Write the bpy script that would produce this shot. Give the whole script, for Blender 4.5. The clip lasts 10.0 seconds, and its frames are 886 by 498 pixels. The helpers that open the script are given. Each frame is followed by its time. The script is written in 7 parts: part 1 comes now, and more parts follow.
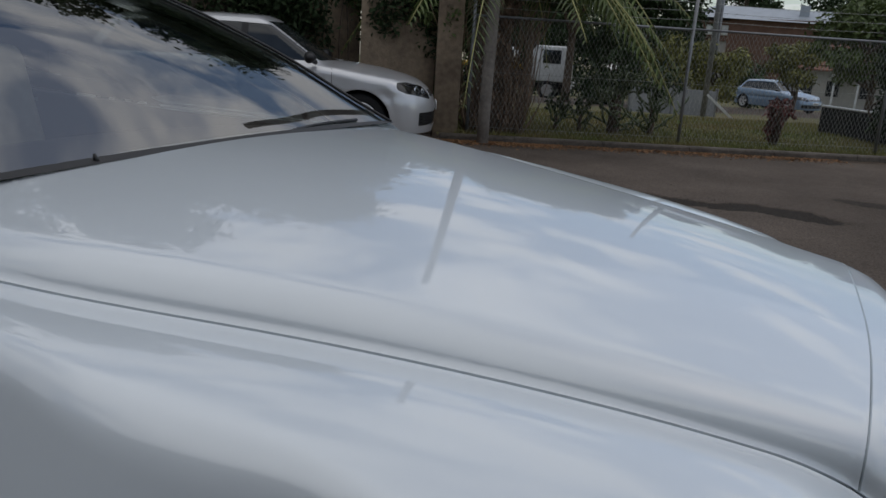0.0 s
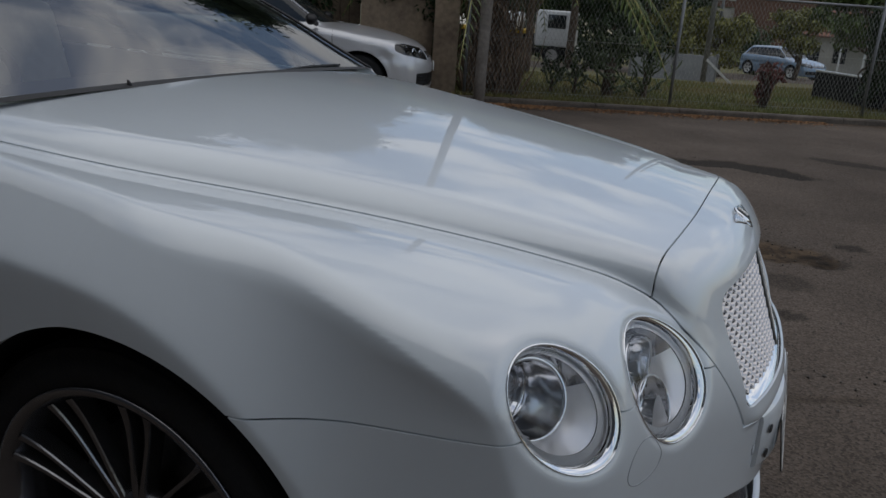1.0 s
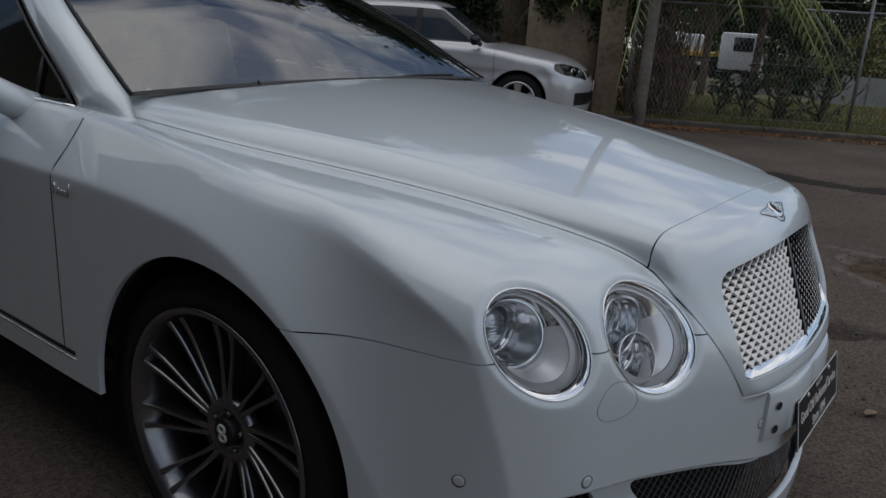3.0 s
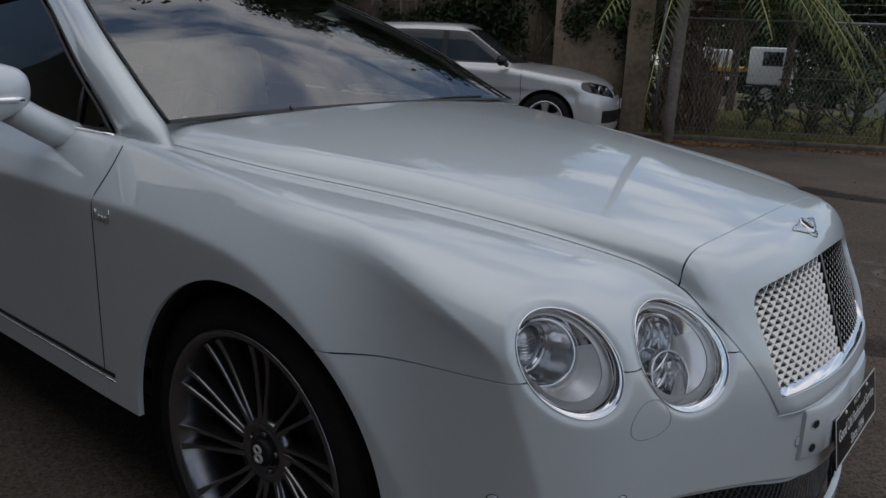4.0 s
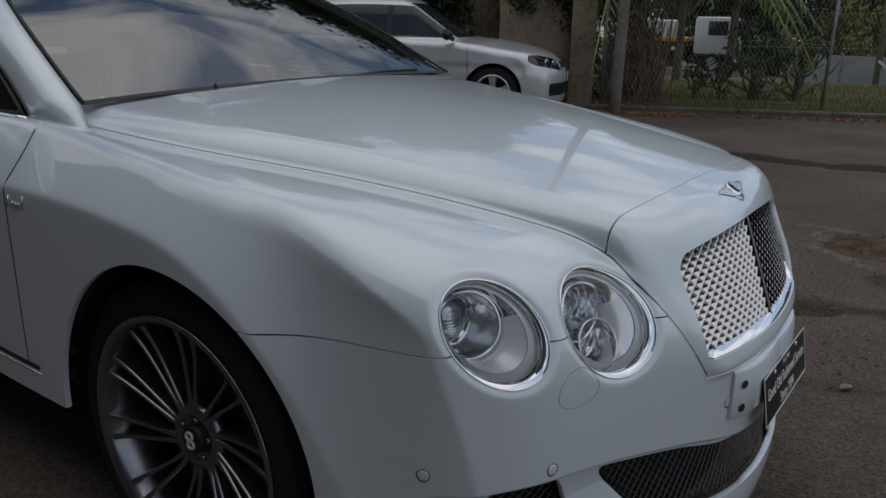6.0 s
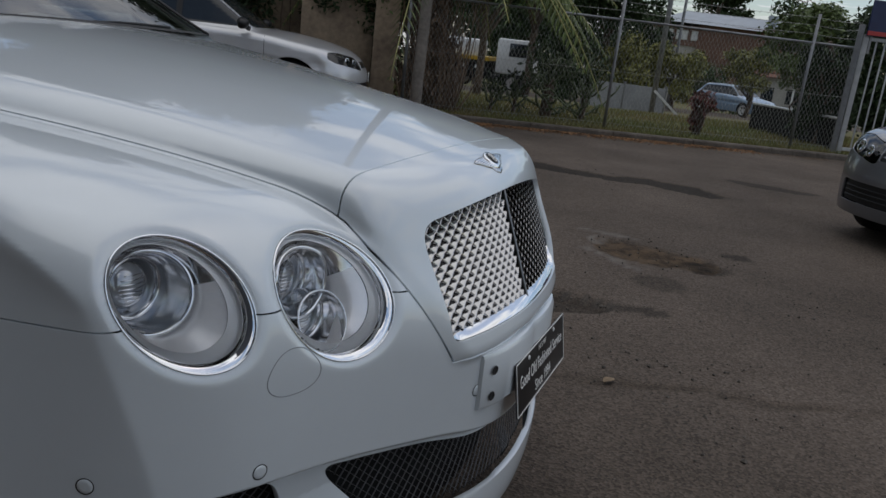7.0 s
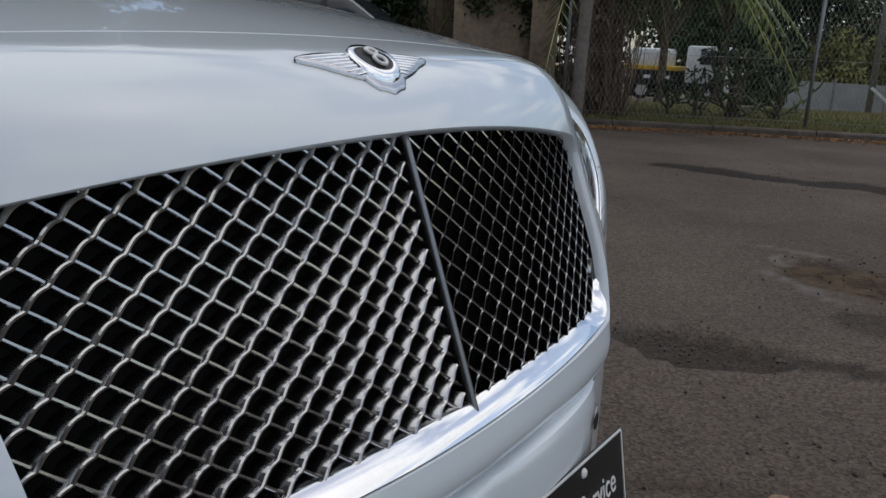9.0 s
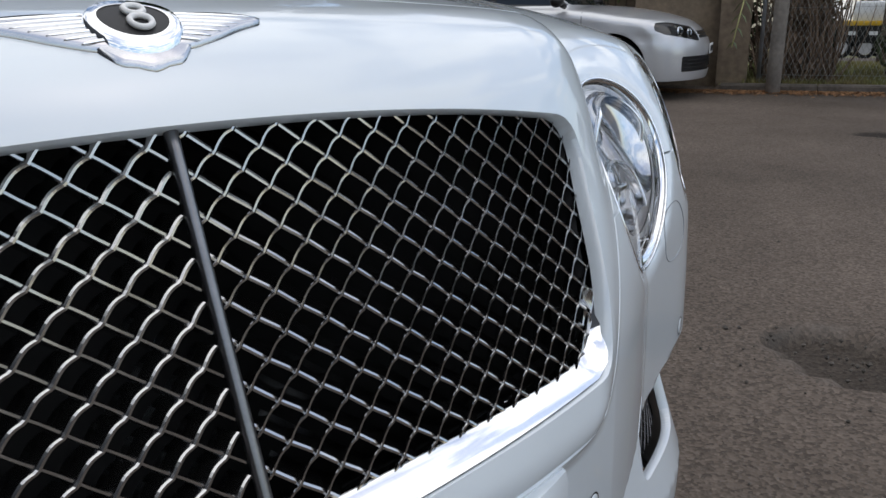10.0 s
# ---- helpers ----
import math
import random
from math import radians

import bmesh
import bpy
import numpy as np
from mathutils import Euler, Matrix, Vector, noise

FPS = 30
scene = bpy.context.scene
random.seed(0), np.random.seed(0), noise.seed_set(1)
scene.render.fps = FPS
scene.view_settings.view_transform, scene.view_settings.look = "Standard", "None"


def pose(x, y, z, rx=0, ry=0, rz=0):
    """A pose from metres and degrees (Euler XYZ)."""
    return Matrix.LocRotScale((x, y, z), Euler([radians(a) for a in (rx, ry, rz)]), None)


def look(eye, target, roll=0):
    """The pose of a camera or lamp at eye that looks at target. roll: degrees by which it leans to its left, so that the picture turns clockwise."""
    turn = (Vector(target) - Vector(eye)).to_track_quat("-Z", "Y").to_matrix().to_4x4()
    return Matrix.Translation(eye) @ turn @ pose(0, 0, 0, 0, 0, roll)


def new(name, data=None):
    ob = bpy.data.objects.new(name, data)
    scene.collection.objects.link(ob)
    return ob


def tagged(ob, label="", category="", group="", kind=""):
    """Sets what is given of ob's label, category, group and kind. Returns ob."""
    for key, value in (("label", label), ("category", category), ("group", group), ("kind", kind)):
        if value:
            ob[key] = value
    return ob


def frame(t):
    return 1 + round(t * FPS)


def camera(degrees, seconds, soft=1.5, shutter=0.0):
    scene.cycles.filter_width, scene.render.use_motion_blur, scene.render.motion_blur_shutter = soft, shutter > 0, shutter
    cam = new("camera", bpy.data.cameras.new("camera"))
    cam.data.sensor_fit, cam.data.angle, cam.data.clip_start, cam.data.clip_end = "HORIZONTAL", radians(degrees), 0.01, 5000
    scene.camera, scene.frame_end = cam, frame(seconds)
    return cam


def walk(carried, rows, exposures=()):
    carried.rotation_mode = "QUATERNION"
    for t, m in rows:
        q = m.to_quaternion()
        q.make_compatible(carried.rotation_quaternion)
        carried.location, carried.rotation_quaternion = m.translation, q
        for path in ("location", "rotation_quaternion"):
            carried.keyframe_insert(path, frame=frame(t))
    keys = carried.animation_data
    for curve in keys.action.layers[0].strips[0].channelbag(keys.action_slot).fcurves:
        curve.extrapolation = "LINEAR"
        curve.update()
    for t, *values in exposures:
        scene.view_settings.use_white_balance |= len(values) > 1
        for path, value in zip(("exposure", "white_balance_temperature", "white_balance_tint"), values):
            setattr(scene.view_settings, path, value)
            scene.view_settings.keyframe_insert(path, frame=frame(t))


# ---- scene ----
cam = camera(59.3, 10.0)
PATH = [
    (0, (0.653, -1.357, 1.289), (-0.133, 0.407, 0.769), 3.6),
    (0.5, (0.791, -1.554, 1.276), (-0.044, 0.188, 0.758), 2.3),
    (1, (0.954, -1.706, 1.273), (0.169, 0.033, 0.672), 3.9),
    (1.5, (1.159, -1.702, 1.262), (0.187, -0.043, 0.714), 5.7),
    (2, (1.294, -1.755, 1.268), (0.22, -0.16, 0.718), 3.8),
    (2.5, (1.315, -1.782, 1.264), (0.188, -0.225, 0.712), 3.8),
    (2.7, (1.316, -1.794, 1.264), (0.172, -0.261, 0.683), 3.8),
    (4, (1.326, -1.824, 1.271), (0.094, -0.34, 0.742), 2.2),
    (4.5, (1.313, -1.817, 1.268), (0.059, -0.365, 0.704), 1.8),
    (5, (1.31, -1.814, 1.265), (0.061, -0.36, 0.694), 2.0),
    (6.3, (1.39, -1.736, 1.255), (0.35, -0.13, 0.674), 1.5),
    (6.5, (1.404, -1.703, 1.23), (0.461, -0.034, 0.663), 2.7),
    (7, (1.39, -1.529, 1.132), (0.675, 0.263, 0.604), 6.6),
    (7.5, (1.359, -1.283, 0.996), (0.667, 0.471, 0.329), 5.8),
    (8, (1.339, -0.92, 0.953), (0.439, 0.81, 0.51), 3.0),
    (8.5, (1.335, -0.684, 0.943), (0.203, 0.907, 0.509), 1.0),
    (9, (1.303, -0.491, 0.911), (0.16, 1.069, 0.4), 2.5),
    (9.5, (1.329, -0.324, 0.893), (-0.005, 1.05, 0.316), -0.5),
    (10, (1.322, -0.154, 0.896), (-0.166, 1.052, 0.319), -1.1),
]
walk(cam, [(t, look(eye, target, roll)) for t, eye, target, roll in PATH],
     exposures=[(0, 0.02), (1.0, -0.05), (2.0, -0.08), (6.3, -0.04), (7.0, 0.05), (8.0, 0.22), (9.0, 0.25), (9.5, 0.48), (10, 0.8)])

# ---- light ----
world = bpy.data.worlds.new("sky")
scene.world = world
world.use_nodes = True
wn, wl = world.node_tree.nodes, world.node_tree.links
wn.clear()
SUN_AZ, SUN_EL = 50.0, 64.0      # degrees: azimuth from +y towards +x, elevation
w_sky = wn.new("ShaderNodeTexSky")
w_sky.sky_type, w_sky.sun_disc = "NISHITA", False
w_sky.sun_elevation, w_sky.sun_rotation = radians(SUN_EL), radians(SUN_AZ)
w_geo = wn.new("ShaderNodeTexCoord")
w_sep = wn.new("ShaderNodeSeparateXYZ")
wl.new(w_geo.outputs["Generated"], w_sep.inputs[0])
# clouds on a flat layer: direction divided by its height
w_up = wn.new("ShaderNodeMath"); w_up.operation = "MAXIMUM"; w_up.inputs[1].default_value = 0.06
wl.new(w_sep.outputs["Z"], w_up.inputs[0])
w_div = wn.new("ShaderNodeVectorMath"); w_div.operation = "DIVIDE"
w_comb = wn.new("ShaderNodeCombineXYZ")
for i in range(3):
    wl.new(w_up.outputs[0], w_comb.inputs[i])
wl.new(w_geo.outputs["Generated"], w_div.inputs[0]); wl.new(w_comb.outputs[0], w_div.inputs[1])
w_map = wn.new("ShaderNodeMapping"); w_map.inputs["Location"].default_value = (0.35, 1.2, 0.0); w_map.inputs["Scale"].default_value = (1, 1, 0)
wl.new(w_div.outputs[0], w_map.inputs[0])
w_noise = wn.new("ShaderNodeTexNoise")
w_noise.inputs["Scale"].default_value, w_noise.inputs["Detail"].default_value = 1.15, 9
w_noise.inputs["Roughness"].default_value, w_noise.inputs["Distortion"].default_value = 0.56, 0.35
wl.new(w_map.outputs[0], w_noise.inputs["Vector"])
w_lean = wn.new("ShaderNodeVectorMath"); w_lean.operation = "DOT_PRODUCT"      # dense overhead, broken lower down
w_lean.inputs[1].default_value = (0.0, -0.012, 0.15)
wl.new(w_geo.outputs["Generated"], w_lean.inputs[0])
w_cover = wn.new("ShaderNodeMath"); w_cover.operation = "ADD"
wl.new(w_noise.outputs["Fac"], w_cover.inputs[0]); wl.new(w_lean.outputs["Value"], w_cover.inputs[1])
w_ramp = wn.new("ShaderNodeValToRGB")
w_ramp.color_ramp.elements[0].position, w_ramp.color_ramp.elements[1].position = 0.53, 0.64
wl.new(w_cover.outputs[0], w_ramp.inputs[0])
w_shade = wn.new("ShaderNodeValToRGB")
w_shade.color_ramp.elements[0].position, w_shade.color_ramp.elements[0].color = 0.45, (9.2, 9.3, 9.6, 1)
w_shade.color_ramp.elements[1].position, w_shade.color_ramp.elements[1].color = 0.85, (3.6, 3.8, 4.2, 1)
wl.new(w_noise.outputs["Fac"], w_shade.inputs[0])
w_mix = wn.new("ShaderNodeMix"); w_mix.data_type = "RGBA"
wl.new(w_ramp.outputs[0], w_mix.inputs["Factor"])
wl.new(w_sky.outputs[0], w_mix.inputs["A"]); wl.new(w_shade.outputs[0], w_mix.inputs["B"])
w_bg = wn.new("ShaderNodeBackground"); w_bg.inputs["Strength"].default_value = 0.097
w_out = wn.new("ShaderNodeOutputWorld")
wl.new(w_mix.outputs["Result"], w_bg.inputs["Color"]); wl.new(w_bg.outputs[0], w_out.inputs[0])

sun = new("sun", bpy.data.lights.new("sun", "SUN"))
sun.data.energy, sun.data.angle, sun.data.color = 0.34, radians(110), (1.0, 0.95, 0.88)
_az, _el = radians(SUN_AZ), radians(SUN_EL)
sun.matrix_world = look((20 * math.sin(_az) * math.cos(_el), 20 * math.cos(_az) * math.cos(_el), 20 * math.sin(_el)), (0, 0, 0))

# ---- mesh helpers ----
def mesh_of(name, verts, faces, smooth=True, normals=None):
    if smooth and normals is None and len(verts):
        key = np.round(np.asarray(verts, float), 6)
        uniq, inv = np.unique(key, axis=0, return_inverse=True)
        inv = inv.ravel()
        verts = uniq
        faces = [f for f in ([k for j, k in enumerate(g) if k != g[j - 1]] for g in ([int(inv[i]) for i in f] for f in faces)) if len(set(f)) == len(f) > 2]
    me = bpy.data.meshes.new(name)
    me.from_pydata([tuple(map(float, v)) for v in verts], [], [tuple(map(int, f)) for f in faces])
    me.polygons.foreach_set("use_smooth", [smooth] * len(me.polygons))
    if normals is not None:
        me.normals_split_custom_set_from_vertices([tuple(map(float, n)) for n in normals])
    me.update()
    return me


def put(name, data, material, parent=None, label=""):
    """Link a mesh or bmesh as one object under a thing."""
    if isinstance(data, bmesh.types.BMesh):
        me = bpy.data.meshes.new(name)
        data.to_mesh(me)
        data.free()
        data = me
    if material is not None and not data.materials:
        data.materials.append(material)
    ob = new(name, data)
    if parent is not None:
        ob.parent = parent
    if label:
        ob["label"] = label
    return ob


part = put


def thing(name, label, category, m=None, group="", kind=""):
    ob = new(name)
    ob.empty_display_size = 0.1
    if m is not None:
        ob.matrix_world = m
    return tagged(ob, label, category, group, kind)


def smooth_bm(bm, angle=40):
    for f in bm.faces:
        f.smooth = True
    for e in bm.edges:
        if len(e.link_faces) == 2 and e.calc_face_angle(0) > radians(angle):
            e.smooth = False
    return bm


def box_bm(sx, sy, sz, m=None, bevel=0.0, seg=2, bm=None):
    bm = bm or bmesh.new()
    geo = bmesh.ops.create_cube(bm, size=1.0, matrix=Matrix.Diagonal((sx, sy, sz, 1)))
    if bevel:
        edges = list({e for v in geo["verts"] for e in v.link_edges})
        res = bmesh.ops.bevel(bm, geom=edges, offset=bevel, segments=seg, affect="EDGES", profile=0.5)
        vs = list({v for f in res["faces"] for v in f.verts} | {v for v in geo["verts"] if v.is_valid})
    else:
        vs = geo["verts"]
    if m is not None:
        bmesh.ops.transform(bm, matrix=m, verts=vs)
    return smooth_bm(bm) if bevel else bm


def tube_data(points, radius, n=10, close=False, caps=True):
    """Verts and faces of a tube along points; radius: a number or one per point."""
    P = np.asarray(points, float)
    R = np.full(len(P), radius, float) if np.isscalar(radius) else np.asarray(radius, float)
    if close:
        T = np.roll(P, -1, 0) - np.roll(P, 1, 0)
    else:
        T = np.gradient(P, axis=0)
    T /= np.linalg.norm(T, axis=1)[:, None] + 1e-12
    up = np.array([0, 0, 1.0]) if abs(T[0][2]) < 0.9 else np.array([1.0, 0, 0])
    a = np.cross(T[0], up); a /= np.linalg.norm(a)
    verts, faces = [], []
    for i in range(len(P)):
        a = a - T[i] * np.dot(a, T[i]); a /= np.linalg.norm(a)
        b = np.cross(T[i], a)
        for j in range(n):
            q = 2 * math.pi * j / n
            verts.append(P[i] + R[i] * (math.cos(q) * a + math.sin(q) * b))
    m = len(P)
    for i in range(m if close else m - 1):
        for j in range(n):
            k = (i + 1) % m
            faces.append((i * n + j, i * n + (j + 1) % n, k * n + (j + 1) % n, k * n + j))
    if caps and not close:
        faces.append(tuple(range(n - 1, -1, -1)))
        faces.append(tuple(range((m - 1) * n, m * n)))
    return verts, faces


def join_data(*parts):
    verts, faces = [], []
    for v, f in parts:
        o = len(verts)
        verts += [tuple(p) for p in v]
        faces += [tuple(i + o for i in q) for q in f]
    return verts, faces


def tube(name, points, radius, material, parent, n=10, close=False, label=""):
    return put(name, mesh_of(name, *tube_data(points, radius, n, close)), material, parent, label)


def lathe_data(profile, n=48, full=2 * math.pi):
    """Revolve (radius, height) pairs round the local z axis."""
    verts, faces = [], []
    for r, h in profile:
        for j in range(n):
            q = full * j / n
            verts.append((r * math.cos(q), r * math.sin(q), h))
    for i in range(len(profile) - 1):
        for j in range(n):
            k = (j + 1) % n
            faces.append((i * n + j, i * n + k, (i + 1) * n + k, (i + 1) * n + j))
    return verts, faces


def curve3(ctrl, n):
    """Points on a smooth curve through control points."""
    C = np.asarray(ctrl, float)
    u = np.linspace(0, len(C) - 1, n)
    k = np.arange(len(C))
    return np.stack([spl(k, C[:, i], u) for i in range(C.shape[1])], 1)


def frame_m(centre, normal, u_axis):
    """A pose whose z is the normal and whose x lies along u_axis."""
    n = Vector(normal).normalized()
    u = Vector(u_axis); u = (u - n * u.dot(n)).normalized()
    v = n.cross(u)
    return Matrix(((u.x, v.x, n.x, centre[0]), (u.y, v.y, n.y, centre[1]), (u.z, v.z, n.z, centre[2]), (0, 0, 0, 1)))


# ---- materials ----
def mat(name, color, rough=0.5, metal=0.0, coat=0.0, spec=0.5, scale=0.0, vary=0.0, bump=0.0, bump_scale=60.0, second=None, trans=0.0, ior=1.45, random_vary=0.0, detail=4.0, coords="Object"):
    m = bpy.data.materials.new(name)
    m.use_nodes = True
    n, l = m.node_tree.nodes, m.node_tree.links
    b = n["Principled BSDF"]
    b.inputs["Base Color"].default_value = (*color, 1)
    b.inputs["Roughness"].default_value = rough
    b.inputs["Metallic"].default_value = metal
    b.inputs["Coat Weight"].default_value = coat
    b.inputs["Coat Roughness"].default_value = 0.03
    b.inputs["Specular IOR Level"].default_value = spec
    b.inputs["Transmission Weight"].default_value = trans
    b.inputs["IOR"].default_value = ior
    tc = n.new("ShaderNodeTexCoord")
    col = None
    if scale:
        t = n.new("ShaderNodeTexNoise")
        t.inputs["Scale"].default_value, t.inputs["Detail"].default_value = scale, detail
        l.new(tc.outputs[coords], t.inputs["Vector"])
        t2 = n.new("ShaderNodeTexNoise")
        t2.inputs["Scale"].default_value, t2.inputs["Detail"].default_value = scale * 9, 3
        l.new(tc.outputs[coords], t2.inputs["Vector"])
        av = n.new("ShaderNodeMath"); av.operation = "MULTIPLY_ADD"
        av.inputs[1].default_value = 0.4
        l.new(t2.outputs["Fac"], av.inputs[0])
        sc = n.new("ShaderNodeMath"); sc.operation = "MULTIPLY"; sc.inputs[1].default_value = 0.6
        l.new(t.outputs["Fac"], sc.inputs[0]); l.new(sc.outputs[0], av.inputs[2])
        r = n.new("ShaderNodeValToRGB")
        lo = second if second else tuple(c * (1 - vary) for c in color)
        hi = color if second else tuple(min(1, c * (1 + vary)) for c in color)
        r.color_ramp.elements[0].position, r.color_ramp.elements[1].position = 0.36, 0.64
        r.color_ramp.elements[0].color, r.color_ramp.elements[1].color = (*lo, 1), (*hi, 1)
        l.new(av.outputs[0], r.inputs[0])
        col = r.outputs[0]
    if random_vary:
        oi = n.new("ShaderNodeObjectInfo"); ge = n.new("ShaderNodeNewGeometry")
        ad = n.new("ShaderNodeMath"); ad.operation = "ADD"
        l.new(oi.outputs["Random"], ad.inputs[0]); l.new(ge.outputs["Random Per Island"], ad.inputs[1])
        mr = n.new("ShaderNodeMapRange")
        mr.inputs["From Max"].default_value = 2.0
        mr.inputs["To Min"].default_value, mr.inputs["To Max"].default_value = 1 - random_vary, 1 + random_vary
        l.new(ad.outputs[0], mr.inputs["Value"])
        mx = n.new("ShaderNodeVectorMath"); mx.operation = "SCALE"
        if col is None:
            mx.inputs[0].default_value = color
        else:
            l.new(col, mx.inputs[0])
        l.new(mr.outputs[0], mx.inputs["Scale"])
        col = mx.outputs[0]
    if col is not None:
        l.new(col, b.inputs["Base Color"])
    if bump:
        t3 = n.new("ShaderNodeTexNoise")
        t3.inputs["Scale"].default_value, t3.inputs["Detail"].default_value = bump_scale, 5
        l.new(tc.outputs[coords], t3.inputs["Vector"])
        bp = n.new("ShaderNodeBump")
        bp.inputs["Strength"].default_value, bp.inputs["Distance"].default_value = min(1, bump * 40), 0.02
        l.new(t3.outputs["Fac"], bp.inputs["Height"])
        l.new(bp.outputs[0], b.inputs["Normal"])
    return m


M_PAINT = mat("pearl_white_paint", (0.64, 0.695, 0.73), rough=0.38, metal=0.12, coat=1.0, spec=0.5, scale=3.0, vary=0.012)
M_PAINT.node_tree.nodes["Principled BSDF"].inputs["Coat IOR"].default_value = 1.7
M_CHROME = mat("chrome", (0.86, 0.87, 0.88), rough=0.05, metal=1.0, scale=40, vary=0.03)
M_STEEL = mat("polished_mesh_steel", (0.47, 0.47, 0.47), rough=0.15, metal=1.0, scale=60, vary=0.06)
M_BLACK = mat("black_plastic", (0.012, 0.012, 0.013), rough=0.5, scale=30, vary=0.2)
# near black in itself: the shade inside openings is put into this colour
M_VOID = mat("cavity_shade_black", (0.006, 0.006, 0.006), rough=0.9, scale=8, vary=0.3)
M_RUBBER = mat("tyre_rubber", (0.009, 0.009, 0.0095), rough=0.85, scale=40, vary=0.2, bump=0.004, bump_scale=200)
M_ALLOY = mat("dark_alloy", (0.23, 0.23, 0.24), rough=0.2, metal=0.9, scale=25, vary=0.1)
M_DARKWIRE = mat("dark_mesh_wire", (0.10, 0.10, 0.104), rough=0.35, metal=0.8, scale=40, vary=0.2)
M_REFLECTOR = mat("lamp_reflector", (0.74, 0.75, 0.77), rough=0.13, metal=1.0, scale=60, vary=0.04)
M_SATIN = mat("lamp_satin_housing", (0.95, 0.95, 0.96), rough=0.32, metal=0.45, scale=60, vary=0.04)
M_PAINT_SILVER = mat("silver_metallic_paint", (0.56, 0.57, 0.585), rough=0.30, metal=0.35, coat=1.0, scale=4, vary=0.02)
M_PAINT_DARK = mat("dark_grey_paint", (0.13, 0.135, 0.145), rough=0.3, metal=0.3, coat=1.0, scale=4, vary=0.05)
M_PAINT_BLUE = mat("pale_blue_paint", (0.22, 0.31, 0.42), rough=0.3, metal=0.3, coat=1.0, scale=4, vary=0.04)
M_GLASS_DARK = mat("tinted_glass", (0.02, 0.024, 0.026), rough=0.03, spec=0.6, scale=10, vary=0.1)
M_CREAM = mat("cream_leather", (0.48, 0.43, 0.34), rough=0.5, scale=25, vary=0.08, bump=0.003, bump_scale=180)
M_DASH = mat("dark_dash_leather", (0.05, 0.042, 0.036), rough=0.55, scale=30, vary=0.15)
M_LINER = mat("roof_lining_cloth", (0.20, 0.17, 0.12), rough=0.9, scale=40, vary=0.1)
M_SOFTTOP = mat("soft_top_cloth", (0.06, 0.055, 0.05), rough=0.95, scale=60, vary=0.15, bump=0.004, bump_scale=300)
M_CONCRETE = mat("weathered_concrete", (0.29, 0.225, 0.155), rough=0.9, scale=1.6, vary=0.0, second=(0.14, 0.105, 0.075), bump=0.006, bump_scale=40, detail=8)
M_KERB = mat("kerb_concrete", (0.14, 0.12, 0.10), rough=0.92, scale=3.0, second=(0.065, 0.055, 0.045), bump=0.008, bump_scale=60, detail=8)
M_GALV = mat("galvanised_steel", (0.22, 0.225, 0.23), rough=0.5, metal=0.6, scale=8, vary=0.2)
M_WIRE = mat("fence_wire", (0.36, 0.365, 0.345), rough=0.55, metal=0.5, scale=20, vary=0.25)
M_TIMBER = mat("weathered_pole_timber", (0.26, 0.235, 0.205), rough=0.9, scale=2.5, second=(0.14, 0.125, 0.11), bump=0.008, bump_scale=30, detail=8)
M_BARK = mat("bark", (0.10, 0.075, 0.055), rough=0.95, scale=8, vary=0.4, bump=0.01, bump_scale=40)
M_LEAF = mat("leaf_dark", (0.040, 0.066, 0.024), rough=0.65, spec=0.25, random_vary=0.55, scale=2.0, second=(0.026, 0.042, 0.017))
M_LEAF_LIGHT = mat("leaf_bright", (0.10, 0.135, 0.035), rough=0.55, random_vary=0.5, scale=2.0, second=(0.06, 0.09, 0.025))
M_LEAF_YELLOW = mat("leaf_yellow_green", (0.20, 0.19, 0.04), rough=0.6, random_vary=0.5, scale=2.0, second=(0.09, 0.10, 0.03))
M_FROND = mat("palm_frond", (0.12, 0.16, 0.045), rough=0.42, random_vary=0.5, scale=3.0, second=(0.07, 0.10, 0.03))
M_DRY = mat("dry_vine", (0.23, 0.165, 0.115), rough=0.95, random_vary=0.8, scale=4.0, second=(0.07, 0.048, 0.034))
M_REDLEAF = mat("bronze_leaf", (0.15, 0.045, 0.038), rough=0.6, random_vary=0.6, scale=4.0, second=(0.05, 0.025, 0.02))
M_SUCCULENT = mat("succulent_green", (0.085, 0.11, 0.05), rough=0.6, scale=9, vary=0.35)
M_LITTER = mat("fallen_leaves", (0.30, 0.16, 0.075), rough=0.9, random_vary=0.6)
M_GRASS = mat("grass_blades", (0.12, 0.15, 0.04), rough=0.7, random_vary=0.7, scale=0.6, second=(0.20, 0.155, 0.065), coords="Object")
M_PLATE = mat("plate_black", (0.008, 0.008, 0.009), rough=0.35, scale=40, vary=0.2)
M_WHITE = mat("white_print", (0.72, 0.72, 0.70), rough=0.5, scale=60, vary=0.05)
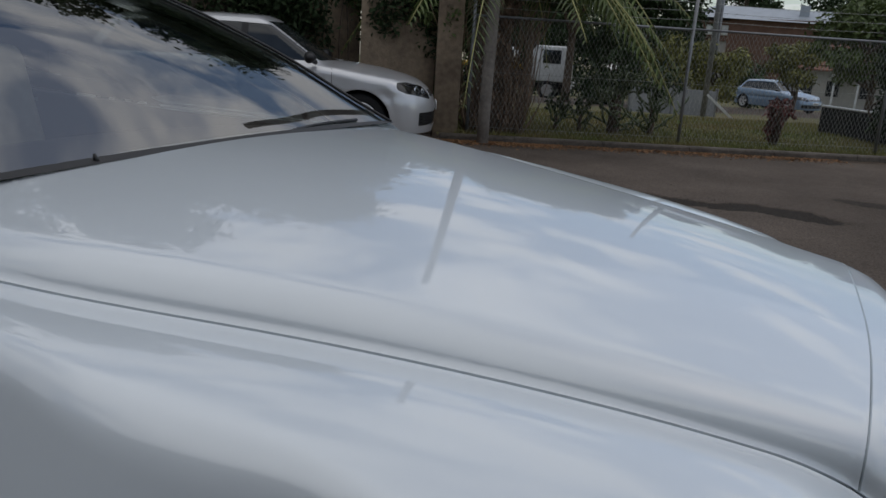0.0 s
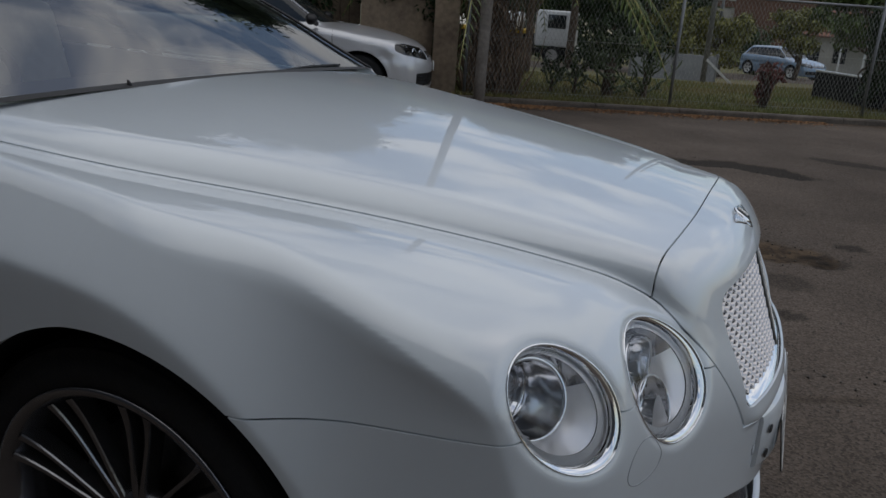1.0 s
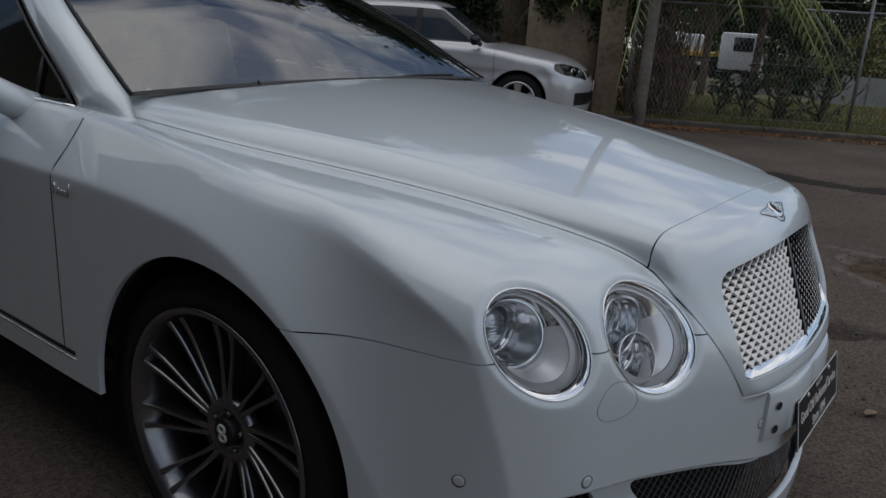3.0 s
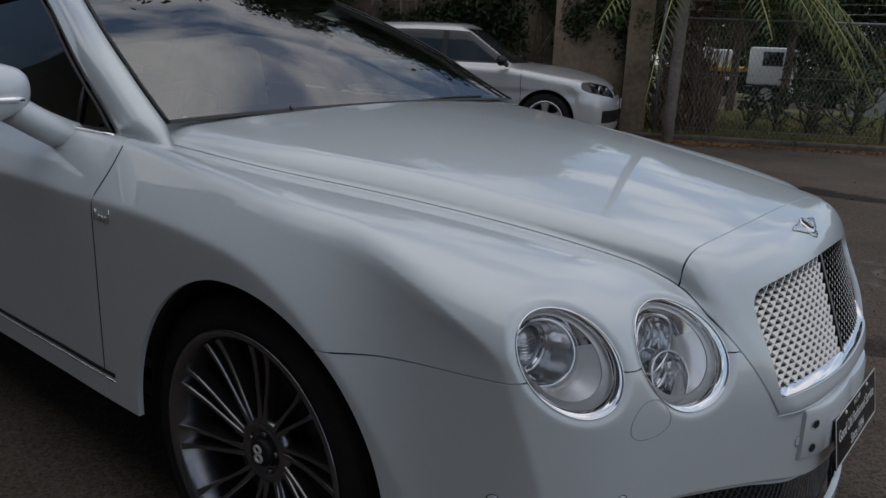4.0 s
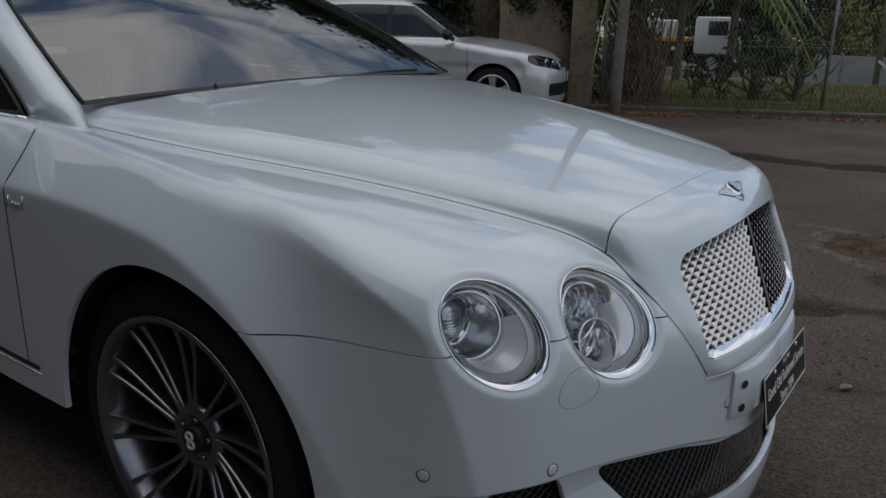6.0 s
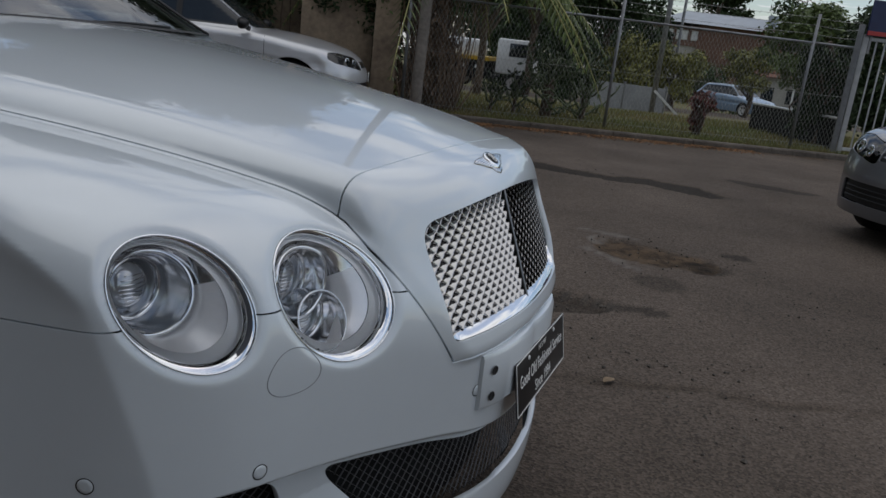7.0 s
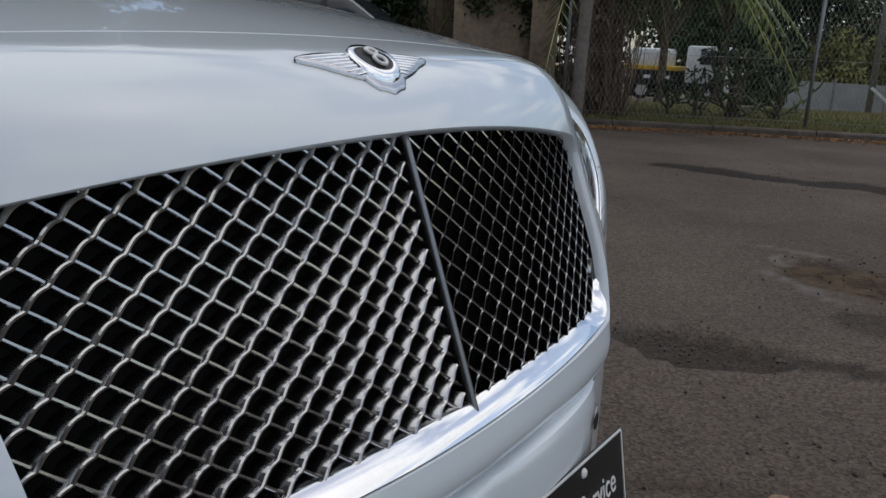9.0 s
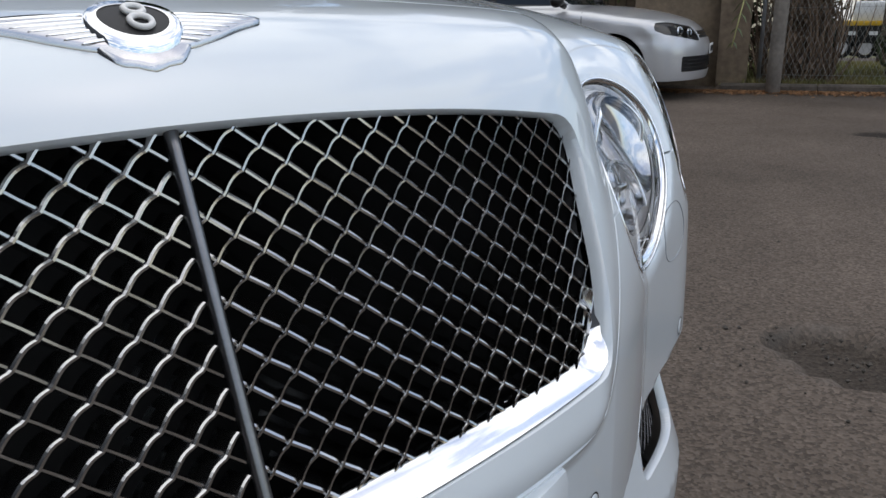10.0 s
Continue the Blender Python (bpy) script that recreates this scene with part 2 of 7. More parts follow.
# ---- the convertible's body as a signed function: hood pod joined to fenders ----
def spl(xs, ys, x):
    """Natural cubic curve through a few stations, held flat past its ends."""
    xs, ys = np.asarray(xs, float), np.asarray(ys, float)
    n = len(xs)
    h = np.diff(xs)
    A, b = np.eye(n), np.zeros(n)
    for i in range(1, n - 1):
        A[i, i - 1:i + 2] = h[i - 1], 2 * (h[i - 1] + h[i]), h[i]
        b[i] = 6 * ((ys[i + 1] - ys[i]) / h[i] - (ys[i] - ys[i - 1]) / h[i - 1])
    m = np.linalg.solve(A, b)
    x = np.clip(x, xs[0], xs[-1])
    i = np.clip(np.searchsorted(xs, x) - 1, 0, n - 2)
    a, c, w = xs[i + 1] - x, x - xs[i], h[i]
    return (m[i] * a ** 3 + m[i + 1] * c ** 3) / (6 * w) + (ys[i] / w - m[i] * w / 6) * a + (ys[i + 1] / w - m[i + 1] * w / 6) * c


def smax(a, b, k):
    h = np.maximum(k - np.abs(a - b), 0) / k
    return np.maximum(a, b) + h * h * k * 0.25


def smin(a, b, k):
    return -smax(-a, -b, k)


def softplus(d, k):
    return 0.5 * (d + np.sqrt(d * d + k * k))


RIM_R, TYRE_R, WHEELBASE = 0.291, 0.364, 2.745
ARCH_X, ARCH_Z, ARCH_R = 0.03, 0.38, 0.40
ARCH_C, AXLE_X = 0.068, 0.042             # middle of the front wheel opening, front axle
SEAM_X = [-3.9, -2.4, -0.9, -0.35, -0.12, 0.1, 0.45, 0.775, 1.0]


def seam_s(x):
    return spl(SEAM_X, [0.72, 0.80, 0.855, 0.822, 0.757, 0.675, 0.572, 0.464, 0.375], x)


def seam_z(x):
    return spl(SEAM_X, [0.93, 0.975, 1.0, 0.99, 0.965, 0.942, 0.905, 0.842, 0.77], x)


def hood_z(x):
    return spl([-3.9, -2.4, -0.9, -0.45, 0.0, 0.3, 0.5, 0.7, 0.8, 0.86, 0.92],
               [0.95, 1.02, 1.06, 1.058, 1.025, 0.992, 0.964, 0.930, 0.910, 0.896, 0.876], x)


def f_pod(x, s, z):
    top = z - (hood_z(x) - spl([-0.6, -0.2, 0.3, 0.8], [0.045, 0.06, 0.09, 0.11], x) * s * s)
    wall = s - (seam_s(x) + spl([-0.4, 0.5, 0.8, 1.0], [0.2, 0.3, 0.5, 0.55], x) * (z - seam_z(x)))
    w = np.clip((x - 0.765) / 0.08, 0, 1)
    wall = wall * (1 - w) + w * (s - (0.328 + 0.60 * (z - 0.59)))
    front = (x - (0.997 - 0.378 * (z - 0.61) - 0.42 * s * s)) * 0.93
    k = spl([-0.4, 0.0, 0.5, 0.8], [0.13, 0.12, 0.12, 0.10], x)
    return smax(smax(smax(top, wall, k), front, 0.05), 0.568 - z + 0.25 * np.clip(0.95 - x, 0, 0.2), 0.03)


def plan_r(th):
    return spl([0, 15, 25, 37.5, 42.5, 52, 60, 72, 82, 90], [1.0, 0.998, 1.0, 1.045, 1.075, 1.08, 1.045, 0.978, 0.95, 0.943], th)


def crease(x, z):
    """Distance above the line that runs round the wheel arch and back along the door."""
    phi = np.degrees(np.arctan2(z - ARCH_Z, np.maximum(x - ARCH_X, 1e-6)))
    r = np.sqrt((x - ARCH_X) ** 2 + (z - ARCH_Z) ** 2) - arch_line(phi)
    return np.where(x > ARCH_X, r, z - spl([-0.6, -0.3, -0.13, ARCH_X], [0.866, 0.868, 0.861, 0.845], x))


def arch_line(phi):
    """Distance of the flank's crease from the wheel arch's centre, by angle above the horizontal."""
    return spl([-20, 0, 10, 22, 36, 50, 61, 75, 90], [0.62, 0.53, 0.490, 0.462, 0.447, 0.440, 0.443, 0.453, 0.465], phi)


def corner_ridge(th, z):
    """Thin ridge where the flank turns into the front of the wing."""
    line = spl([0.30, 0.516, 0.657, 0.73, 0.776, 0.821, 0.851, 0.884], [46.5, 48.3, 50.6, 52.0, 53.4, 57.0, 60.7, 67.0], z)
    u = np.radians(th - line) * 1.07
    fade = np.clip((0.90 - z) / 0.08, 0, 1)
    return 0.012 * fade * np.exp(-np.sqrt(u * u + 5e-5) / 0.055)


def under_lip(s, z):
    """How far the bumper steps back below the edge that runs above its intakes."""
    edge = spl([0.0, 0.2, 0.3, 0.42, 0.55, 0.7, 0.8, 0.9], [0.400, 0.406, 0.428, 0.448, 0.466, 0.478, 0.480, 0.470], s)
    a = np.clip((edge - z) / 0.026, 0, 1)
    return 0.036 * a * a * (3 - 2 * a) * np.clip((z - 0.26) / 0.14, 0, 1) * np.clip((0.86 - s) / 0.05, 0, 1)


def f_fender(x, s, z):
    th = np.degrees(np.arctan2(s, np.maximum(x, 1e-6)))
    r = np.sqrt(np.maximum(x, 0) ** 2 + s * s)
    d = softplus(crease(x, z), 0.007)
    side_in = spl([-0.4, 0.0, 0.32, 0.6, 0.9], [0.84, 0.84, 0.68, 0.46, 0.34], x) * d - 0.022
    tuck = 0.10 * softplus(0.30 - z, 0.06)
    w_side = np.clip((th - 50) / 25, 0, 1)
    w_side = w_side * w_side * (3 - 2 * w_side)
    nose = spl([0.1, 0.2, 0.3, 0.42, 0.55, 0.75], [0.005, 0.020, 0.012, 0.005, 0.004, -0.004], z)
    half = plan_r(th) - w_side * side_in - tuck + (1 - w_side) * nose
    half = half + corner_ridge(th, z) - (1 - w_side) * under_lip(s, z)
    half = half + spl([-3.9, -3.2, -2.7, -1.2, -0.45, 0], [-0.04, 0.0, 0.025, 0.012, 0.018, 0.0], np.minimum(x, 0))
    side = r - half
    e = s - seam_s(x)
    top = z - (seam_z(x) + 0.16 * e - 0.82 * e * e)
    k = spl([0, 30, 42, 47, 52, 58, 66, 75, 90], [0.18, 0.20, 0.18, 0.135, 0.075, 0.046, 0.038, 0.034, 0.024], th)
    return smax(side, top, k)


# lamp openings: centre, outward normal, long axis, half sizes (right-hand side of the car)
LAMPS = {"outer": ((0.723, -0.756, 0.750), (0.697, -0.59, 0.407), (-0.68, -0.38, 0.62), 0.111, 0.079),
         "inner": ((0.829, -0.539, 0.733), (0.875, -0.245, 0.417), (0.465, 0.67, -0.58), 0.124, 0.097)}


def lamp_g(which, grow=0.0):
    c, n, u, a, b = LAMPS[which]
    n = np.array(n) / np.linalg.norm(n)
    u = np.array(u); u = u - n * u.dot(n); u /= np.linalg.norm(u)
    v = np.cross(n, u)

    def fn(x, s, z, y):
        p = np.stack([x - c[0], -s - c[1], z - c[2]], -1)
        q = np.sqrt((p @ u / (a + grow)) ** 2 + (p @ v / (b + grow)) ** 2) - 1
        return np.where(np.abs(p @ n) < 0.2, q * min(a, b), 1.0)
    return fn


LAMP_OUTER, LAMP_INNER = lamp_g("outer"), lamp_g("inner")


def f_body(x, y, z):
    s = np.abs(y)
    f = smin(f_pod(x, s, z), f_fender(x, s, z), 0.016)
    # shallow recess that rolls in round each lamp
    q = np.clip(np.minimum(LAMP_OUTER(x, s, z, y), LAMP_INNER(x, s, z, y)) / 0.016, 0, 1)
    f = f + 0.005 * (1 - q) ** 2
    tail = -x - 3.84 + 0.22 * s * s + 0.5 * (z - 0.75) ** 2
    return smax(smax(f, tail, 0.25), 0.10 - z, 0.03)

# ---- panels of the convertible, cut from its body function ----
def body_grid(fn=None, nphi=561, nx=(40, 70, 110, 340), ax=(-3.2, 0.25, 0.49), fine=False):
    """A fan of rays from an axis inside the car to its skin."""
    fn = fn or f_body
    if fine:
        phi = np.radians(np.concatenate([np.arange(-180, -128, 0.8), np.arange(-128, -12, 0.33), np.arange(-12, 180, 0.75), [180]]))
        nphi = len(phi)
    else:
        phi = np.radians(np.linspace(-180, 180, nphi))
    cent, dirs = [], []
    X0, X1, ZC = ax
    for psi in np.radians(np.linspace(-88, 0, nx[0]))[:-1]:
        cent.append(np.tile([X0, 0, ZC], (nphi, 1)))
        dirs.append(np.stack([np.full(nphi, math.sin(psi)), math.cos(psi) * np.sin(phi), math.cos(psi) * np.cos(phi)], 1))
    for x in np.concatenate([np.linspace(X0, -0.7, nx[1]), np.linspace(-0.7, X1, nx[2])[1:]]):
        cent.append(np.tile([x, 0, ZC], (nphi, 1)))
        dirs.append(np.stack([np.zeros(nphi), np.sin(phi), np.cos(phi)], 1))
    for psi in np.radians(np.linspace(0, 89, nx[3]))[1:]:
        cent.append(np.tile([X1, 0, ZC], (nphi, 1)))
        dirs.append(np.stack([np.full(nphi, math.sin(psi)), math.cos(psi) * np.sin(phi), math.cos(psi) * np.cos(phi)], 1))
    C, D = np.concatenate(cent), np.concatenate(dirs)
    lo, hi = np.full(len(C), 0.1), np.full(len(C), 1.6)
    for _ in range(34):
        mid = 0.5 * (lo + hi)
        P = C + mid[:, None] * D
        inside = fn(P[:, 0], P[:, 1], P[:, 2]) < 0
        lo, hi = np.where(inside, mid, lo), np.where(inside, hi, mid)
    V = C + (0.5 * (lo + hi))[:, None] * D
    rows = len(cent)
    a = (np.arange(rows - 1)[:, None] * nphi + np.arange(nphi - 1)[None, :]).ravel()
    T = np.concatenate([np.stack([a, a + nphi, a + nphi + 1], 1), np.stack([a, a + nphi + 1, a + 1], 1)])
    return V, T


def body_normal(V, fn=None):
    fn = fn or f_body
    e = 4e-4
    g = np.stack([fn(V[:, 0] + d[0], V[:, 1] + d[1], V[:, 2] + d[2]) - fn(V[:, 0] - d[0], V[:, 1] - d[1], V[:, 2] - d[2])
                  for d in ((e, 0, 0), (0, e, 0), (0, 0, e))], 1)
    return g / (np.linalg.norm(g, axis=1)[:, None] + 1e-12)


def clip_tris(V, T, fn):
    """Keep the part of a triangle mesh where fn >= 0; cut triangles exactly on the line fn = 0."""
    g = fn(V[:, 0], np.abs(V[:, 1]), V[:, 2], V[:, 1])
    pos = g >= 0
    cnt = pos[T].sum(1)
    out = [T[cnt == 3]]
    extra, cache, tris = [], {}, []

    def cut(i, j):
        key = (i, j) if i < j else (j, i)
        if key not in cache:
            t = g[i] / (g[i] - g[j])
            cache[key] = len(V) + len(extra)
            extra.append(V[i] + t * (V[j] - V[i]))
        return cache[key]
    for tri in T[(cnt > 0) & (cnt < 3)]:
        poly = []
        for k in range(3):
            i, j = tri[k], tri[(k + 1) % 3]
            if pos[i]:
                poly.append(i)
            if pos[i] != pos[j]:
                poly.append(cut(i, j))
        for k in range(1, len(poly) - 1):
            tris.append((poly[0], poly[k], poly[k + 1]))
    if tris:
        out.append(np.array(tris))
    V2 = np.concatenate([V, np.array(extra)]) if extra else V
    T2 = np.concatenate(out)
    used, inv = np.unique(T2, return_inverse=True)
    return V2[used], inv.reshape(-1, 3)


def panel_mesh(name, V, T, lip=0.014, offset=0.0, fn=None):
    """Panel with its edges folded inwards, shaded by the exact surface normal."""
    N = body_normal(V, fn)
    if offset:
        V = V + N * offset
    e = np.concatenate([T[:, [0, 1]], T[:, [1, 2]], T[:, [2, 0]]])
    key = np.sort(e, 1)
    _, idx, cnt = np.unique(key, axis=0, return_index=True, return_counts=True)
    border = e[idx[cnt == 1]]
    nv = len(V)
    verts, norms, faces = [V], [N], [T]
    if lip and len(border):
        A, B = V[border[:, 0]], V[border[:, 1]]
        NA, NB = N[border[:, 0]], N[border[:, 1]]
        side = np.cross(B - A, NA + NB)
        side /= np.linalg.norm(side, axis=1)[:, None] + 1e-12
        nA = NA * 0.6 + side * 0.8; nB = NB * 0.6 + side * 0.8
        m = len(border)
        verts += [A, B, B - NB * lip, A - NA * lip]
        norms += [nA, nB, side, side]
        i = np.arange(m)
        quad = np.stack([nv + m + i, nv + i, nv + 3 * m + i, nv + 2 * m + i], 1)
        faces_q = quad
    else:
        faces_q = np.zeros((0, 4), int)
    Vall, Nall = np.concatenate(verts), np.concatenate(norms)
    Nall /= np.linalg.norm(Nall, axis=1)[:, None] + 1e-12
    me = bpy.data.meshes.new(name)
    me.from_pydata(Vall.tolist(), [], T.tolist() + faces_q.tolist())
    me.polygons.foreach_set("use_smooth", [True] * len(me.polygons))
    me.normals_split_custom_set_from_vertices(Nall.tolist())
    me.update()
    return me


GAP = 0.0022


def g_seam(x, s, z, y):
    w = np.clip((x - 0.79) / 0.04, 0, 1)
    return (1 - w) * (f_fender(x, s, z) - f_pod(x, s, z)) + w * np.minimum(0.328 + 0.60 * (z - 0.59) - s, z - 0.574)


def g_nose(x, s, z, y):
    return x - (0.775 + 0.012 * (1 - (s / 0.46) ** 2))


def g_bumper(x, s, z, y):
    """Positive above the joint between fender and bumper."""
    return z - spl([0.40, 0.55, 0.68, 0.80, 0.86, 0.89, 0.916, 0.97], [0.716, 0.727, 0.732, 0.7315, 0.727, 0.722, 0.714, 0.702], s)


def g_arch(x, s, z, y):
    return np.sqrt(((x - ARCH_C) * np.where(x < ARCH_C, 1.07, 1.0)) ** 2 + (z - ARCH_Z) ** 2) - ARCH_R


def g_arch_rear(x, s, z, y):
    return np.sqrt((x + WHEELBASE) ** 2 + (z - ARCH_Z) ** 2) - ARCH_R


def door_x(z):
    return -0.452 - 0.30 * softplus(z - 0.93, 0.03)


def rounded(px, pz, cx, cz, hx, hz, r):
    """Signed distance to a rounded rectangle, negative inside."""
    qx, qz = np.abs(px - cx) - hx + r, np.abs(pz - cz) - hz + r
    return np.sqrt(np.maximum(qx, 0) ** 2 + np.maximum(qz, 0) ** 2) + np.minimum(np.maximum(qx, qz), 0) - r


def g_grille(x, s, z, y):
    """Positive outside the grille opening."""
    w = 0.324 + np.where(np.asarray(y) > 0, 0.24, 0.11) * (z - 0.61)
    top = z - (0.842 - 0.24 * s * s)
    bot = (0.610 + 0.02 * s * s) - z
    q = smax(smax(s - w, top, 0.042), bot, 0.02)
    return np.where(x > 0.78, q, 1.0)


def g_intake_mid(x, s, z, y):
    top = z - spl([0.0, 0.2, 0.3, 0.42, 0.55], [0.372, 0.376, 0.398, 0.417, 0.436], s)
    bot = spl([0, 0.2, 0.4, 0.5], [0.258, 0.264, 0.288, 0.305], s) - z
    side = s - (0.545 - 0.75 * (0.43 - z))
    return np.where(x > 0.3, smax(smax(top, bot, 0.02), side, 0.03), 1.0)


def g_intake_side(x, s, z, y):
    top = z - spl([0.5, 0.6, 0.75, 0.85], [0.438, 0.446, 0.458, 0.455], s)
    bot = 0.31 - z
    side = np.maximum((0.63 - 0.3 * (0.44 - z)) - s, s - 0.775)
    return np.where(x > 0.3, smax(smax(top, bot, 0.02), side, 0.03), 1.0)


def build_convertible():
    car = thing("convertible", "pearl white convertible with twin round headlamps and steel mesh grille", "car")
    V, T = body_grid(fine=True)
    low = lambda x, s, z, y: z - np.where(x > 0.2, 0.165, 0.36)
    V, T = clip_tris(V, T, low)

    def make(name, fns, label="", offset=0.0):
        v, t = V, T
        for fn in fns:
            v, t = clip_tris(v, t, fn)
        return put(name, panel_mesh(name, v, t, offset=offset), M_PAINT, car, label)

    def off(fn, d=0.0, sign=1):
        return lambda x, s, z, y: sign * fn(x, s, z, y) - d
    is_right, is_left = (lambda x, s, z, y: -y), (lambda x, s, z, y: y)
    rear_edge = lambda x, s, z, y: x - (-0.45 - 0.02 * (1 - (s / 0.8) ** 2) - 0.07 * np.clip((s - 0.52) / 0.2, 0, 1))
    in_door = lambda x, s, z, y: x - door_x(z)
    belt = lambda x, s, z, y: np.maximum(s - 0.80, np.maximum(x + 0.47, -2.45 - x))
    wheel_cut = [off(g_arch), off(g_arch_rear)]
    make("hood", [off(g_seam, GAP), off(g_nose, GAP * 0.7, -1), rear_edge])
    make("grille_surround", [off(g_seam, GAP), off(g_nose, GAP * 0.7), g_grille, lambda x, s, z, y: z - 0.562])
    for is_side in (is_right, is_left):
        lamps = [lamp_g("outer"), lamp_g("inner")]
        make("front_fender", [is_side, off(g_seam, GAP, -1), wheel_cut[0], lambda x, s, z, y: np.maximum(off(g_bumper, GAP * 0.6)(x, s, z, y), 0.15 - x),
                              lambda x, s, z, y: in_door(x, s, z, y) - 0.003, *lamps])
        make("door", [is_side, off(g_seam, 0.0, -1), lambda x, s, z, y: -in_door(x, s, z, y) - 0.003, lambda x, s, z, y: x + 1.95, lambda x, s, z, y: z - 0.440, lambda x, s, z, y: s - 0.825])
        make("sill", [is_side, lambda x, s, z, y: -in_door(x, s, z, y) - GAP, lambda x, s, z, y: 0.436 - z, lambda x, s, z, y: x + 2.3])
        make("rear_quarter", [is_side, lambda x, s, z, y: -1.955 - x, belt, wheel_cut[1]])
    mid = [off(g_seam, GAP, -1), off(g_bumper, GAP * 0.6, -1), lambda x, s, z, y: x - 0.15, wheel_cut[0], lamp_g("outer"), lamp_g("inner"), g_intake_mid, g_intake_side]
    make("front_bumper", mid)
    return car


CAR = build_convertible()

# ---- the convertible's fittings ----
def on_body(P, N, offset=0.0):
    """Slide points along a direction until they lie on the body, plus an offset."""
    P = np.asarray(P, float); N = np.asarray(N, float) / np.linalg.norm(N)
    lo, hi = np.full(len(P), -0.12), np.full(len(P), 0.12)
    for _ in range(30):
        mid = 0.5 * (lo + hi)
        Q = P + mid[:, None] * N
        ins = f_body(Q[:, 0], Q[:, 1], Q[:, 2]) < 0
        lo, hi = np.where(ins, mid, lo), np.where(ins, hi, mid)
    return P + (0.5 * (lo + hi) + offset)[:, None] * N


def clear_mat(name, tint, ior=1.45, rough=0.0, tintmix=1.0):
    """A thin clear pane: see-through, with a Fresnel gloss."""
    m = bpy.data.materials.new(name)
    m.use_nodes = True
    n, l = m.node_tree.nodes, m.node_tree.links
    n.clear()
    out = n.new("ShaderNodeOutputMaterial"); mx = n.new("ShaderNodeMixShader")
    tr = n.new("ShaderNodeBsdfTransparent"); gl = n.new("ShaderNodeBsdfGlossy"); fr = n.new("ShaderNodeFresnel")
    tr.inputs[0].default_value = (*tint, 1)
    gl.inputs["Roughness"].default_value = rough
    fr.inputs["IOR"].default_value = ior
    l.new(fr.outputs[0], mx.inputs[0]); l.new(tr.outputs[0], mx.inputs[1]); l.new(gl.outputs[0], mx.inputs[2])
    l.new(mx.outputs[0], out.inputs[0])
    return m


M_LENS = clear_mat("clear_lens_cover", (0.95, 0.96, 0.97), 1.33, 0.02)
M_SCREEN = clear_mat("windscreen_glass", (0.64, 0.70, 0.66), 2.9)
M_SIDEGLASS = clear_mat("side_window_glass", (0.28, 0.30, 0.29), 1.2)


def flip(verts, faces, side):
    if side > 0:
        return [(v[0], -v[1], v[2]) for v in verts], [tuple(reversed(f)) for f in faces]
    return [tuple(v) for v in verts], faces


def strip(A, B, close=True):
    """Faces between two rings of points."""
    n = len(A)
    verts = [tuple(p) for p in A] + [tuple(p) for p in B]
    m = n if close else n - 1
    return verts, [(i, (i + 1) % n, n + (i + 1) % n, n + i) for i in range(m)]


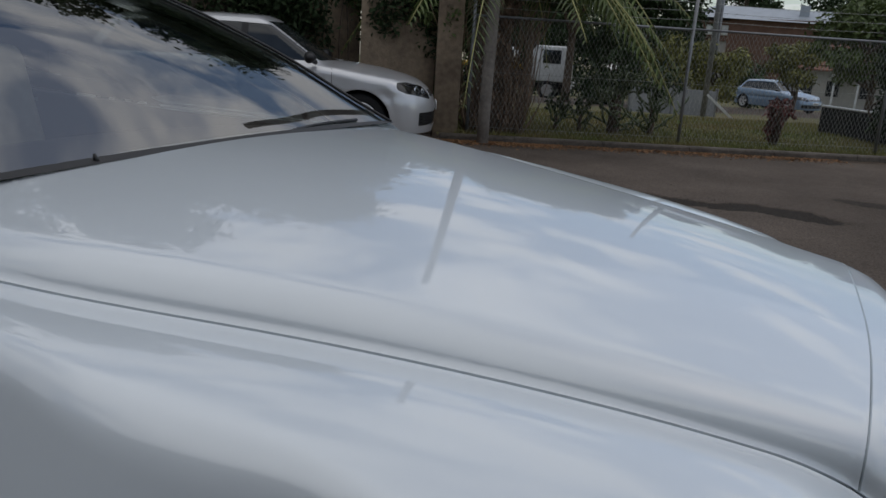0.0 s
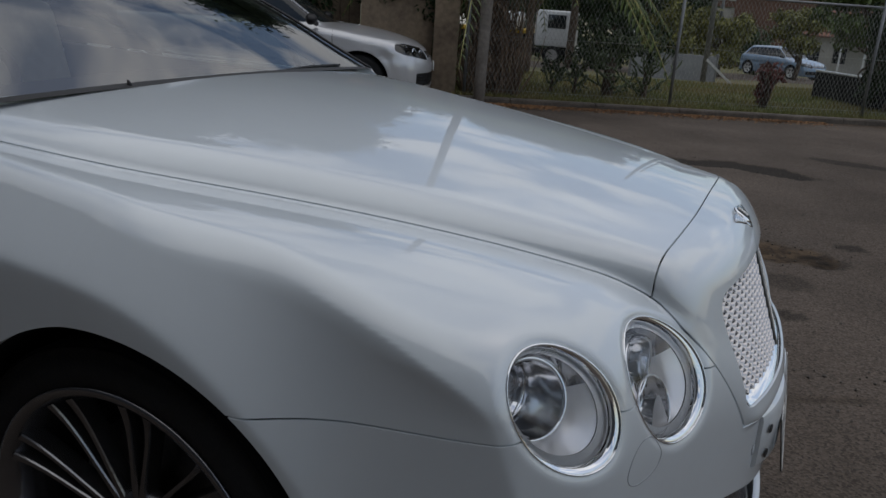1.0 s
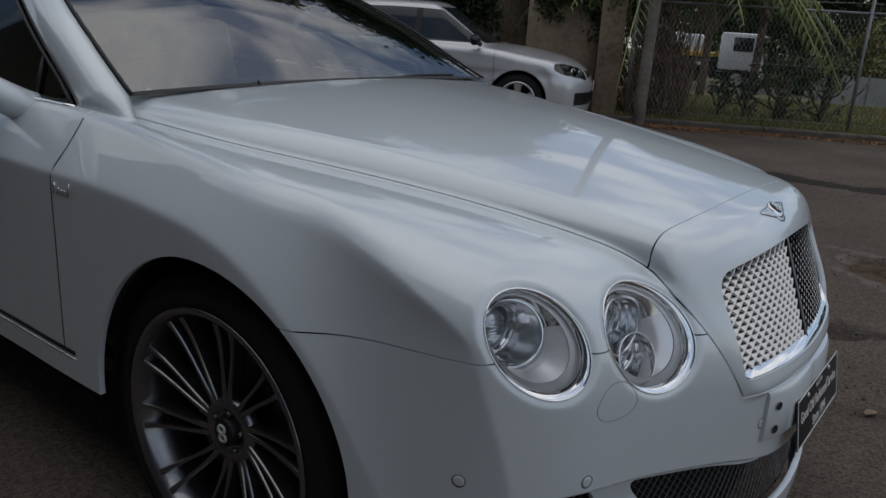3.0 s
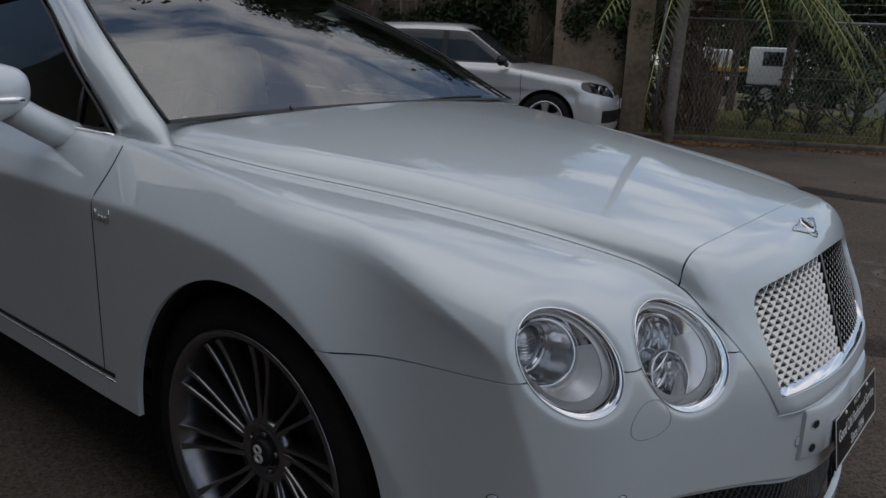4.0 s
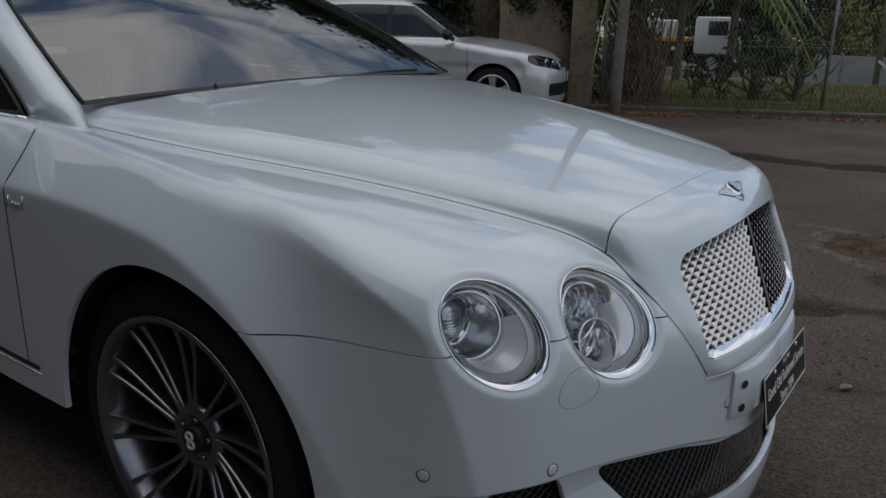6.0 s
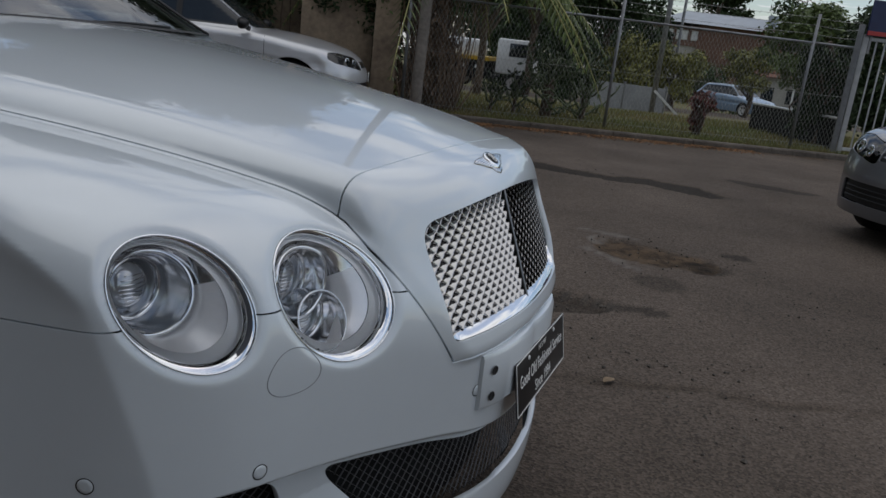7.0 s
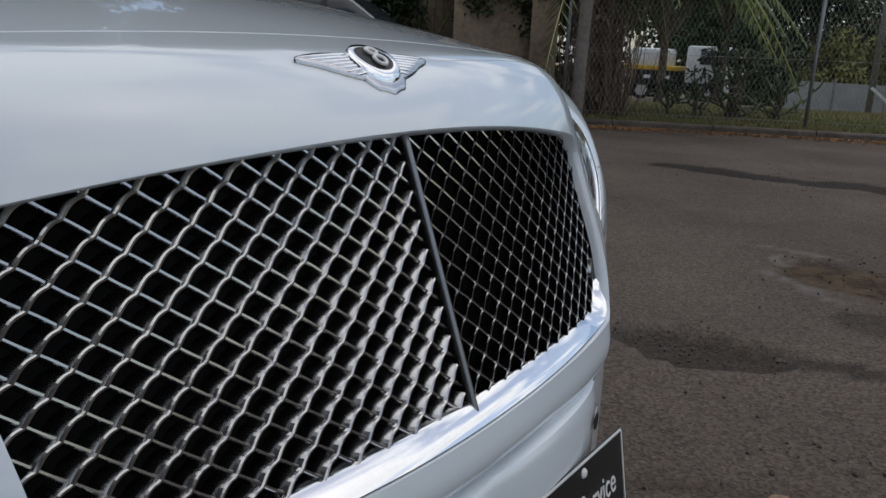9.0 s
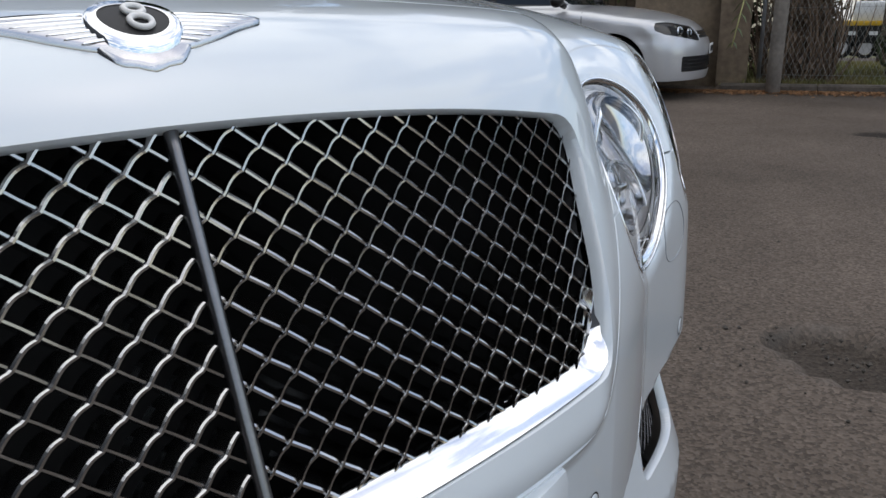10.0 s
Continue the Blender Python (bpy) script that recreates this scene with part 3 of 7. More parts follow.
def headlamp(which, side):
    """Lamp unit in an oval opening: bezel, crescent, reflector, projector, cover. side -1: right."""
    c, n, u, a, b = LAMPS[which]
    n = np.array(n) / np.linalg.norm(n)
    u = np.array(u, float); u -= n * u.dot(n); u /= np.linalg.norm(u)
    v = np.cross(n, u)
    c = np.array(c)
    # tidy directions as seen from in front: inward (towards the grille) and up
    up = np.array([0, 0, 1.0]); up -= n * up.dot(n); up /= np.linalg.norm(up)
    inn = np.cross(up, n)
    q = np.linspace(0, 2 * math.pi, 73)[:-1]

    def ring(scale, shift=(0, 0), depth=0.0, follow=True):
        P = c + np.outer(np.cos(q) * a * scale, u) + np.outer(np.sin(q) * b * scale, v) + inn * shift[0] + up * shift[1]
        return on_body(P, n, depth) if follow else P + n * depth
    root = put("headlamp", mesh_of("lamp_rim", *flip(*tube_data(ring(0.985, depth=0.0004), 0.0015, 8, close=True), side)), M_CHROME, CAR, "chrome-rimmed headlamp under a clear cover")
    # chrome crescent, wide below and towards the grille, running out above
    r_out, r_in = ring(0.975, depth=-0.0015), ring(0.885, (-0.0075, 0.0050), -0.006)
    vf = join_data(strip(r_out, r_in), strip(r_in, ring(0.882, (-0.0075, 0.0050), -0.020)))
    put("bezel", mesh_of("bezel", *flip(*vf, side)), M_CHROME, root)
    # ribbed grey crescent between bezel and shelf
    rib_v, rib_f = strip(ring(0.885, (-0.0075, 0.0050), -0.018), ring(0.765, (-0.0165, 0.0095), -0.012))
    put("ribbed_ring", mesh_of("ribbed_ring", *flip(rib_v, rib_f, side)), M_RIBS, root)

    def cup(off, r, mouth_n, depth, axis, rim=0.0034):
        """A projector deep in a stepped bright cup with a chrome mouth ring."""
        ax = np.array(axis) / np.linalg.norm(axis)
        mn = np.array(mouth_n) / np.linalg.norm(mouth_n)
        e1 = np.cross(np.array([0, 0, 1.0]), mn); e1 /= np.linalg.norm(e1)
        e2 = np.cross(mn, e1)
        g1 = np.cross(np.array([0, 0, 1.0]), ax); g1 /= np.linalg.norm(g1)
        g2 = np.cross(ax, g1)
        tq = np.linspace(0, 2 * math.pi, 49)[:-1]
        cm = c + inn * off[0] + up * off[1]

        def circle(rad, back):
            """Ring that turns from the mouth's plane into the projector's as it goes back."""
            w = min(1.0, max(0.0, back / 0.03))
            a1, a2 = e1 * (1 - w) + g1 * w, e2 * (1 - w) + g2 * w
            P = cm + n * depth - ax * back + np.outer(np.cos(tq) * rad, a1) + np.outer(np.sin(tq) * rad, a2)
            S = on_body(P, n, -0.009)
            over = ((P - S) @ n) > 0
            return np.where(over[:, None], S, P)
        walls = [circle(k * r, d) for k, d in ((1.0, 0.0), (0.97, 0.010), (0.90, 0.020), (0.80, 0.026), (0.78, 0.032), (0.72, 0.034), (0.70, 0.044), (0.62, 0.052), (0.55, 0.056))]
        ob = put("projector", mesh_of("projector", *flip(*join_data(*[strip(walls[i], walls[i + 1]) for i in range(len(walls) - 1)]), side)), M_REFLECTOR, root)
        skin = [circle(1.03 * r, 0.001), circle(0.98 * r, 0.022), circle(0.86 * r, 0.055)]
        put("projector_shell", mesh_of("projector_shell", *flip(*join_data(strip(skin[0], skin[1]), strip(skin[1], skin[2])), side)), M_UPPER, root)
        put("projector_ring", mesh_of("projector_ring", *flip(*tube_data(circle(1.02 * r, 0.0), rim, 8, close=True), side)), M_CHROME, root)
        put("inner_ring", mesh_of("inner_ring", *flip(*tube_data(circle(0.76 * r, 0.031), 0.0026, 8, close=True), side)), M_CHROME, ob)
        lc = cm + n * depth - ax * 0.052
        fr = frame_m(lc, ax, g1)
        R = 0.62 * r
        vv, ff = lathe_data([(R * math.cos(t), R * 0.75 * math.sin(t)) for t in np.linspace(0, 1.52, 9)], 32)
        put("projector_lens", mesh_of("projector_lens", *flip([tuple(fr @ Vector(p)) for p in vv], ff, side)), M_PROJ, ob)
        fl_ = []
        for k in range(-3, 4):
            y_ = k * R * 0.17
            h_ = math.sqrt((R * 0.62) ** 2 - y_ * y_)
            P_ = [tuple(fr @ Vector((w * h_, y_, R * 0.75 * math.sqrt(max(0, 1 - (y_ * y_ + w * w * h_ * h_) / R ** 2))))) for w in np.linspace(-1, 1, 7)]
            fl_.append(tube_data(P_, R * 0.030, 6))
        put("lens_flutes", mesh_of("lens_flutes", *flip(*join_data(*fl_), side)), M_REFLECTOR, ob)
    fwd = np.array([1.0, -0.14, 0.04])
    if which == "outer":
        cup((-0.042, 0.020), 0.055, n, -0.014, fwd)
        hole_c, hole_a, hole_b, hole_d = (-0.040, 0.020), 0.050, 0.050, -0.028
    else:
        cup((-0.046, 0.030), 0.055, fwd, -0.020, fwd)
        cup((-0.019, -0.035), 0.046, n, -0.023, fwd, 0.0022)
        hole_c, hole_a, hole_b, hole_d = (-0.024, 0.0), 0.052, 0.074, -0.036
    # satin shelf between the lamp's edge and its projectors
    E0 = ring(0.765, (-0.0165, 0.0095), -0.014)
    rel = E0 - c
    ang = np.arctan2(rel @ up - hole_c[1], rel @ inn - hole_c[0])
    H = np.array([c + inn * (hole_c[0] + hole_a * math.cos(t)) + up * (hole_c[1] + hole_b * math.sin(t)) + n * hole_d for t in ang])
    M1 = 0.5 * (E0 + H) + n * 0.003
    # pale satin below and towards the grille, mirror-bright above
    nq = len(q)
    lowish = (rel @ inn) * 0.40 - (rel @ up) * 0.90 > -0.004
    vv, ff = join_data(strip(E0, M1), strip(M1, H), strip(H, H - n * 0.04))
    for nm_, pick, mt_ in (("satin_shelf", True, M_SATIN), ("upper_reflector", False, M_UPPER)):
        keep = [g for g in ff if bool(lowish[g[0] % nq]) == pick]
        used = sorted({i for g in keep for i in g})
        at_ = {i: k for k, i in enumerate(used)}
        put(nm_, mesh_of(nm_, *flip([vv[i] for i in used], [tuple(at_[i] for i in g) for g in keep], side)), mt_, root)
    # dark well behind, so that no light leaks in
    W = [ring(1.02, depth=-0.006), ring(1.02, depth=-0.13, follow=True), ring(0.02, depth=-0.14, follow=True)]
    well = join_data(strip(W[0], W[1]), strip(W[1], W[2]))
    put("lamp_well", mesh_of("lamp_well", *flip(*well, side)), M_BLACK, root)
    # clear cover following the wing
    C = [ring(k, (-0.004, 0.003), -0.003 if k < 0.9 else -0.004) for k in (0.90, 0.75, 0.6, 0.45, 0.3, 0.15, 0.01)]
    cov = join_data(*[strip(C[i], C[i + 1]) for i in range(len(C) - 1)])
    ob = put("lens_cover", mesh_of("lens_cover", *flip(*cov, side)), M_LENS, root)
    ob.visible_shadow = False


def rib_material():
    m = bpy.data.materials.new("fine_ribbed_reflector")
    m.use_nodes = True
    n, l = m.node_tree.nodes, m.node_tree.links
    b = n["Principled BSDF"]
    b.inputs["Base Color"].default_value = (0.92, 0.93, 0.94, 1)
    b.inputs["Metallic"].default_value, b.inputs["Roughness"].default_value = 0.0, 0.2
    tc = n.new("ShaderNodeTexCoord"); w = n.new("ShaderNodeTexWave"); bp = n.new("ShaderNodeBump")
    w.bands_direction = "Z"
    w.inputs["Scale"].default_value = 190
    bp.inputs["Strength"].default_value, bp.inputs["Distance"].default_value = 0.6, 0.002
    l.new(tc.outputs["Object"], w.inputs["Vector"]); l.new(w.outputs["Fac"], bp.inputs["Height"]); l.new(bp.outputs[0], b.inputs["Normal"])
    return m


M_RIBS = rib_material()
M_UPPER = mat("mirror_reflector", (0.62, 0.63, 0.65), rough=0.10, metal=1.0, scale=40, vary=0.1)
M_PROJ = mat("projector_glass", (0.42, 0.44, 0.46), rough=0.10, metal=0.6, coat=1.0, scale=50, vary=0.1)
M_SEAM = mat("panel_joint", (0.26, 0.28, 0.30), rough=0.6, scale=30, vary=0.1)
for side in (-1, 1):
    headlamp("outer", side)
    headlamp("inner", side)


M_BAR = mat("dull_steel_bar", (0.20, 0.20, 0.205), rough=0.3, metal=1.0, scale=40, vary=0.1)


# -- grille: two fields of woven steel strips, a centre bar and chrome edging --
def grille_x(s, z, back=0.0):
    return 0.997 - 0.378 * (z - 0.61) - 0.42 * s * s - back


PX, PZ = 0.0290, 0.0228


def grille_field(side):
    verts, faces = [], []
    slope = PZ / PX
    for fam in (1, -1):
        for k in range(-40, 60):
            pts = []
            for t in np.linspace(0.004, 0.42, 220):
                z = 0.5 + k * PZ + fam * slope * t + (PZ / 2 if fam * side > 0 and side > 0 else 0.0)
                ph = 2 * math.pi * (t / PX)
                # the rising strands bow between crossings, the falling ones run straight
                z2 = z + (0.0024 * (abs(math.cos(ph) if side > 0 else math.sin(ph)) - 0.6) if fam * side > 0 else 0.0003 * math.sin(ph))
                if 0.57 < z < 0.85 and g_grille(np.array(0.9), np.array(t), np.array(z), side) < (0.004 if z > 0.66 else -0.011):
                    pts.append((t, z2, 0.0011 if fam * side > 0 else -0.0012))
                elif pts:
                    break
            if len(pts) < 4:
                continue
            o = len(verts)
            th = 0.0013
            nz, ns = math.cos(math.atan(slope)), -fam * math.sin(math.atan(slope))
            for t, z, w in pts:
                x0 = grille_x(t, z, 0.014) + w
                for dz, bx in ((-th * 0.55, 0.0), (th * 0.55, 0.0), (th, -0.0012), (th * 0.8, -0.014), (-th * 0.8, -0.014), (-th, -0.0012)):
                    lean = -bx / 0.014
                    verts.append((x0 + bx, side * (t + dz * ns + (0.012 if side > 0 else 0.006) * lean), z + dz * nz))
            for i in range(len(pts) - 1):
                for j in range(6):
                    f = (o + i * 6 + j, o + i * 6 + (j + 1) % 6, o + (i + 1) * 6 + (j + 1) % 6, o + (i + 1) * 6 + j)
                    faces.append(f if side * fam > 0 else f[::-1])
    return verts, faces


for side in (-1, 1):
    me = mesh_of("grille_mesh", *grille_field(side), smooth=False)
    put("grille_mesh", me, M_STEEL, CAR, "woven polished steel mesh")
zz = np.linspace(0.588, 0.842, 16)
tube("grille_centre_bar", [(grille_x(0, z, 0.012), 0, z) for z in zz], 0.0042, M_BAR, CAR, 10, label="slim steel centre bar")
# near-black sheet behind the mesh; its colour stands for the shade in there
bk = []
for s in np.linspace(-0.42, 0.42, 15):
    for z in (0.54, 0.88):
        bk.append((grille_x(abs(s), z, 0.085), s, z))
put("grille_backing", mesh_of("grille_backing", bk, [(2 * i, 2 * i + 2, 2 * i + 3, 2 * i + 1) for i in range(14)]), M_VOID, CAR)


def grille_edge():
    """Points round the opening, found along rays from its middle."""
    out = []
    for q in np.linspace(0, 2 * math.pi, 161)[:-1]:
        lo, hi = 0.02, 0.6
        for _ in range(30):
            m = 0.5 * (lo + hi)
            y, z = m * math.cos(q), 0.71 + m * math.sin(q)
            if g_grille(np.array(0.9), np.array(abs(y)), np.array(z), y) < 0:
                lo = m
            else:
                hi = m
        out.append((lo * math.cos(q), 0.71 + lo * math.sin(q)))
    return np.array(out)


E2 = grille_edge()
rim = [(grille_x(abs(y), z, 0.018), y * 0.995, z) for y, z in E2]
rim_in = [(grille_x(abs(y), z, 0.030), y * 0.985, 0.71 + (z - 0.71) * 0.975) for y, z in E2]
rim_back = [(grille_x(abs(y), z, 0.06), y * 0.985, 0.71 + (z - 0.71) * 0.975) for y, z in E2]
put("grille_inner_edge", mesh_of("grille_inner_edge", *join_data(strip(rim, rim_in), strip(rim_in, rim_back))), M_BLACK, CAR)
# chrome sill along the lower edge and up the sides of the opening
low = [i for i in range(len(E2)) if E2[i][1] < 0.67]
A, B, C2 = [], [], []
for i in low:
    y, z = E2[i]
    inw = np.array([-0.35 * y, 0.71 - z]); inw /= np.linalg.norm(inw)
    w = 0.016 if z < 0.62 else max(0.004, 0.016 - (z - 0.62) * 0.3)
    A.append((grille_x(abs(y), z, 0.004), y, z))
    B.append((grille_x(abs(y), z, 0.016), y + inw[0] * w, z + inw[1] * w))
    C2.append((B[-1][0] - 0.014, B[-1][1], B[-1][2]))
put("grille_chrome_sill", mesh_of("grille_chrome_sill", *join_data(strip(A, B, False), strip(B, C2, False))), M_CHROME, CAR, "chrome strip along the grille's lower edge")


# -- winged badge --
M_BADGE = mat("dull_badge_chrome", (0.52, 0.53, 0.55), rough=0.18, metal=1.0, scale=40, vary=0.05)
def badge():
    def lift(P, h):
        P = np.asarray(P, float)
        Q = on_body(np.stack([P[:, 0], P[:, 1], np.full(len(P), 0.9)], 1), (0.1, 0, 1), 0.0)
        return Q + np.array([0.02, 0, 1]) * h
    root = None
    # oval boss
    q = np.linspace(0, 2 * math.pi, 33)[:-1]
    cx = 0.867
    prof = [(1.0, 0.000), (1.0, 0.006), (0.9, 0.009), (0.72, 0.0085)]
    R = [lift(np.stack([cx + 0.020 * k * np.sin(q), 0.027 * k * np.cos(q)], 1), h) for k, h in prof]
    root = put("winged_badge", mesh_of("badge_rim", *join_data(*[strip(R[i], R[i + 1]) for i in range(3)])), M_CHROME, CAR, "chrome badge with spread wings and a dark oval")
    R = [lift(np.stack([cx + 0.020 * k * np.sin(q), 0.027 * k * np.cos(q)], 1), 0.008) for k in (0.74, 0.4, 0.02)]
    put("badge_oval", mesh_of("badge_oval", *join_data(strip(R[0], R[1]), strip(R[1], R[2]))), M_BLACK, root)
    # plain pale device on the oval
    for dx, r in ((0.0055, 0.0048), (-0.0052, 0.0042)):
        P = lift(np.stack([cx + dx + r * np.sin(q), 0.002 + 1.25 * r * np.cos(q)], 1), 0.0098)
        put("badge_device", mesh_of("badge_device", *tube_data(P, 0.0019, 6, close=True)), M_WHITE, root)
    def plate(name, outline, h):
        O = np.array(outline)
        c2 = O.mean(0)
        rings = [lift(c2 + (O - c2) * k, hh) for k, hh in ((1.0, 0.0), (1.0, h * 0.7), (0.9, h), (0.5, h * 1.15), (0.02, h * 1.2))]
        return put(name, mesh_of(name, *join_data(*[strip(rings[i], rings[i + 1]) for i in range(4)])), M_BADGE, root)
    for sy in (-1, 1):
        out = curve3([(cx - 0.011, 0.014), (cx - 0.015, 0.045), (cx - 0.010, 0.080), (cx - 0.002, 0.068), (cx + 0.005, 0.052), (cx + 0.011, 0.036), (cx + 0.014, 0.016), (cx + 0.002, 0.010), (cx - 0.011, 0.014)], 49)[:-1]
        plate("wing", [(p[0], sy * p[1]) for p in out], 0.0042)
        for i in range(7):
            f = i / 6
            t = np.linspace(0, 1, 8)
            y1 = 0.078 - 0.045 * f
            P = np.stack([cx - 0.011 + 0.022 * f + (0.003 - 0.001 * f) * t, sy * (0.020 + (y1 - 0.020) * t)], 1)
            put("wing_feather", mesh_of("wing_feather", *tube_data(lift(P, 0.0042), 0.0014 * np.sqrt(np.maximum(1 - t ** 3, 0.05)), 6)), M_CHROME, root)
    tq = np.linspace(0, 2 * math.pi, 41)[:-1]
    plate("tail", [(cx + 0.009 + 0.0165 * math.cos(a) * (1 + 0.05 * math.cos(9 * a)), 0.027 * math.sin(a)) for a in tq], 0.0035)


badge()


# -- number-plate bracket and dealer plate --
def bracket():
    ys = np.linspace(-0.238, 0.238, 29)
    prof = [(0.004, 0.448), (0.020, 0.451), (0.026, 0.459), (0.023, 0.558), (0.017, 0.567), (-0.004, 0.572)]
    rows = []
    for y in ys:
        base = on_body([(0.95, y, 0.5)], (1, 0, 0))[0][0]
        base = max(base, 0.975 - 0.25 * y * y) * 0.5 + (0.985 - 0.30 * y * y) * 0.5
        taper = 1 - 0.55 * (abs(y) / 0.238) ** 6
        rows.append([(base + dx * taper, y, 0.51 + (z - 0.51) * (1 - 0.06 * (abs(y) / 0.238) ** 8)) for dx, z in prof])
    verts = [p for r in rows for p in r]
    m = len(prof)
    faces = [(i * m + j, i * m + j + 1, (i + 1) * m + j + 1, (i + 1) * m + j) for i in range(len(ys) - 1) for j in range(m - 1)]
    for i in (0, len(ys) - 1):
        o = len(verts)
        verts += [(p[0] - 0.03, p[1], p[2]) for p in rows[i]]
        for j in range(m - 1):
            faces.append((i * m + j, o + j, o + j + 1, i * m + j + 1))
    bm = bmesh.new()
    me = mesh_of("plate_bracket", verts, faces)
    bm.from_mesh(me)
    bmesh.ops.recalc_face_normals(bm, faces=bm.faces)
    ob = put("plate_bracket", smooth_bm(bm, 35), M_PAINT, CAR, "painted plate bracket with screw holes")
    for y in (-0.212, 0.212):
        for z in (0.478, 0.532):
            x = 0.985 - 0.30 * y * y + 0.0185
            vv, ff = lathe_data([(0.0, 0.0), (0.0065, 0.0), (0.0085, 0.0012), (0.0095, 0.0)], 16)
            fr = frame_m((x + 0.006, y, z), (1, 0.3 * y / 0.25, 0.02), (0, 1, 0))
            put("screw_hole", mesh_of("screw_hole", [tuple(fr @ Vector(p)) for p in vv], ff), M_BLACK, ob)
    return ob


bracket()
PLATE = thing("dealer_plate", "black slogan plate with white lettering on the bumper bracket", "number plate",
              frame_m((1.023, 0.054, 0.462), (1.0, 0.018, 0.17), (0, 1, 0)))
bm = box_bm(0.383, 0.114, 0.003, bevel=0.0012)
put("plate_base", bm, M_PLATE, PLATE)
bm = bmesh.new()
for sx, sy, cx, cy in ((0.379, 0.002, 0, 0.0555), (0.379, 0.002, 0, -0.0555), (0.002, 0.109, 0.190, 0), (0.002, 0.109, -0.190, 0)):
    box_bm(sx, sy, 0.0016, Matrix.Translation((cx, cy, 0.002)), bm=bm)
put("plate_border", bm, M_WHITE, PLATE)


def lettering(body, size, x, y, z, m, parent, sx=1.0, material=None):
    c = bpy.data.curves.new("lettering", "FONT")
    c.body, c.size, c.align_x, c.align_y, c.extrude = body, size, "CENTER", "CENTER", 0.0004
    tmp = bpy.data.objects.new("lettering_source", c)
    scene.collection.objects.link(tmp)
    dg = bpy.context.evaluated_depsgraph_get()
    me = bpy.data.meshes.new_from_object(tmp.evaluated_get(dg))
    bpy.data.objects.remove(tmp)
    me.transform(Matrix.Translation((x, y, z)) @ Matrix.Diagonal((sx, 1, 1, 1)))
    return put("lettering", me, material or M_WHITE, parent)


lettering("N S W", 0.018, 0.0, 0.041, 0.0026, None, PLATE, 1.15)
lettering("Good Old Fashioned Service", 0.038, 0.0, 0.008, 0.0026, None, PLATE, 0.76)
lettering("Since 1994", 0.034, 0.0, -0.034, 0.0026, None, PLATE, 0.85)
for x in (-0.10, 0.10):
    vv, ff = lathe_data([(0.0, 0.004), (0.004, 0.0035), (0.0055, 0.0015)], 12)
    put("screw", mesh_of("screw", [(p[0] + x, p[1] + 0.044, p[2]) for p in vv], ff), M_WHITE, PLATE)


# -- parking sensors and washer covers --
UPS = {-1: 1, 1: -1}      # keeps the cover's point upwards on both sides
def disc_on_body(c, r, name, groove=0.0012):
    n = body_normal(np.array([c]))[0]
    fr = frame_m(c, n, (0, 1, 0.1))
    q = np.linspace(0, 2 * math.pi, 29)[:-1]
    R = [on_body([tuple(fr @ Vector((k * r * math.cos(t), k * r * math.sin(t), 0))) for t in q], n, h) for k, h in ((1.0, 0.0006), (0.86, 0.0006))]
    put("sensor_groove", mesh_of("sensor_groove", *strip(R[0], R[1])), M_BLACK, put(name, mesh_of(name, *join_data(*[
        strip(on_body([tuple(fr @ Vector((k * r * math.cos(t), k * r * math.sin(t), 0))) for t in q], n, h),
              on_body([tuple(fr @ Vector((k2 * r * math.cos(t), k2 * r * math.sin(t), 0))) for t in q], n, h2))
        for (k, h), (k2, h2) in (((0.86, 0.0004), (0.8, 0.0012)), ((0.8, 0.0012), (0.4, 0.0014)), ((0.4, 0.0014), (0.02, 0.0014)))])), M_PAINT, CAR, "round painted parking sensor"))


for sy in (-1, 1):
    for c in ((0.655, 0.858, 0.510), (0.803, 0.685, 0.498), (0.974, 0.240, 0.495) if sy < 0 else (0.965, 0.30, 0.495)):
        p = on_body([(c[0], sy * c[1], c[2])], (0.75, sy * 0.6 * (c[1] / 0.8), 0))[0]
        disc_on_body(p, 0.0125, "parking_sensor")
    # rounded triangular washer cover
    q = np.linspace(0, 2 * math.pi, 61)[:-1]
    rr = 0.0415 * (1 + 0.065 * np.cos(3 * (q - math.pi / 2)))
    n = np.array([0.85, sy * 0.45, 0.25])
    fr = frame_m((0.824, sy * 0.638, 0.638), n, (0, -sy, -0.05))
    P0 = [tuple(fr @ Vector((1.12 * r * math.cos(t), 0.84 * r * math.sin(t) * UPS[sy], 0))) for r, t in zip(rr, q)]
    P0 = on_body(P0, n, 0.0)
    put("washer_cover", mesh_of("washer_cover", *tube_data(P0, 0.0008, 6, close=True)), M_SEAM, CAR, "fine joint round the washer cover")


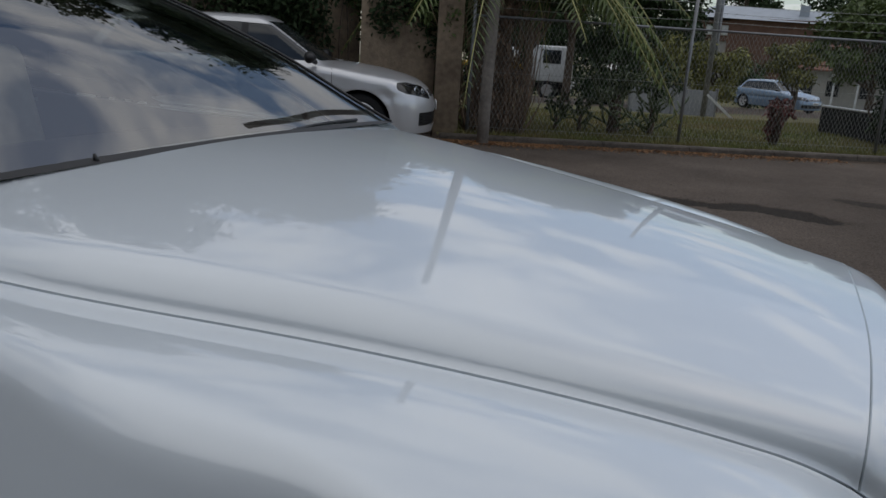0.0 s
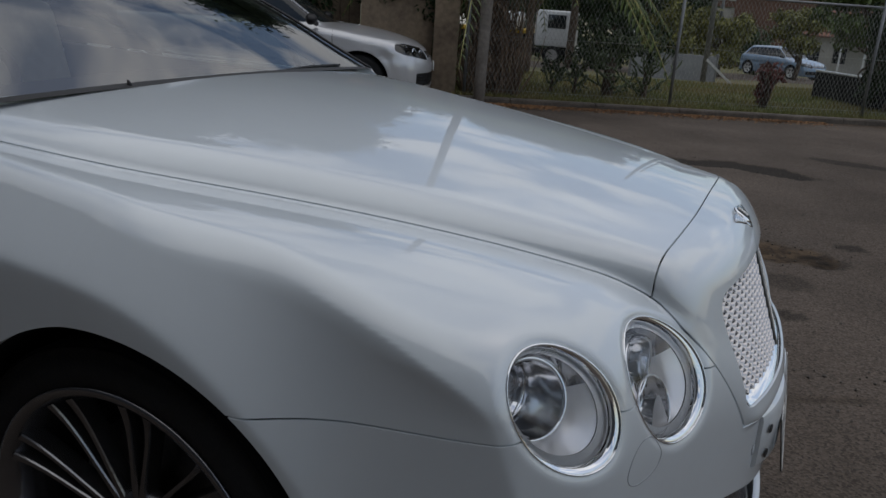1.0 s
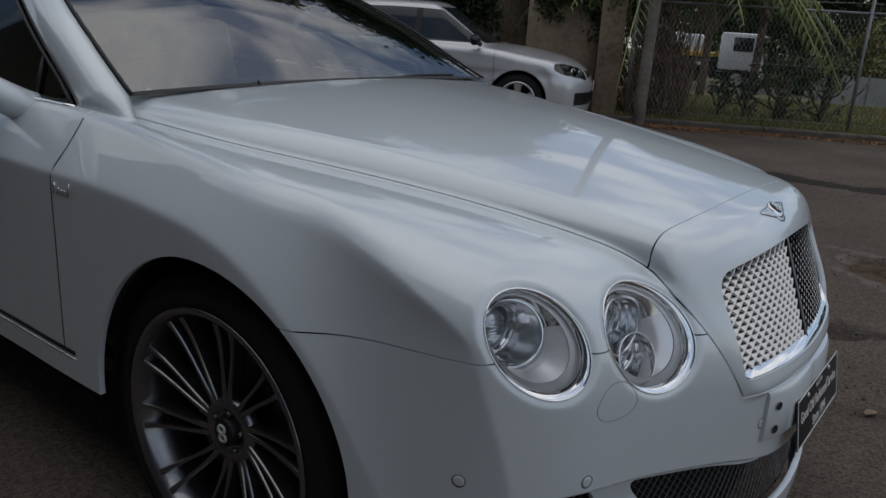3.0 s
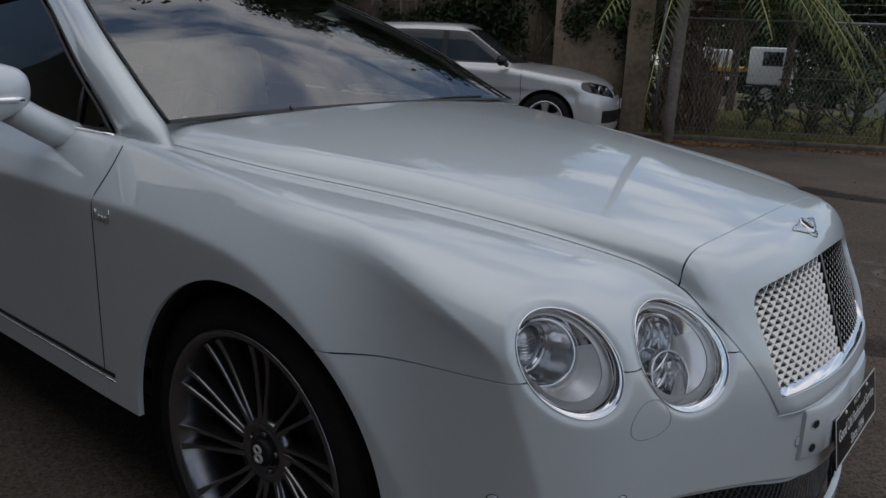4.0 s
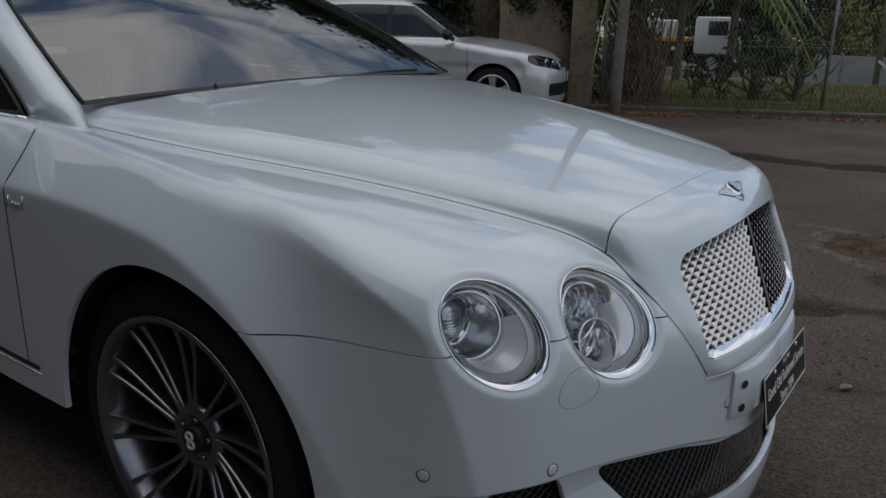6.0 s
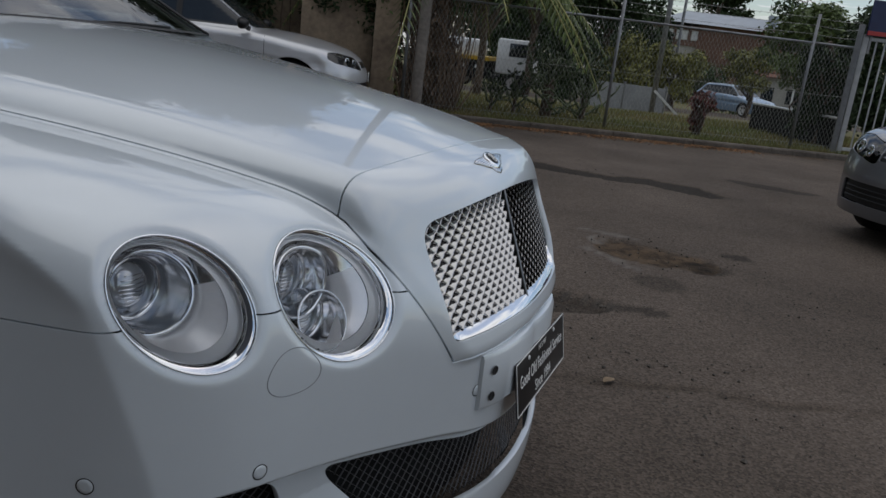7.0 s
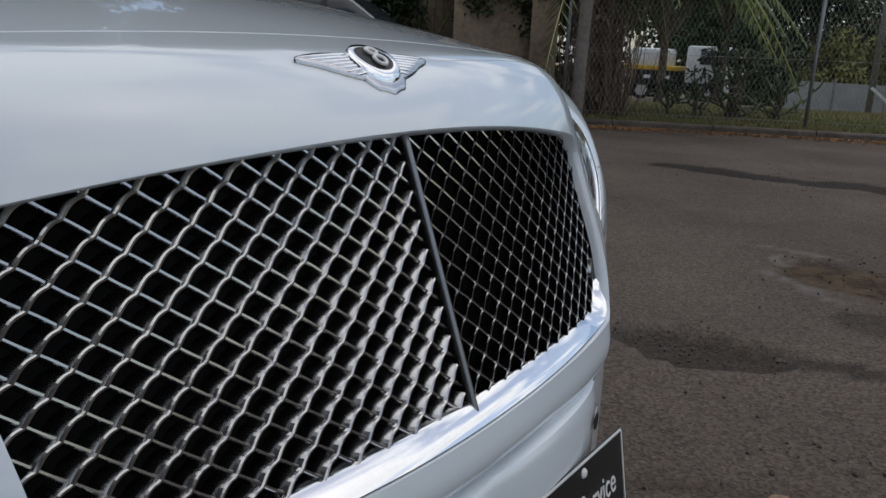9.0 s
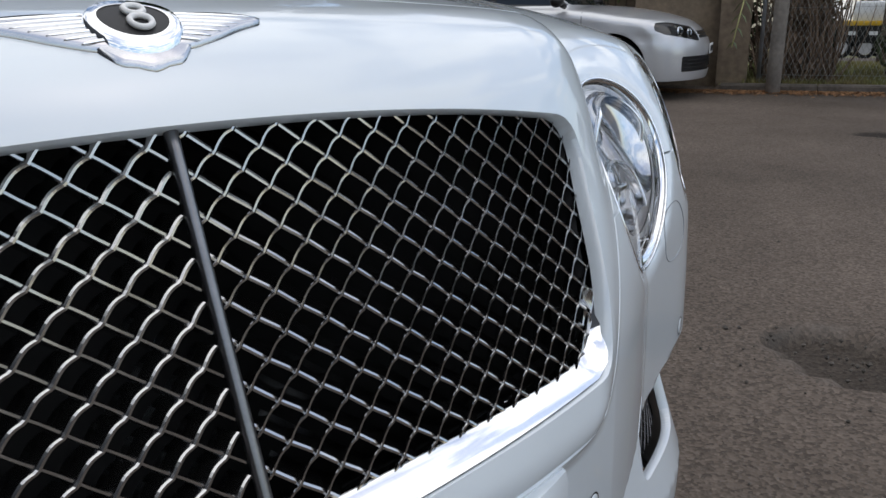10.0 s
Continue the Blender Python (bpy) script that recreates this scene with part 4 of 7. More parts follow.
# -- mesh in the lower intakes, with a dark sheet behind --
def intake(fn, s0, s1, z0, z1, side):
    verts, faces = [], []
    pitch = 0.0190
    for fam in (1, -1):
        for k in range(-60, 70):
            pts = []
            for t in np.linspace(s0, s1, 60):
                z = z0 + k * pitch + fam * (t - s0) * 0.95
                if z0 - 0.02 < z < z1 + 0.02 and fn(np.array(0.9), np.array(t), np.array(z), 0) < 0.012:
                    pts.append((t, z))
                elif pts:
                    break
            if len(pts) < 3:
                continue
            P = np.array([(math.sqrt(1.06 ** 2 - t * t) - 0.02, side * t, z) for t, z in pts])
            dirn = np.array([1.0, side * (0.25 + 0.5 * max(0, abs(P[:, 1].mean()) - 0.4)), 0])
            Q = on_body(P, dirn, -0.03)
            v, f = tube_data(Q, 0.0014 if fam * side > 0 else 0.0006, 5)
            o = len(verts)
            verts += [tuple(p) for p in v]
            faces += [tuple(i + o for i in g) for g in f]
    return verts, faces


for side in (-1, 1):
    v1 = intake(g_intake_mid, -0.01, 0.56, 0.22, 0.44, side)
    put("lower_grille_mesh", mesh_of("lower_grille_mesh", *v1), M_DARKWIRE, CAR)
    v1 = intake(g_intake_side, 0.55, 0.82, 0.29, 0.46, side)
    put("side_intake_mesh", mesh_of("side_intake_mesh", *v1), M_DARKWIRE, CAR)
# one near-black sheet gives the intakes' shaded depth by colour
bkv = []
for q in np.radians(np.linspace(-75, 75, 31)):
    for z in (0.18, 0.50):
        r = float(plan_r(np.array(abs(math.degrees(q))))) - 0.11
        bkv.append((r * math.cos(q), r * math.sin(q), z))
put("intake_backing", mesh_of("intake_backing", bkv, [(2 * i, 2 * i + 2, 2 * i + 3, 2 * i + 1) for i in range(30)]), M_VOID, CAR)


# -- wheels --
def wheel_meshes():
    d = {}
    w = 0.14
    R, r = TYRE_R, RIM_R
    prof = [(r - 0.012, -w + 0.02), (r + 0.006, -w + 0.004), (r + 0.030, -w), (R - 0.022, -w + 0.010), (R - 0.006, -w + 0.022)]
    for k in range(5):                      # tread blocks with grooves
        a = -w + 0.03 + k * 0.048
        prof += [(R, a), (R, a + 0.036), (R - 0.007, a + 0.038), (R - 0.007, a + 0.046)]
    prof += [(R - 0.006, w - 0.022), (R - 0.022, w - 0.010), (r + 0.030, w), (r + 0.006, w - 0.004), (r - 0.012, w - 0.02)]
    d["tyre"] = mesh_of("tyre", *lathe_data(prof, 72))
    # rim: outer lip and barrel; outboard face towards +z
    d["rim"] = mesh_of("rim", *lathe_data([(r - 0.004, w - 0.012), (r + 0.004, w - 0.004), (r, w + 0.001), (r - 0.012, w - 0.001), (r - 0.018, w - 0.010), (r - 0.030, w - 0.030), (r - 0.040, w - 0.10), (r - 0.040, -w + 0.03), (r - 0.02, -w + 0.02)], 96))
    hub = [(0.0, w - 0.050), (0.052, w - 0.050), (0.056, w - 0.046), (0.066, w - 0.046), (0.078, w - 0.052), (0.082, w - 0.075)]
    d["hub"] = mesh_of("hub", *lathe_data(hub, 48))
    t = np.linspace(0, 1, 14)
    rad = 0.070 + (r - 0.022 - 0.070) * t
    ang = 0.15 * (1 - t) ** 2.0
    z = w - 0.050 + 0.006 * np.sin(math.pi * t) + 0.038 * t ** 2.5
    P = np.stack([rad * np.cos(ang), rad * np.sin(ang), z], 1)
    verts, faces = [], []
    for i in range(len(P)):
        tan = np.gradient(P, axis=0)[i]; tan /= np.linalg.norm(tan)
        sd = np.cross([0, 0, 1.0], tan); sd /= np.linalg.norm(sd)
        hw = 0.0050 + 0.0030 * abs(2 * t[i] - 1) ** 2
        for a, b in ((-1.0, -0.034), (-1.0, -0.0015), (-0.72, 0.0015), (0.72, 0.0015), (1.0, -0.0015), (1.0, -0.034)):
            verts.append(P[i] + sd * hw * a + np.array([0, 0, b]))
    for i in range(len(P) - 1):
        for j in range(5):
            faces.append((i * 6 + j, i * 6 + j + 1, (i + 1) * 6 + j + 1, (i + 1) * 6 + j))
    d["spoke"] = mesh_of("spoke", verts, [f[::-1] for f in faces], smooth=False)
    d["disc"] = mesh_of("disc", *lathe_data([(0.05, 0.0), (0.19, 0.0), (0.19, 0.03), (0.05, 0.03)], 48))
    d["backing"] = mesh_of("backing", *lathe_data([(0.0, -0.03), (r - 0.04, -0.03)], 48))
    d["cap"] = mesh_of("cap", *lathe_data([(0.0, w - 0.036), (0.028, w - 0.036), (0.033, w - 0.040), (0.034, w - 0.052)], 32))
    d["bolt"] = mesh_of("bolt", *lathe_data([(0.0, w - 0.044), (0.006, w - 0.044), (0.0075, w - 0.047), (0.0075, w - 0.056)], 8))
    q = np.linspace(0, 2 * math.pi, 21)[:-1]
    d["device"] = mesh_of("device", *join_data(*[tube_data(np.stack([0.013 * np.cos(q) * 0.8, dy + 0.0095 * np.sin(q) * 0.9, np.full(20, w - 0.0345)], 1), 0.0035, 6, close=True) for dy in (0.010, -0.010)]))
    d["caliper"] = mesh_of("caliper", *lathe_data([(0.15, 0.02), (0.20, 0.02), (0.20, 0.07), (0.15, 0.07), (0.15, 0.02)], 24, 1.0))
    return d


WM = wheel_meshes()


def wheel(parent, m, spin):
    root = put("wheel", WM["rim"], M_ALLOY, parent, "dark many-spoked alloy wheel")
    root.matrix_world = m @ pose(0, 0, 0, 0, 0, spin)
    put("tyre", WM["tyre"], M_RUBBER, root, "black low-profile tyre")
    put("hub", WM["hub"], M_ALLOY, root)
    for i in range(10):
        for d in (-5.4, 5.4):
            ob = put("spoke", WM["spoke"], M_ALLOY, root)
            ob.matrix_local = pose(0, 0, 0, 0, 0, 36 * i + d)
    put("brake_disc", WM["disc"], M_BRAKE, root)
    # added near-black disc: the shade between the spokes as plain colour
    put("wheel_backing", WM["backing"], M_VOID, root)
    put("centre_cap", WM["cap"], M_BLACK, root)
    put("cap_device", WM["device"], M_WHITE, root)
    for i in range(5):
        ob = put("wheel_bolt", WM["bolt"], M_ALLOY, root)
        ob.matrix_local = pose(0.045 * math.cos(1.257 * i), 0.045 * math.sin(1.257 * i), 0)
    return root


M_BRAKE = mat("brake_disc_steel", (0.09, 0.085, 0.08), rough=0.4, metal=0.8, scale=30, vary=0.3)
for x in (AXLE_X, -WHEELBASE):
    for sy in (-1, 1):
        m = Matrix.Translation((x, sy * 0.785, TYRE_R)) @ pose(0, 0, 0, 90 if sy < 0 else -90, 0, 0)
        wheel(CAR, m, 10)
        # arch liner and inner wall, coloured near black for the shade round the wheel
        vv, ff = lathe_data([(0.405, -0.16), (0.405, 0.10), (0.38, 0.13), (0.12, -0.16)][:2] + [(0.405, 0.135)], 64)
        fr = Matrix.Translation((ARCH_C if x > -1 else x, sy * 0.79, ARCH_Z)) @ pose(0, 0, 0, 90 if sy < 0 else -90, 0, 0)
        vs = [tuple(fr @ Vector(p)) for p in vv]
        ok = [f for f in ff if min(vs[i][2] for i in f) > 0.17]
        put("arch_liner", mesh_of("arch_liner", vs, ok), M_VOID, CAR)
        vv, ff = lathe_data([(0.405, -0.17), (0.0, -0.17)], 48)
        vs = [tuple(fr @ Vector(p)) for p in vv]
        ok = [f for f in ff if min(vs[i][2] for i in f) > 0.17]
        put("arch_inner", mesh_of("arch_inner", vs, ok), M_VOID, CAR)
put("underbody", box_bm(4.2, 1.5, 0.06, Matrix.Translation((-1.5, 0, 0.25)), 0.02), M_BLACK, CAR)

# ---- cabin: windscreen, pillars, mirrors, roof, seats ----
GLASS_EDGE = [(-0.43, 0.790, 1.035), (-0.60, 0.762, 1.115), (-0.83, 0.715, 1.225), (-1.15, 0.620, 1.352), (-1.27, 0.580, 1.388)]
PILLAR_OUT = [(-0.555, 0.852, 0.998), (-0.68, 0.828, 1.070), (-0.88, 0.785, 1.168), (-1.17, 0.698, 1.292), (-1.36, 0.640, 1.352)]


def sheet(rows, thickness=0.0):
    m = len(rows[0])
    verts = [tuple(p) for r in rows for p in r]
    faces = [(i * m + j, i * m + j + 1, (i + 1) * m + j + 1, (i + 1) * m + j) for i in range(len(rows) - 1) for j in range(m - 1)]
    return verts, faces


def out_facing(verts, faces, centre):
    """Turn faces away from a centre."""
    V = np.array(verts)
    res = []
    for f in faces:
        a = np.cross(V[f[1]] - V[f[0]], V[f[2]] - V[f[0]])
        res.append(f if a.dot(V[list(f)].mean(0) - np.array(centre)) > 0 else f[::-1])
    return verts, res


edge = curve3(GLASS_EDGE, 24)
cent = curve3([(-0.43, 0, 1.050), (-0.80, 0, 1.245), (-1.20, 0, 1.410)], 24)
rows = []
for E, C in zip(edge, cent):
    u = np.linspace(-1, 1, 33)
    rows.append([(C[0] + (E[0] - C[0]) * w * w, E[1] * w, C[2] + (E[2] - C[2]) * w * w) for w in u])
screen = put("windscreen", mesh_of("windscreen", *out_facing(*sheet(rows), (-1.2, 0, 0.9))), M_SCREEN, CAR, "raked laminated windscreen reflecting clouds")
screen.visible_shadow = False
# black band round the glass
band = []
for k0, k1 in ((0, 1),):
    base = [Vector(p) + Vector((0.012, 0, 0.004)) for p in rows[0]]
    top = [(Vector(p) * 0.55 + Vector(q) * 0.45) + Vector((0.002, 0, 0.003)) for p, q in zip(rows[0], rows[1])]
    band = strip([tuple(p) for p in base], [tuple(p) for p in top], False)
put("cowl_seal", mesh_of("cowl_seal", *band), M_BLACK, CAR)
cowl = [[(p[0] + dx, p[1] * 0.90, p[2] + dz - 0.012) for p in rows[0]] for dx, dz in ((0.05, -0.045), (0.02, -0.025), (-0.02, 0.0))]
put("cowl_panel", mesh_of("cowl_panel", *sheet(cowl)), M_BLACK, CAR)
for sy in (-1, 1):
    ge, po = curve3(GLASS_EDGE, 28), curve3(PILLAR_OUT, 28)
    ge = np.vstack([[(-0.345, 0.815, 0.975)], [(-0.385, 0.803, 1.005)], ge])
    po = np.vstack([[(-0.50, 0.815, 0.945)], [(-0.53, 0.835, 0.972)], po])
    prow = []
    for g, o in zip(ge, po):
        row = []
        for k in np.linspace(0, 1, 9):
            p = g + (o - g) * k + np.array([0.012, 0.018, 0.016]) * math.sin(math.pi * k)
            row.append((p[0], sy * p[1], p[2]))
        o2 = o + np.array([-0.03, -0.045, -0.012])
        row.append((o2[0], sy * o2[1], o2[2]))
        row.insert(0, (g[0] - 0.02, sy * (g[1] - 0.004), g[2] - 0.018))
        prow.append(row)
    v, f = out_facing(*sheet(prow), (-1.0, 0, 0.9))
    put("windscreen_pillar", mesh_of("windscreen_pillar", v, f), M_PAINT, CAR)
    tube("screen_seal", [(p[0] + 0.004, sy * (p[1] - 0.004), p[2] + 0.006) for p in ge[2:]], 0.005, M_BLACK, CAR, 6)
    # painted corner between hood and pillar
    hc = [[(-0.30 - 0.20 * k, sy * (0.825 - 0.13 * j), 0.925 + 0.085 * j + 0.035 * k) for j in (0, 0.35, 0.7, 1.0)] for k in (0, 0.35, 0.7, 1.0)]
    put("cowl_corner", mesh_of("cowl_corner", *out_facing(*sheet(hc), (-0.5, 0, 0.5))), M_PAINT, CAR)
    # door glass between belt and roof line
    belt_c = curve3([(-0.56, 0.846, 0.992), (-1.0, 0.862, 0.998), (-1.6, 0.868, 1.005), (-2.3, 0.86, 1.02)], 20)
    top_c = curve3([(-0.56, 0.846, 1.000), (-0.95, 0.760, 1.20), (-1.40, 0.63, 1.345), (-2.3, 0.62, 1.30)], 20)
    grow = [[tuple(np.array((b[0], sy * b[1], b[2])) + (np.array((t[0], sy * t[1], t[2])) - np.array((b[0], sy * b[1], b[2]))) * k) for k in np.linspace(0, 1, 8)] for b, t in zip(belt_c, top_c)]
    ob = put("side_window", mesh_of("side_window", *out_facing(*sheet(grow), (-1.2, 0, 0.9))), M_SIDEGLASS, CAR, "tinted side window glass")
    tube("window_chrome", [(p[0], sy * (p[1] + 0.012), p[2] + 0.004) for p in belt_c], 0.007, M_CHROME, CAR, 8, label="chrome strip under the side window")
    tube("window_divider", [(-0.76, sy * 0.850, 0.99), (-0.78, sy * 0.825, 1.05), (-0.80, sy * 0.795, 1.11)], 0.011, M_BLACK, CAR, 8)
    tube("window_trim", [(p[0] - 0.012, sy * (p[1] + 0.004), p[2] - 0.006) for p in curve3(PILLAR_OUT, 12)], 0.005, M_BLACK, CAR, 6)
    # inner belt ledge of the door
    ledge = [[(b[0], sy * (b[1] + 0.02), b[2] - 0.012), (b[0], sy * (b[1] - 0.06), b[2] - 0.01), (b[0], sy * (b[1] - 0.10), b[2] - 0.30)] for b in belt_c]
    put("door_lining", mesh_of("door_lining", *sheet(ledge)), M_DASH, CAR)
    # dark shut line between wing and door
    zz_ = np.linspace(0.42, 0.985, 26)
    P = on_body([(float(door_x(np.array(z_))), sy * 0.9, z_) for z_ in zz_], (0, sy, 0.15), -0.0042)
    tube("shut_line", P, 0.0052, M_BLACK, CAR, 6)
    # chrome strip along the sill
    xs_ = np.linspace(-2.25, -0.40, 24)
    P = on_body([(x, sy * 0.9, 0.420) for x in xs_], (0, sy, 0), 0.0005)
    tube("sill_strip", P, 0.0018, M_CHROME, CAR, 8, label="thin bright line along the sill")
    # dark groove between door and sill
    rows_ = [on_body([(x, sy * 0.9, z_) for x in xs_], (0, sy, 0), d_) for z_, d_ in ((0.441, -0.004), (0.440, 0.0018), (0.436, 0.0012), (0.430, 0.0018), (0.429, -0.004))]
    put("sill_groove", mesh_of("sill_groove", *join_data(*[strip(rows_[i], rows_[i + 1], False) for i in range(4)])), M_BLACK, CAR, "dark rubber groove above the sill")
    # small flourish badge on the fender: plain bars
    for k, (dx, dz, w, h) in enumerate(((-0.012, 0.0, 0.013, 0.026), (0.006, -0.005, 0.010, 0.014), (0.019, -0.006, 0.010, 0.014), (0.032, -0.006, 0.010, 0.014), (0.050, 0.003, 0.007, 0.032))):
        P = on_body([(-0.425 + dx, sy * 0.95, 0.838 + dz - h / 2), (-0.423 + dx, sy * 0.95, 0.838 + dz), (-0.419 + dx, sy * 0.95, 0.838 + dz + h / 2)], (0, sy, 0), 0.002)
        tube("fender_script", P, w * 0.28, M_CHROME, CAR, 6)
    # mirror: painted shell on a stalk (the far one is folded out of sight)
    if sy > 0:
        continue
    shell = []
    for v_ in np.linspace(0, 1, 17):
        ph = math.pi * v_
        row = []
        for q in np.linspace(0, 2 * math.pi, 33):
            cx, cz = math.cos(q), math.sin(q)
            r = (abs(cx) ** 2.6 + abs(cz) ** 2.6) ** (-1 / 2.6)
            rad = math.sin(ph) ** 0.62
            row.append((-0.790 + 0.075 * r * cx * rad * (1.0 if cx > 0 else 0.75), sy * (1.085 - 0.125 * math.cos(ph)), 1.092 + 0.074 * r * cz * rad + 0.010 * math.cos(ph)))
        shell.append(row)
    mir = put("door_mirror", mesh_of("door_mirror", *out_facing(*sheet(shell), (-0.79, sy * 1.085, 1.09))), M_PAINT, CAR, "painted door mirror with a chrome side repeater")
    v, f = tube_data(curve3([(-0.765, sy * 0.835, 0.955), (-0.780, sy * 0.930, 1.005), (-0.785, sy * 1.000, 1.052)], 9), [0.05, 0.046, 0.043, 0.042, 0.041, 0.04, 0.04, 0.04, 0.042], 18)
    put("mirror_stalk", mesh_of("mirror_stalk", v, f), M_PAINT, mir)
    tube("mirror_repeater", [(-0.718, sy * y, 1.080) for y in np.linspace(1.0, 1.17, 8)], 0.0085, M_CHROME, mir, 8)
    glass = [[(-0.852, sy * y, z) for z in np.linspace(1.03, 1.15, 4)] for y in np.linspace(1.0, 1.17, 4)]
    put("mirror_glass", mesh_of("mirror_glass", *sheet(glass)), M_CHROME, mir)
# wipers: one parked along the base, one further over
for a, b in (((-0.425, -0.52, 1.030), (-0.435, 0.06, 1.056)), ((-0.43, 0.12, 1.05), (-0.455, 0.62, 1.056))):
    ob = tube("wiper_blade", curve3([a, tuple((np.array(a) + np.array(b)) / 2 + np.array([-0.006, 0, 0.006])), b], 14), 0.0042, M_BLACK, CAR, 6)
    tube("wiper_arm", [tuple(np.array(a) + np.array([0.01, -0.02, -0.005])), tuple((np.array(a) + np.array(b)) / 2 + np.array([-0.004, 0, 0.008]))], [0.004, 0.002], M_BLACK, ob, 6)
tube("washer_jet", [(-0.43, -0.40, 1.05), (-0.435, -0.40, 1.064)], [0.006, 0.003], M_BLACK, CAR, 6)
# soft top and its lining
roof_c = curve3([(-1.17, 0, 1.405), (-1.6, 0, 1.435), (-2.1, 0, 1.40), (-2.75, 0, 1.08)], 20)
roof_e = curve3([(-1.25, 0.60, 1.385), (-1.55, 0.63, 1.375), (-2.1, 0.66, 1.31), (-2.65, 0.74, 1.04)], 20)
for nm, dz, mt in (("soft_top", 0.012, M_SOFTTOP), ("roof_lining", -0.012, M_LINER)):
    rr = [[(C[0] + (E[0] - C[0]) * w * w, E[1] * w, C[2] + (E[2] - C[2]) * abs(w) ** 2.6 + dz) for w in np.linspace(-1, 1, 25)] for E, C in zip(roof_e, roof_c)]
    put(nm, mesh_of(nm, *out_facing(*sheet(rr), (-1.8, 0, 0.9))), mt, CAR, "closed dark cloth soft top" if nm == "soft_top" else "")
# dashboard
dash = [[(x, y, z + 0.02 * math.cos(y * 3)) for y in np.linspace(-0.72, 0.72, 21)] for x, z in ((-0.46, 0.985), (-0.62, 1.005), (-0.80, 1.012), (-0.90, 0.995), (-0.94, 0.93), (-0.92, 0.80), (-0.85, 0.62))]
put("dashboard", mesh_of("dashboard", *sheet(dash)), M_DASH, CAR, "dark leather dashboard")
q = np.linspace(0, 2 * math.pi, 41)[:-1]
fr = frame_m((-1.08, -0.36, 0.93), (-0.85, 0, 0.5), (0, 1, 0))
sw = put("steering_wheel", mesh_of("steering_wheel", *tube_data([tuple(fr @ Vector((0.185 * math.cos(t), 0.185 * math.sin(t), 0))) for t in q], 0.015, 10, close=True)), M_DASH, CAR)
for t in (0.2, 2.94, 4.71):
    tube("wheel_spoke", [tuple(fr @ Vector((0.03 * math.cos(t), 0.03 * math.sin(t), -0.01))), tuple(fr @ Vector((0.18 * math.cos(t), 0.18 * math.sin(t), 0)))], 0.014, M_DASH, sw, 8)
for sy in (-1, 1):
    seat = put("front_seat", box_bm(0.52, 0.50, 0.20, Matrix.Translation((-1.45, sy * 0.37, 0.55)), 0.06, 3), M_CREAM, CAR, "cream leather front seat")
    put("seat_back", box_bm(0.14, 0.48, 0.62, Matrix.Translation((-1.75, sy * 0.37, 0.88)) @ pose(0, 0, 0, 0, -16, 0), 0.05, 3), M_CREAM, seat)
    put("headrest", box_bm(0.10, 0.28, 0.17, Matrix.Translation((-1.87, sy * 0.37, 1.25)), 0.04, 3), M_CREAM, seat)
put("rear_view_mirror", box_bm(0.03, 0.22, 0.065, Matrix.Translation((-1.05, 0.0, 1.29)), 0.012), M_BLACK, CAR)
put("floor_pan", box_bm(2.2, 1.5, 0.04, Matrix.Translation((-1.5, 0, 0.32)), 0.01), M_DASH, CAR)
put("rear_bulkhead", box_bm(0.05, 1.5, 0.7, Matrix.Translation((-2.45, 0, 0.68)), 0.01), M_DASH, CAR)
put("sun_visor", box_bm(0.13, 0.40, 0.02, Matrix.Translation((-1.27, -0.36, 1.345)) @ pose(0, 0, 0, 0, 14, 0), 0.006), M_CREAM, CAR)

# the car stands turned a little: squeeze it about its centre plane, then turn it round its nose
SKEW = 0.026
for ob in CAR.children_recursive:
    if ob.name.split(".")[0] in ("wheel",):
        x, y = ob.location.x, ob.location.y
        ob.location.x, ob.location.y = x - SKEW * abs(y), y - math.copysign(SKEW * (0.93 - x), y) * 0.9
        continue
    if ob.parent and ob.parent.name.split(".")[0] == "wheel" or ob.data.name.startswith(("spoke",)):
        continue
    me = ob.data
    co = np.empty(len(me.vertices) * 3)
    me.vertices.foreach_get("co", co)
    co = co.reshape(-1, 3)
    s = np.abs(co[:, 1])
    w = np.clip(s / 0.45, 0, 1); w = w * w * (3 - 2 * w)
    x_new = co[:, 0] - SKEW * s * w
    y_new = co[:, 1] - np.sign(co[:, 1]) * SKEW * np.clip(0.93 - co[:, 0], -0.1, 1.6) * w
    far_side = np.clip((-0.45 - co[:, 0]) / 0.6, 0, 1) * (co[:, 1] > 0.3)
    y_new += 0.04 * far_side
    # the far half of the nose is a little fuller
    x_new += 0.17 * s * s * np.clip((0.52 - s) / 0.18, 0, 1) * (co[:, 1] > 0) * np.clip((co[:, 0] - 0.7) / 0.12, 0, 1)
    co[:, 0], co[:, 1] = x_new, y_new
    me.vertices.foreach_set("co", co.ravel())
    me.update()
CAR.matrix_world = Matrix.Translation((0.93, 0, 0)) @ Matrix.Rotation(SKEW, 4, "Z") @ Matrix.Translation((-0.93, 0, 0))

# ---- ground ----
KD = Vector((0.877, 0.48, 0.0))          # direction of the kerb and fence
KN = Vector((-0.48, 0.877, 0.0))         # away from the car park
K0 = Vector((-3.15, 8.33, 0.0))          # a point on the kerb's front foot


def kp(a, b=0.0, z=0.0):
    p = K0 + KD * a + KN * b
    return Vector((p.x, p.y, z))


def lawn_z(b):
    return np.where(b < 0.09, 0.0, 0.06 - 0.050 * np.clip(b - 3.0, 0, 60))


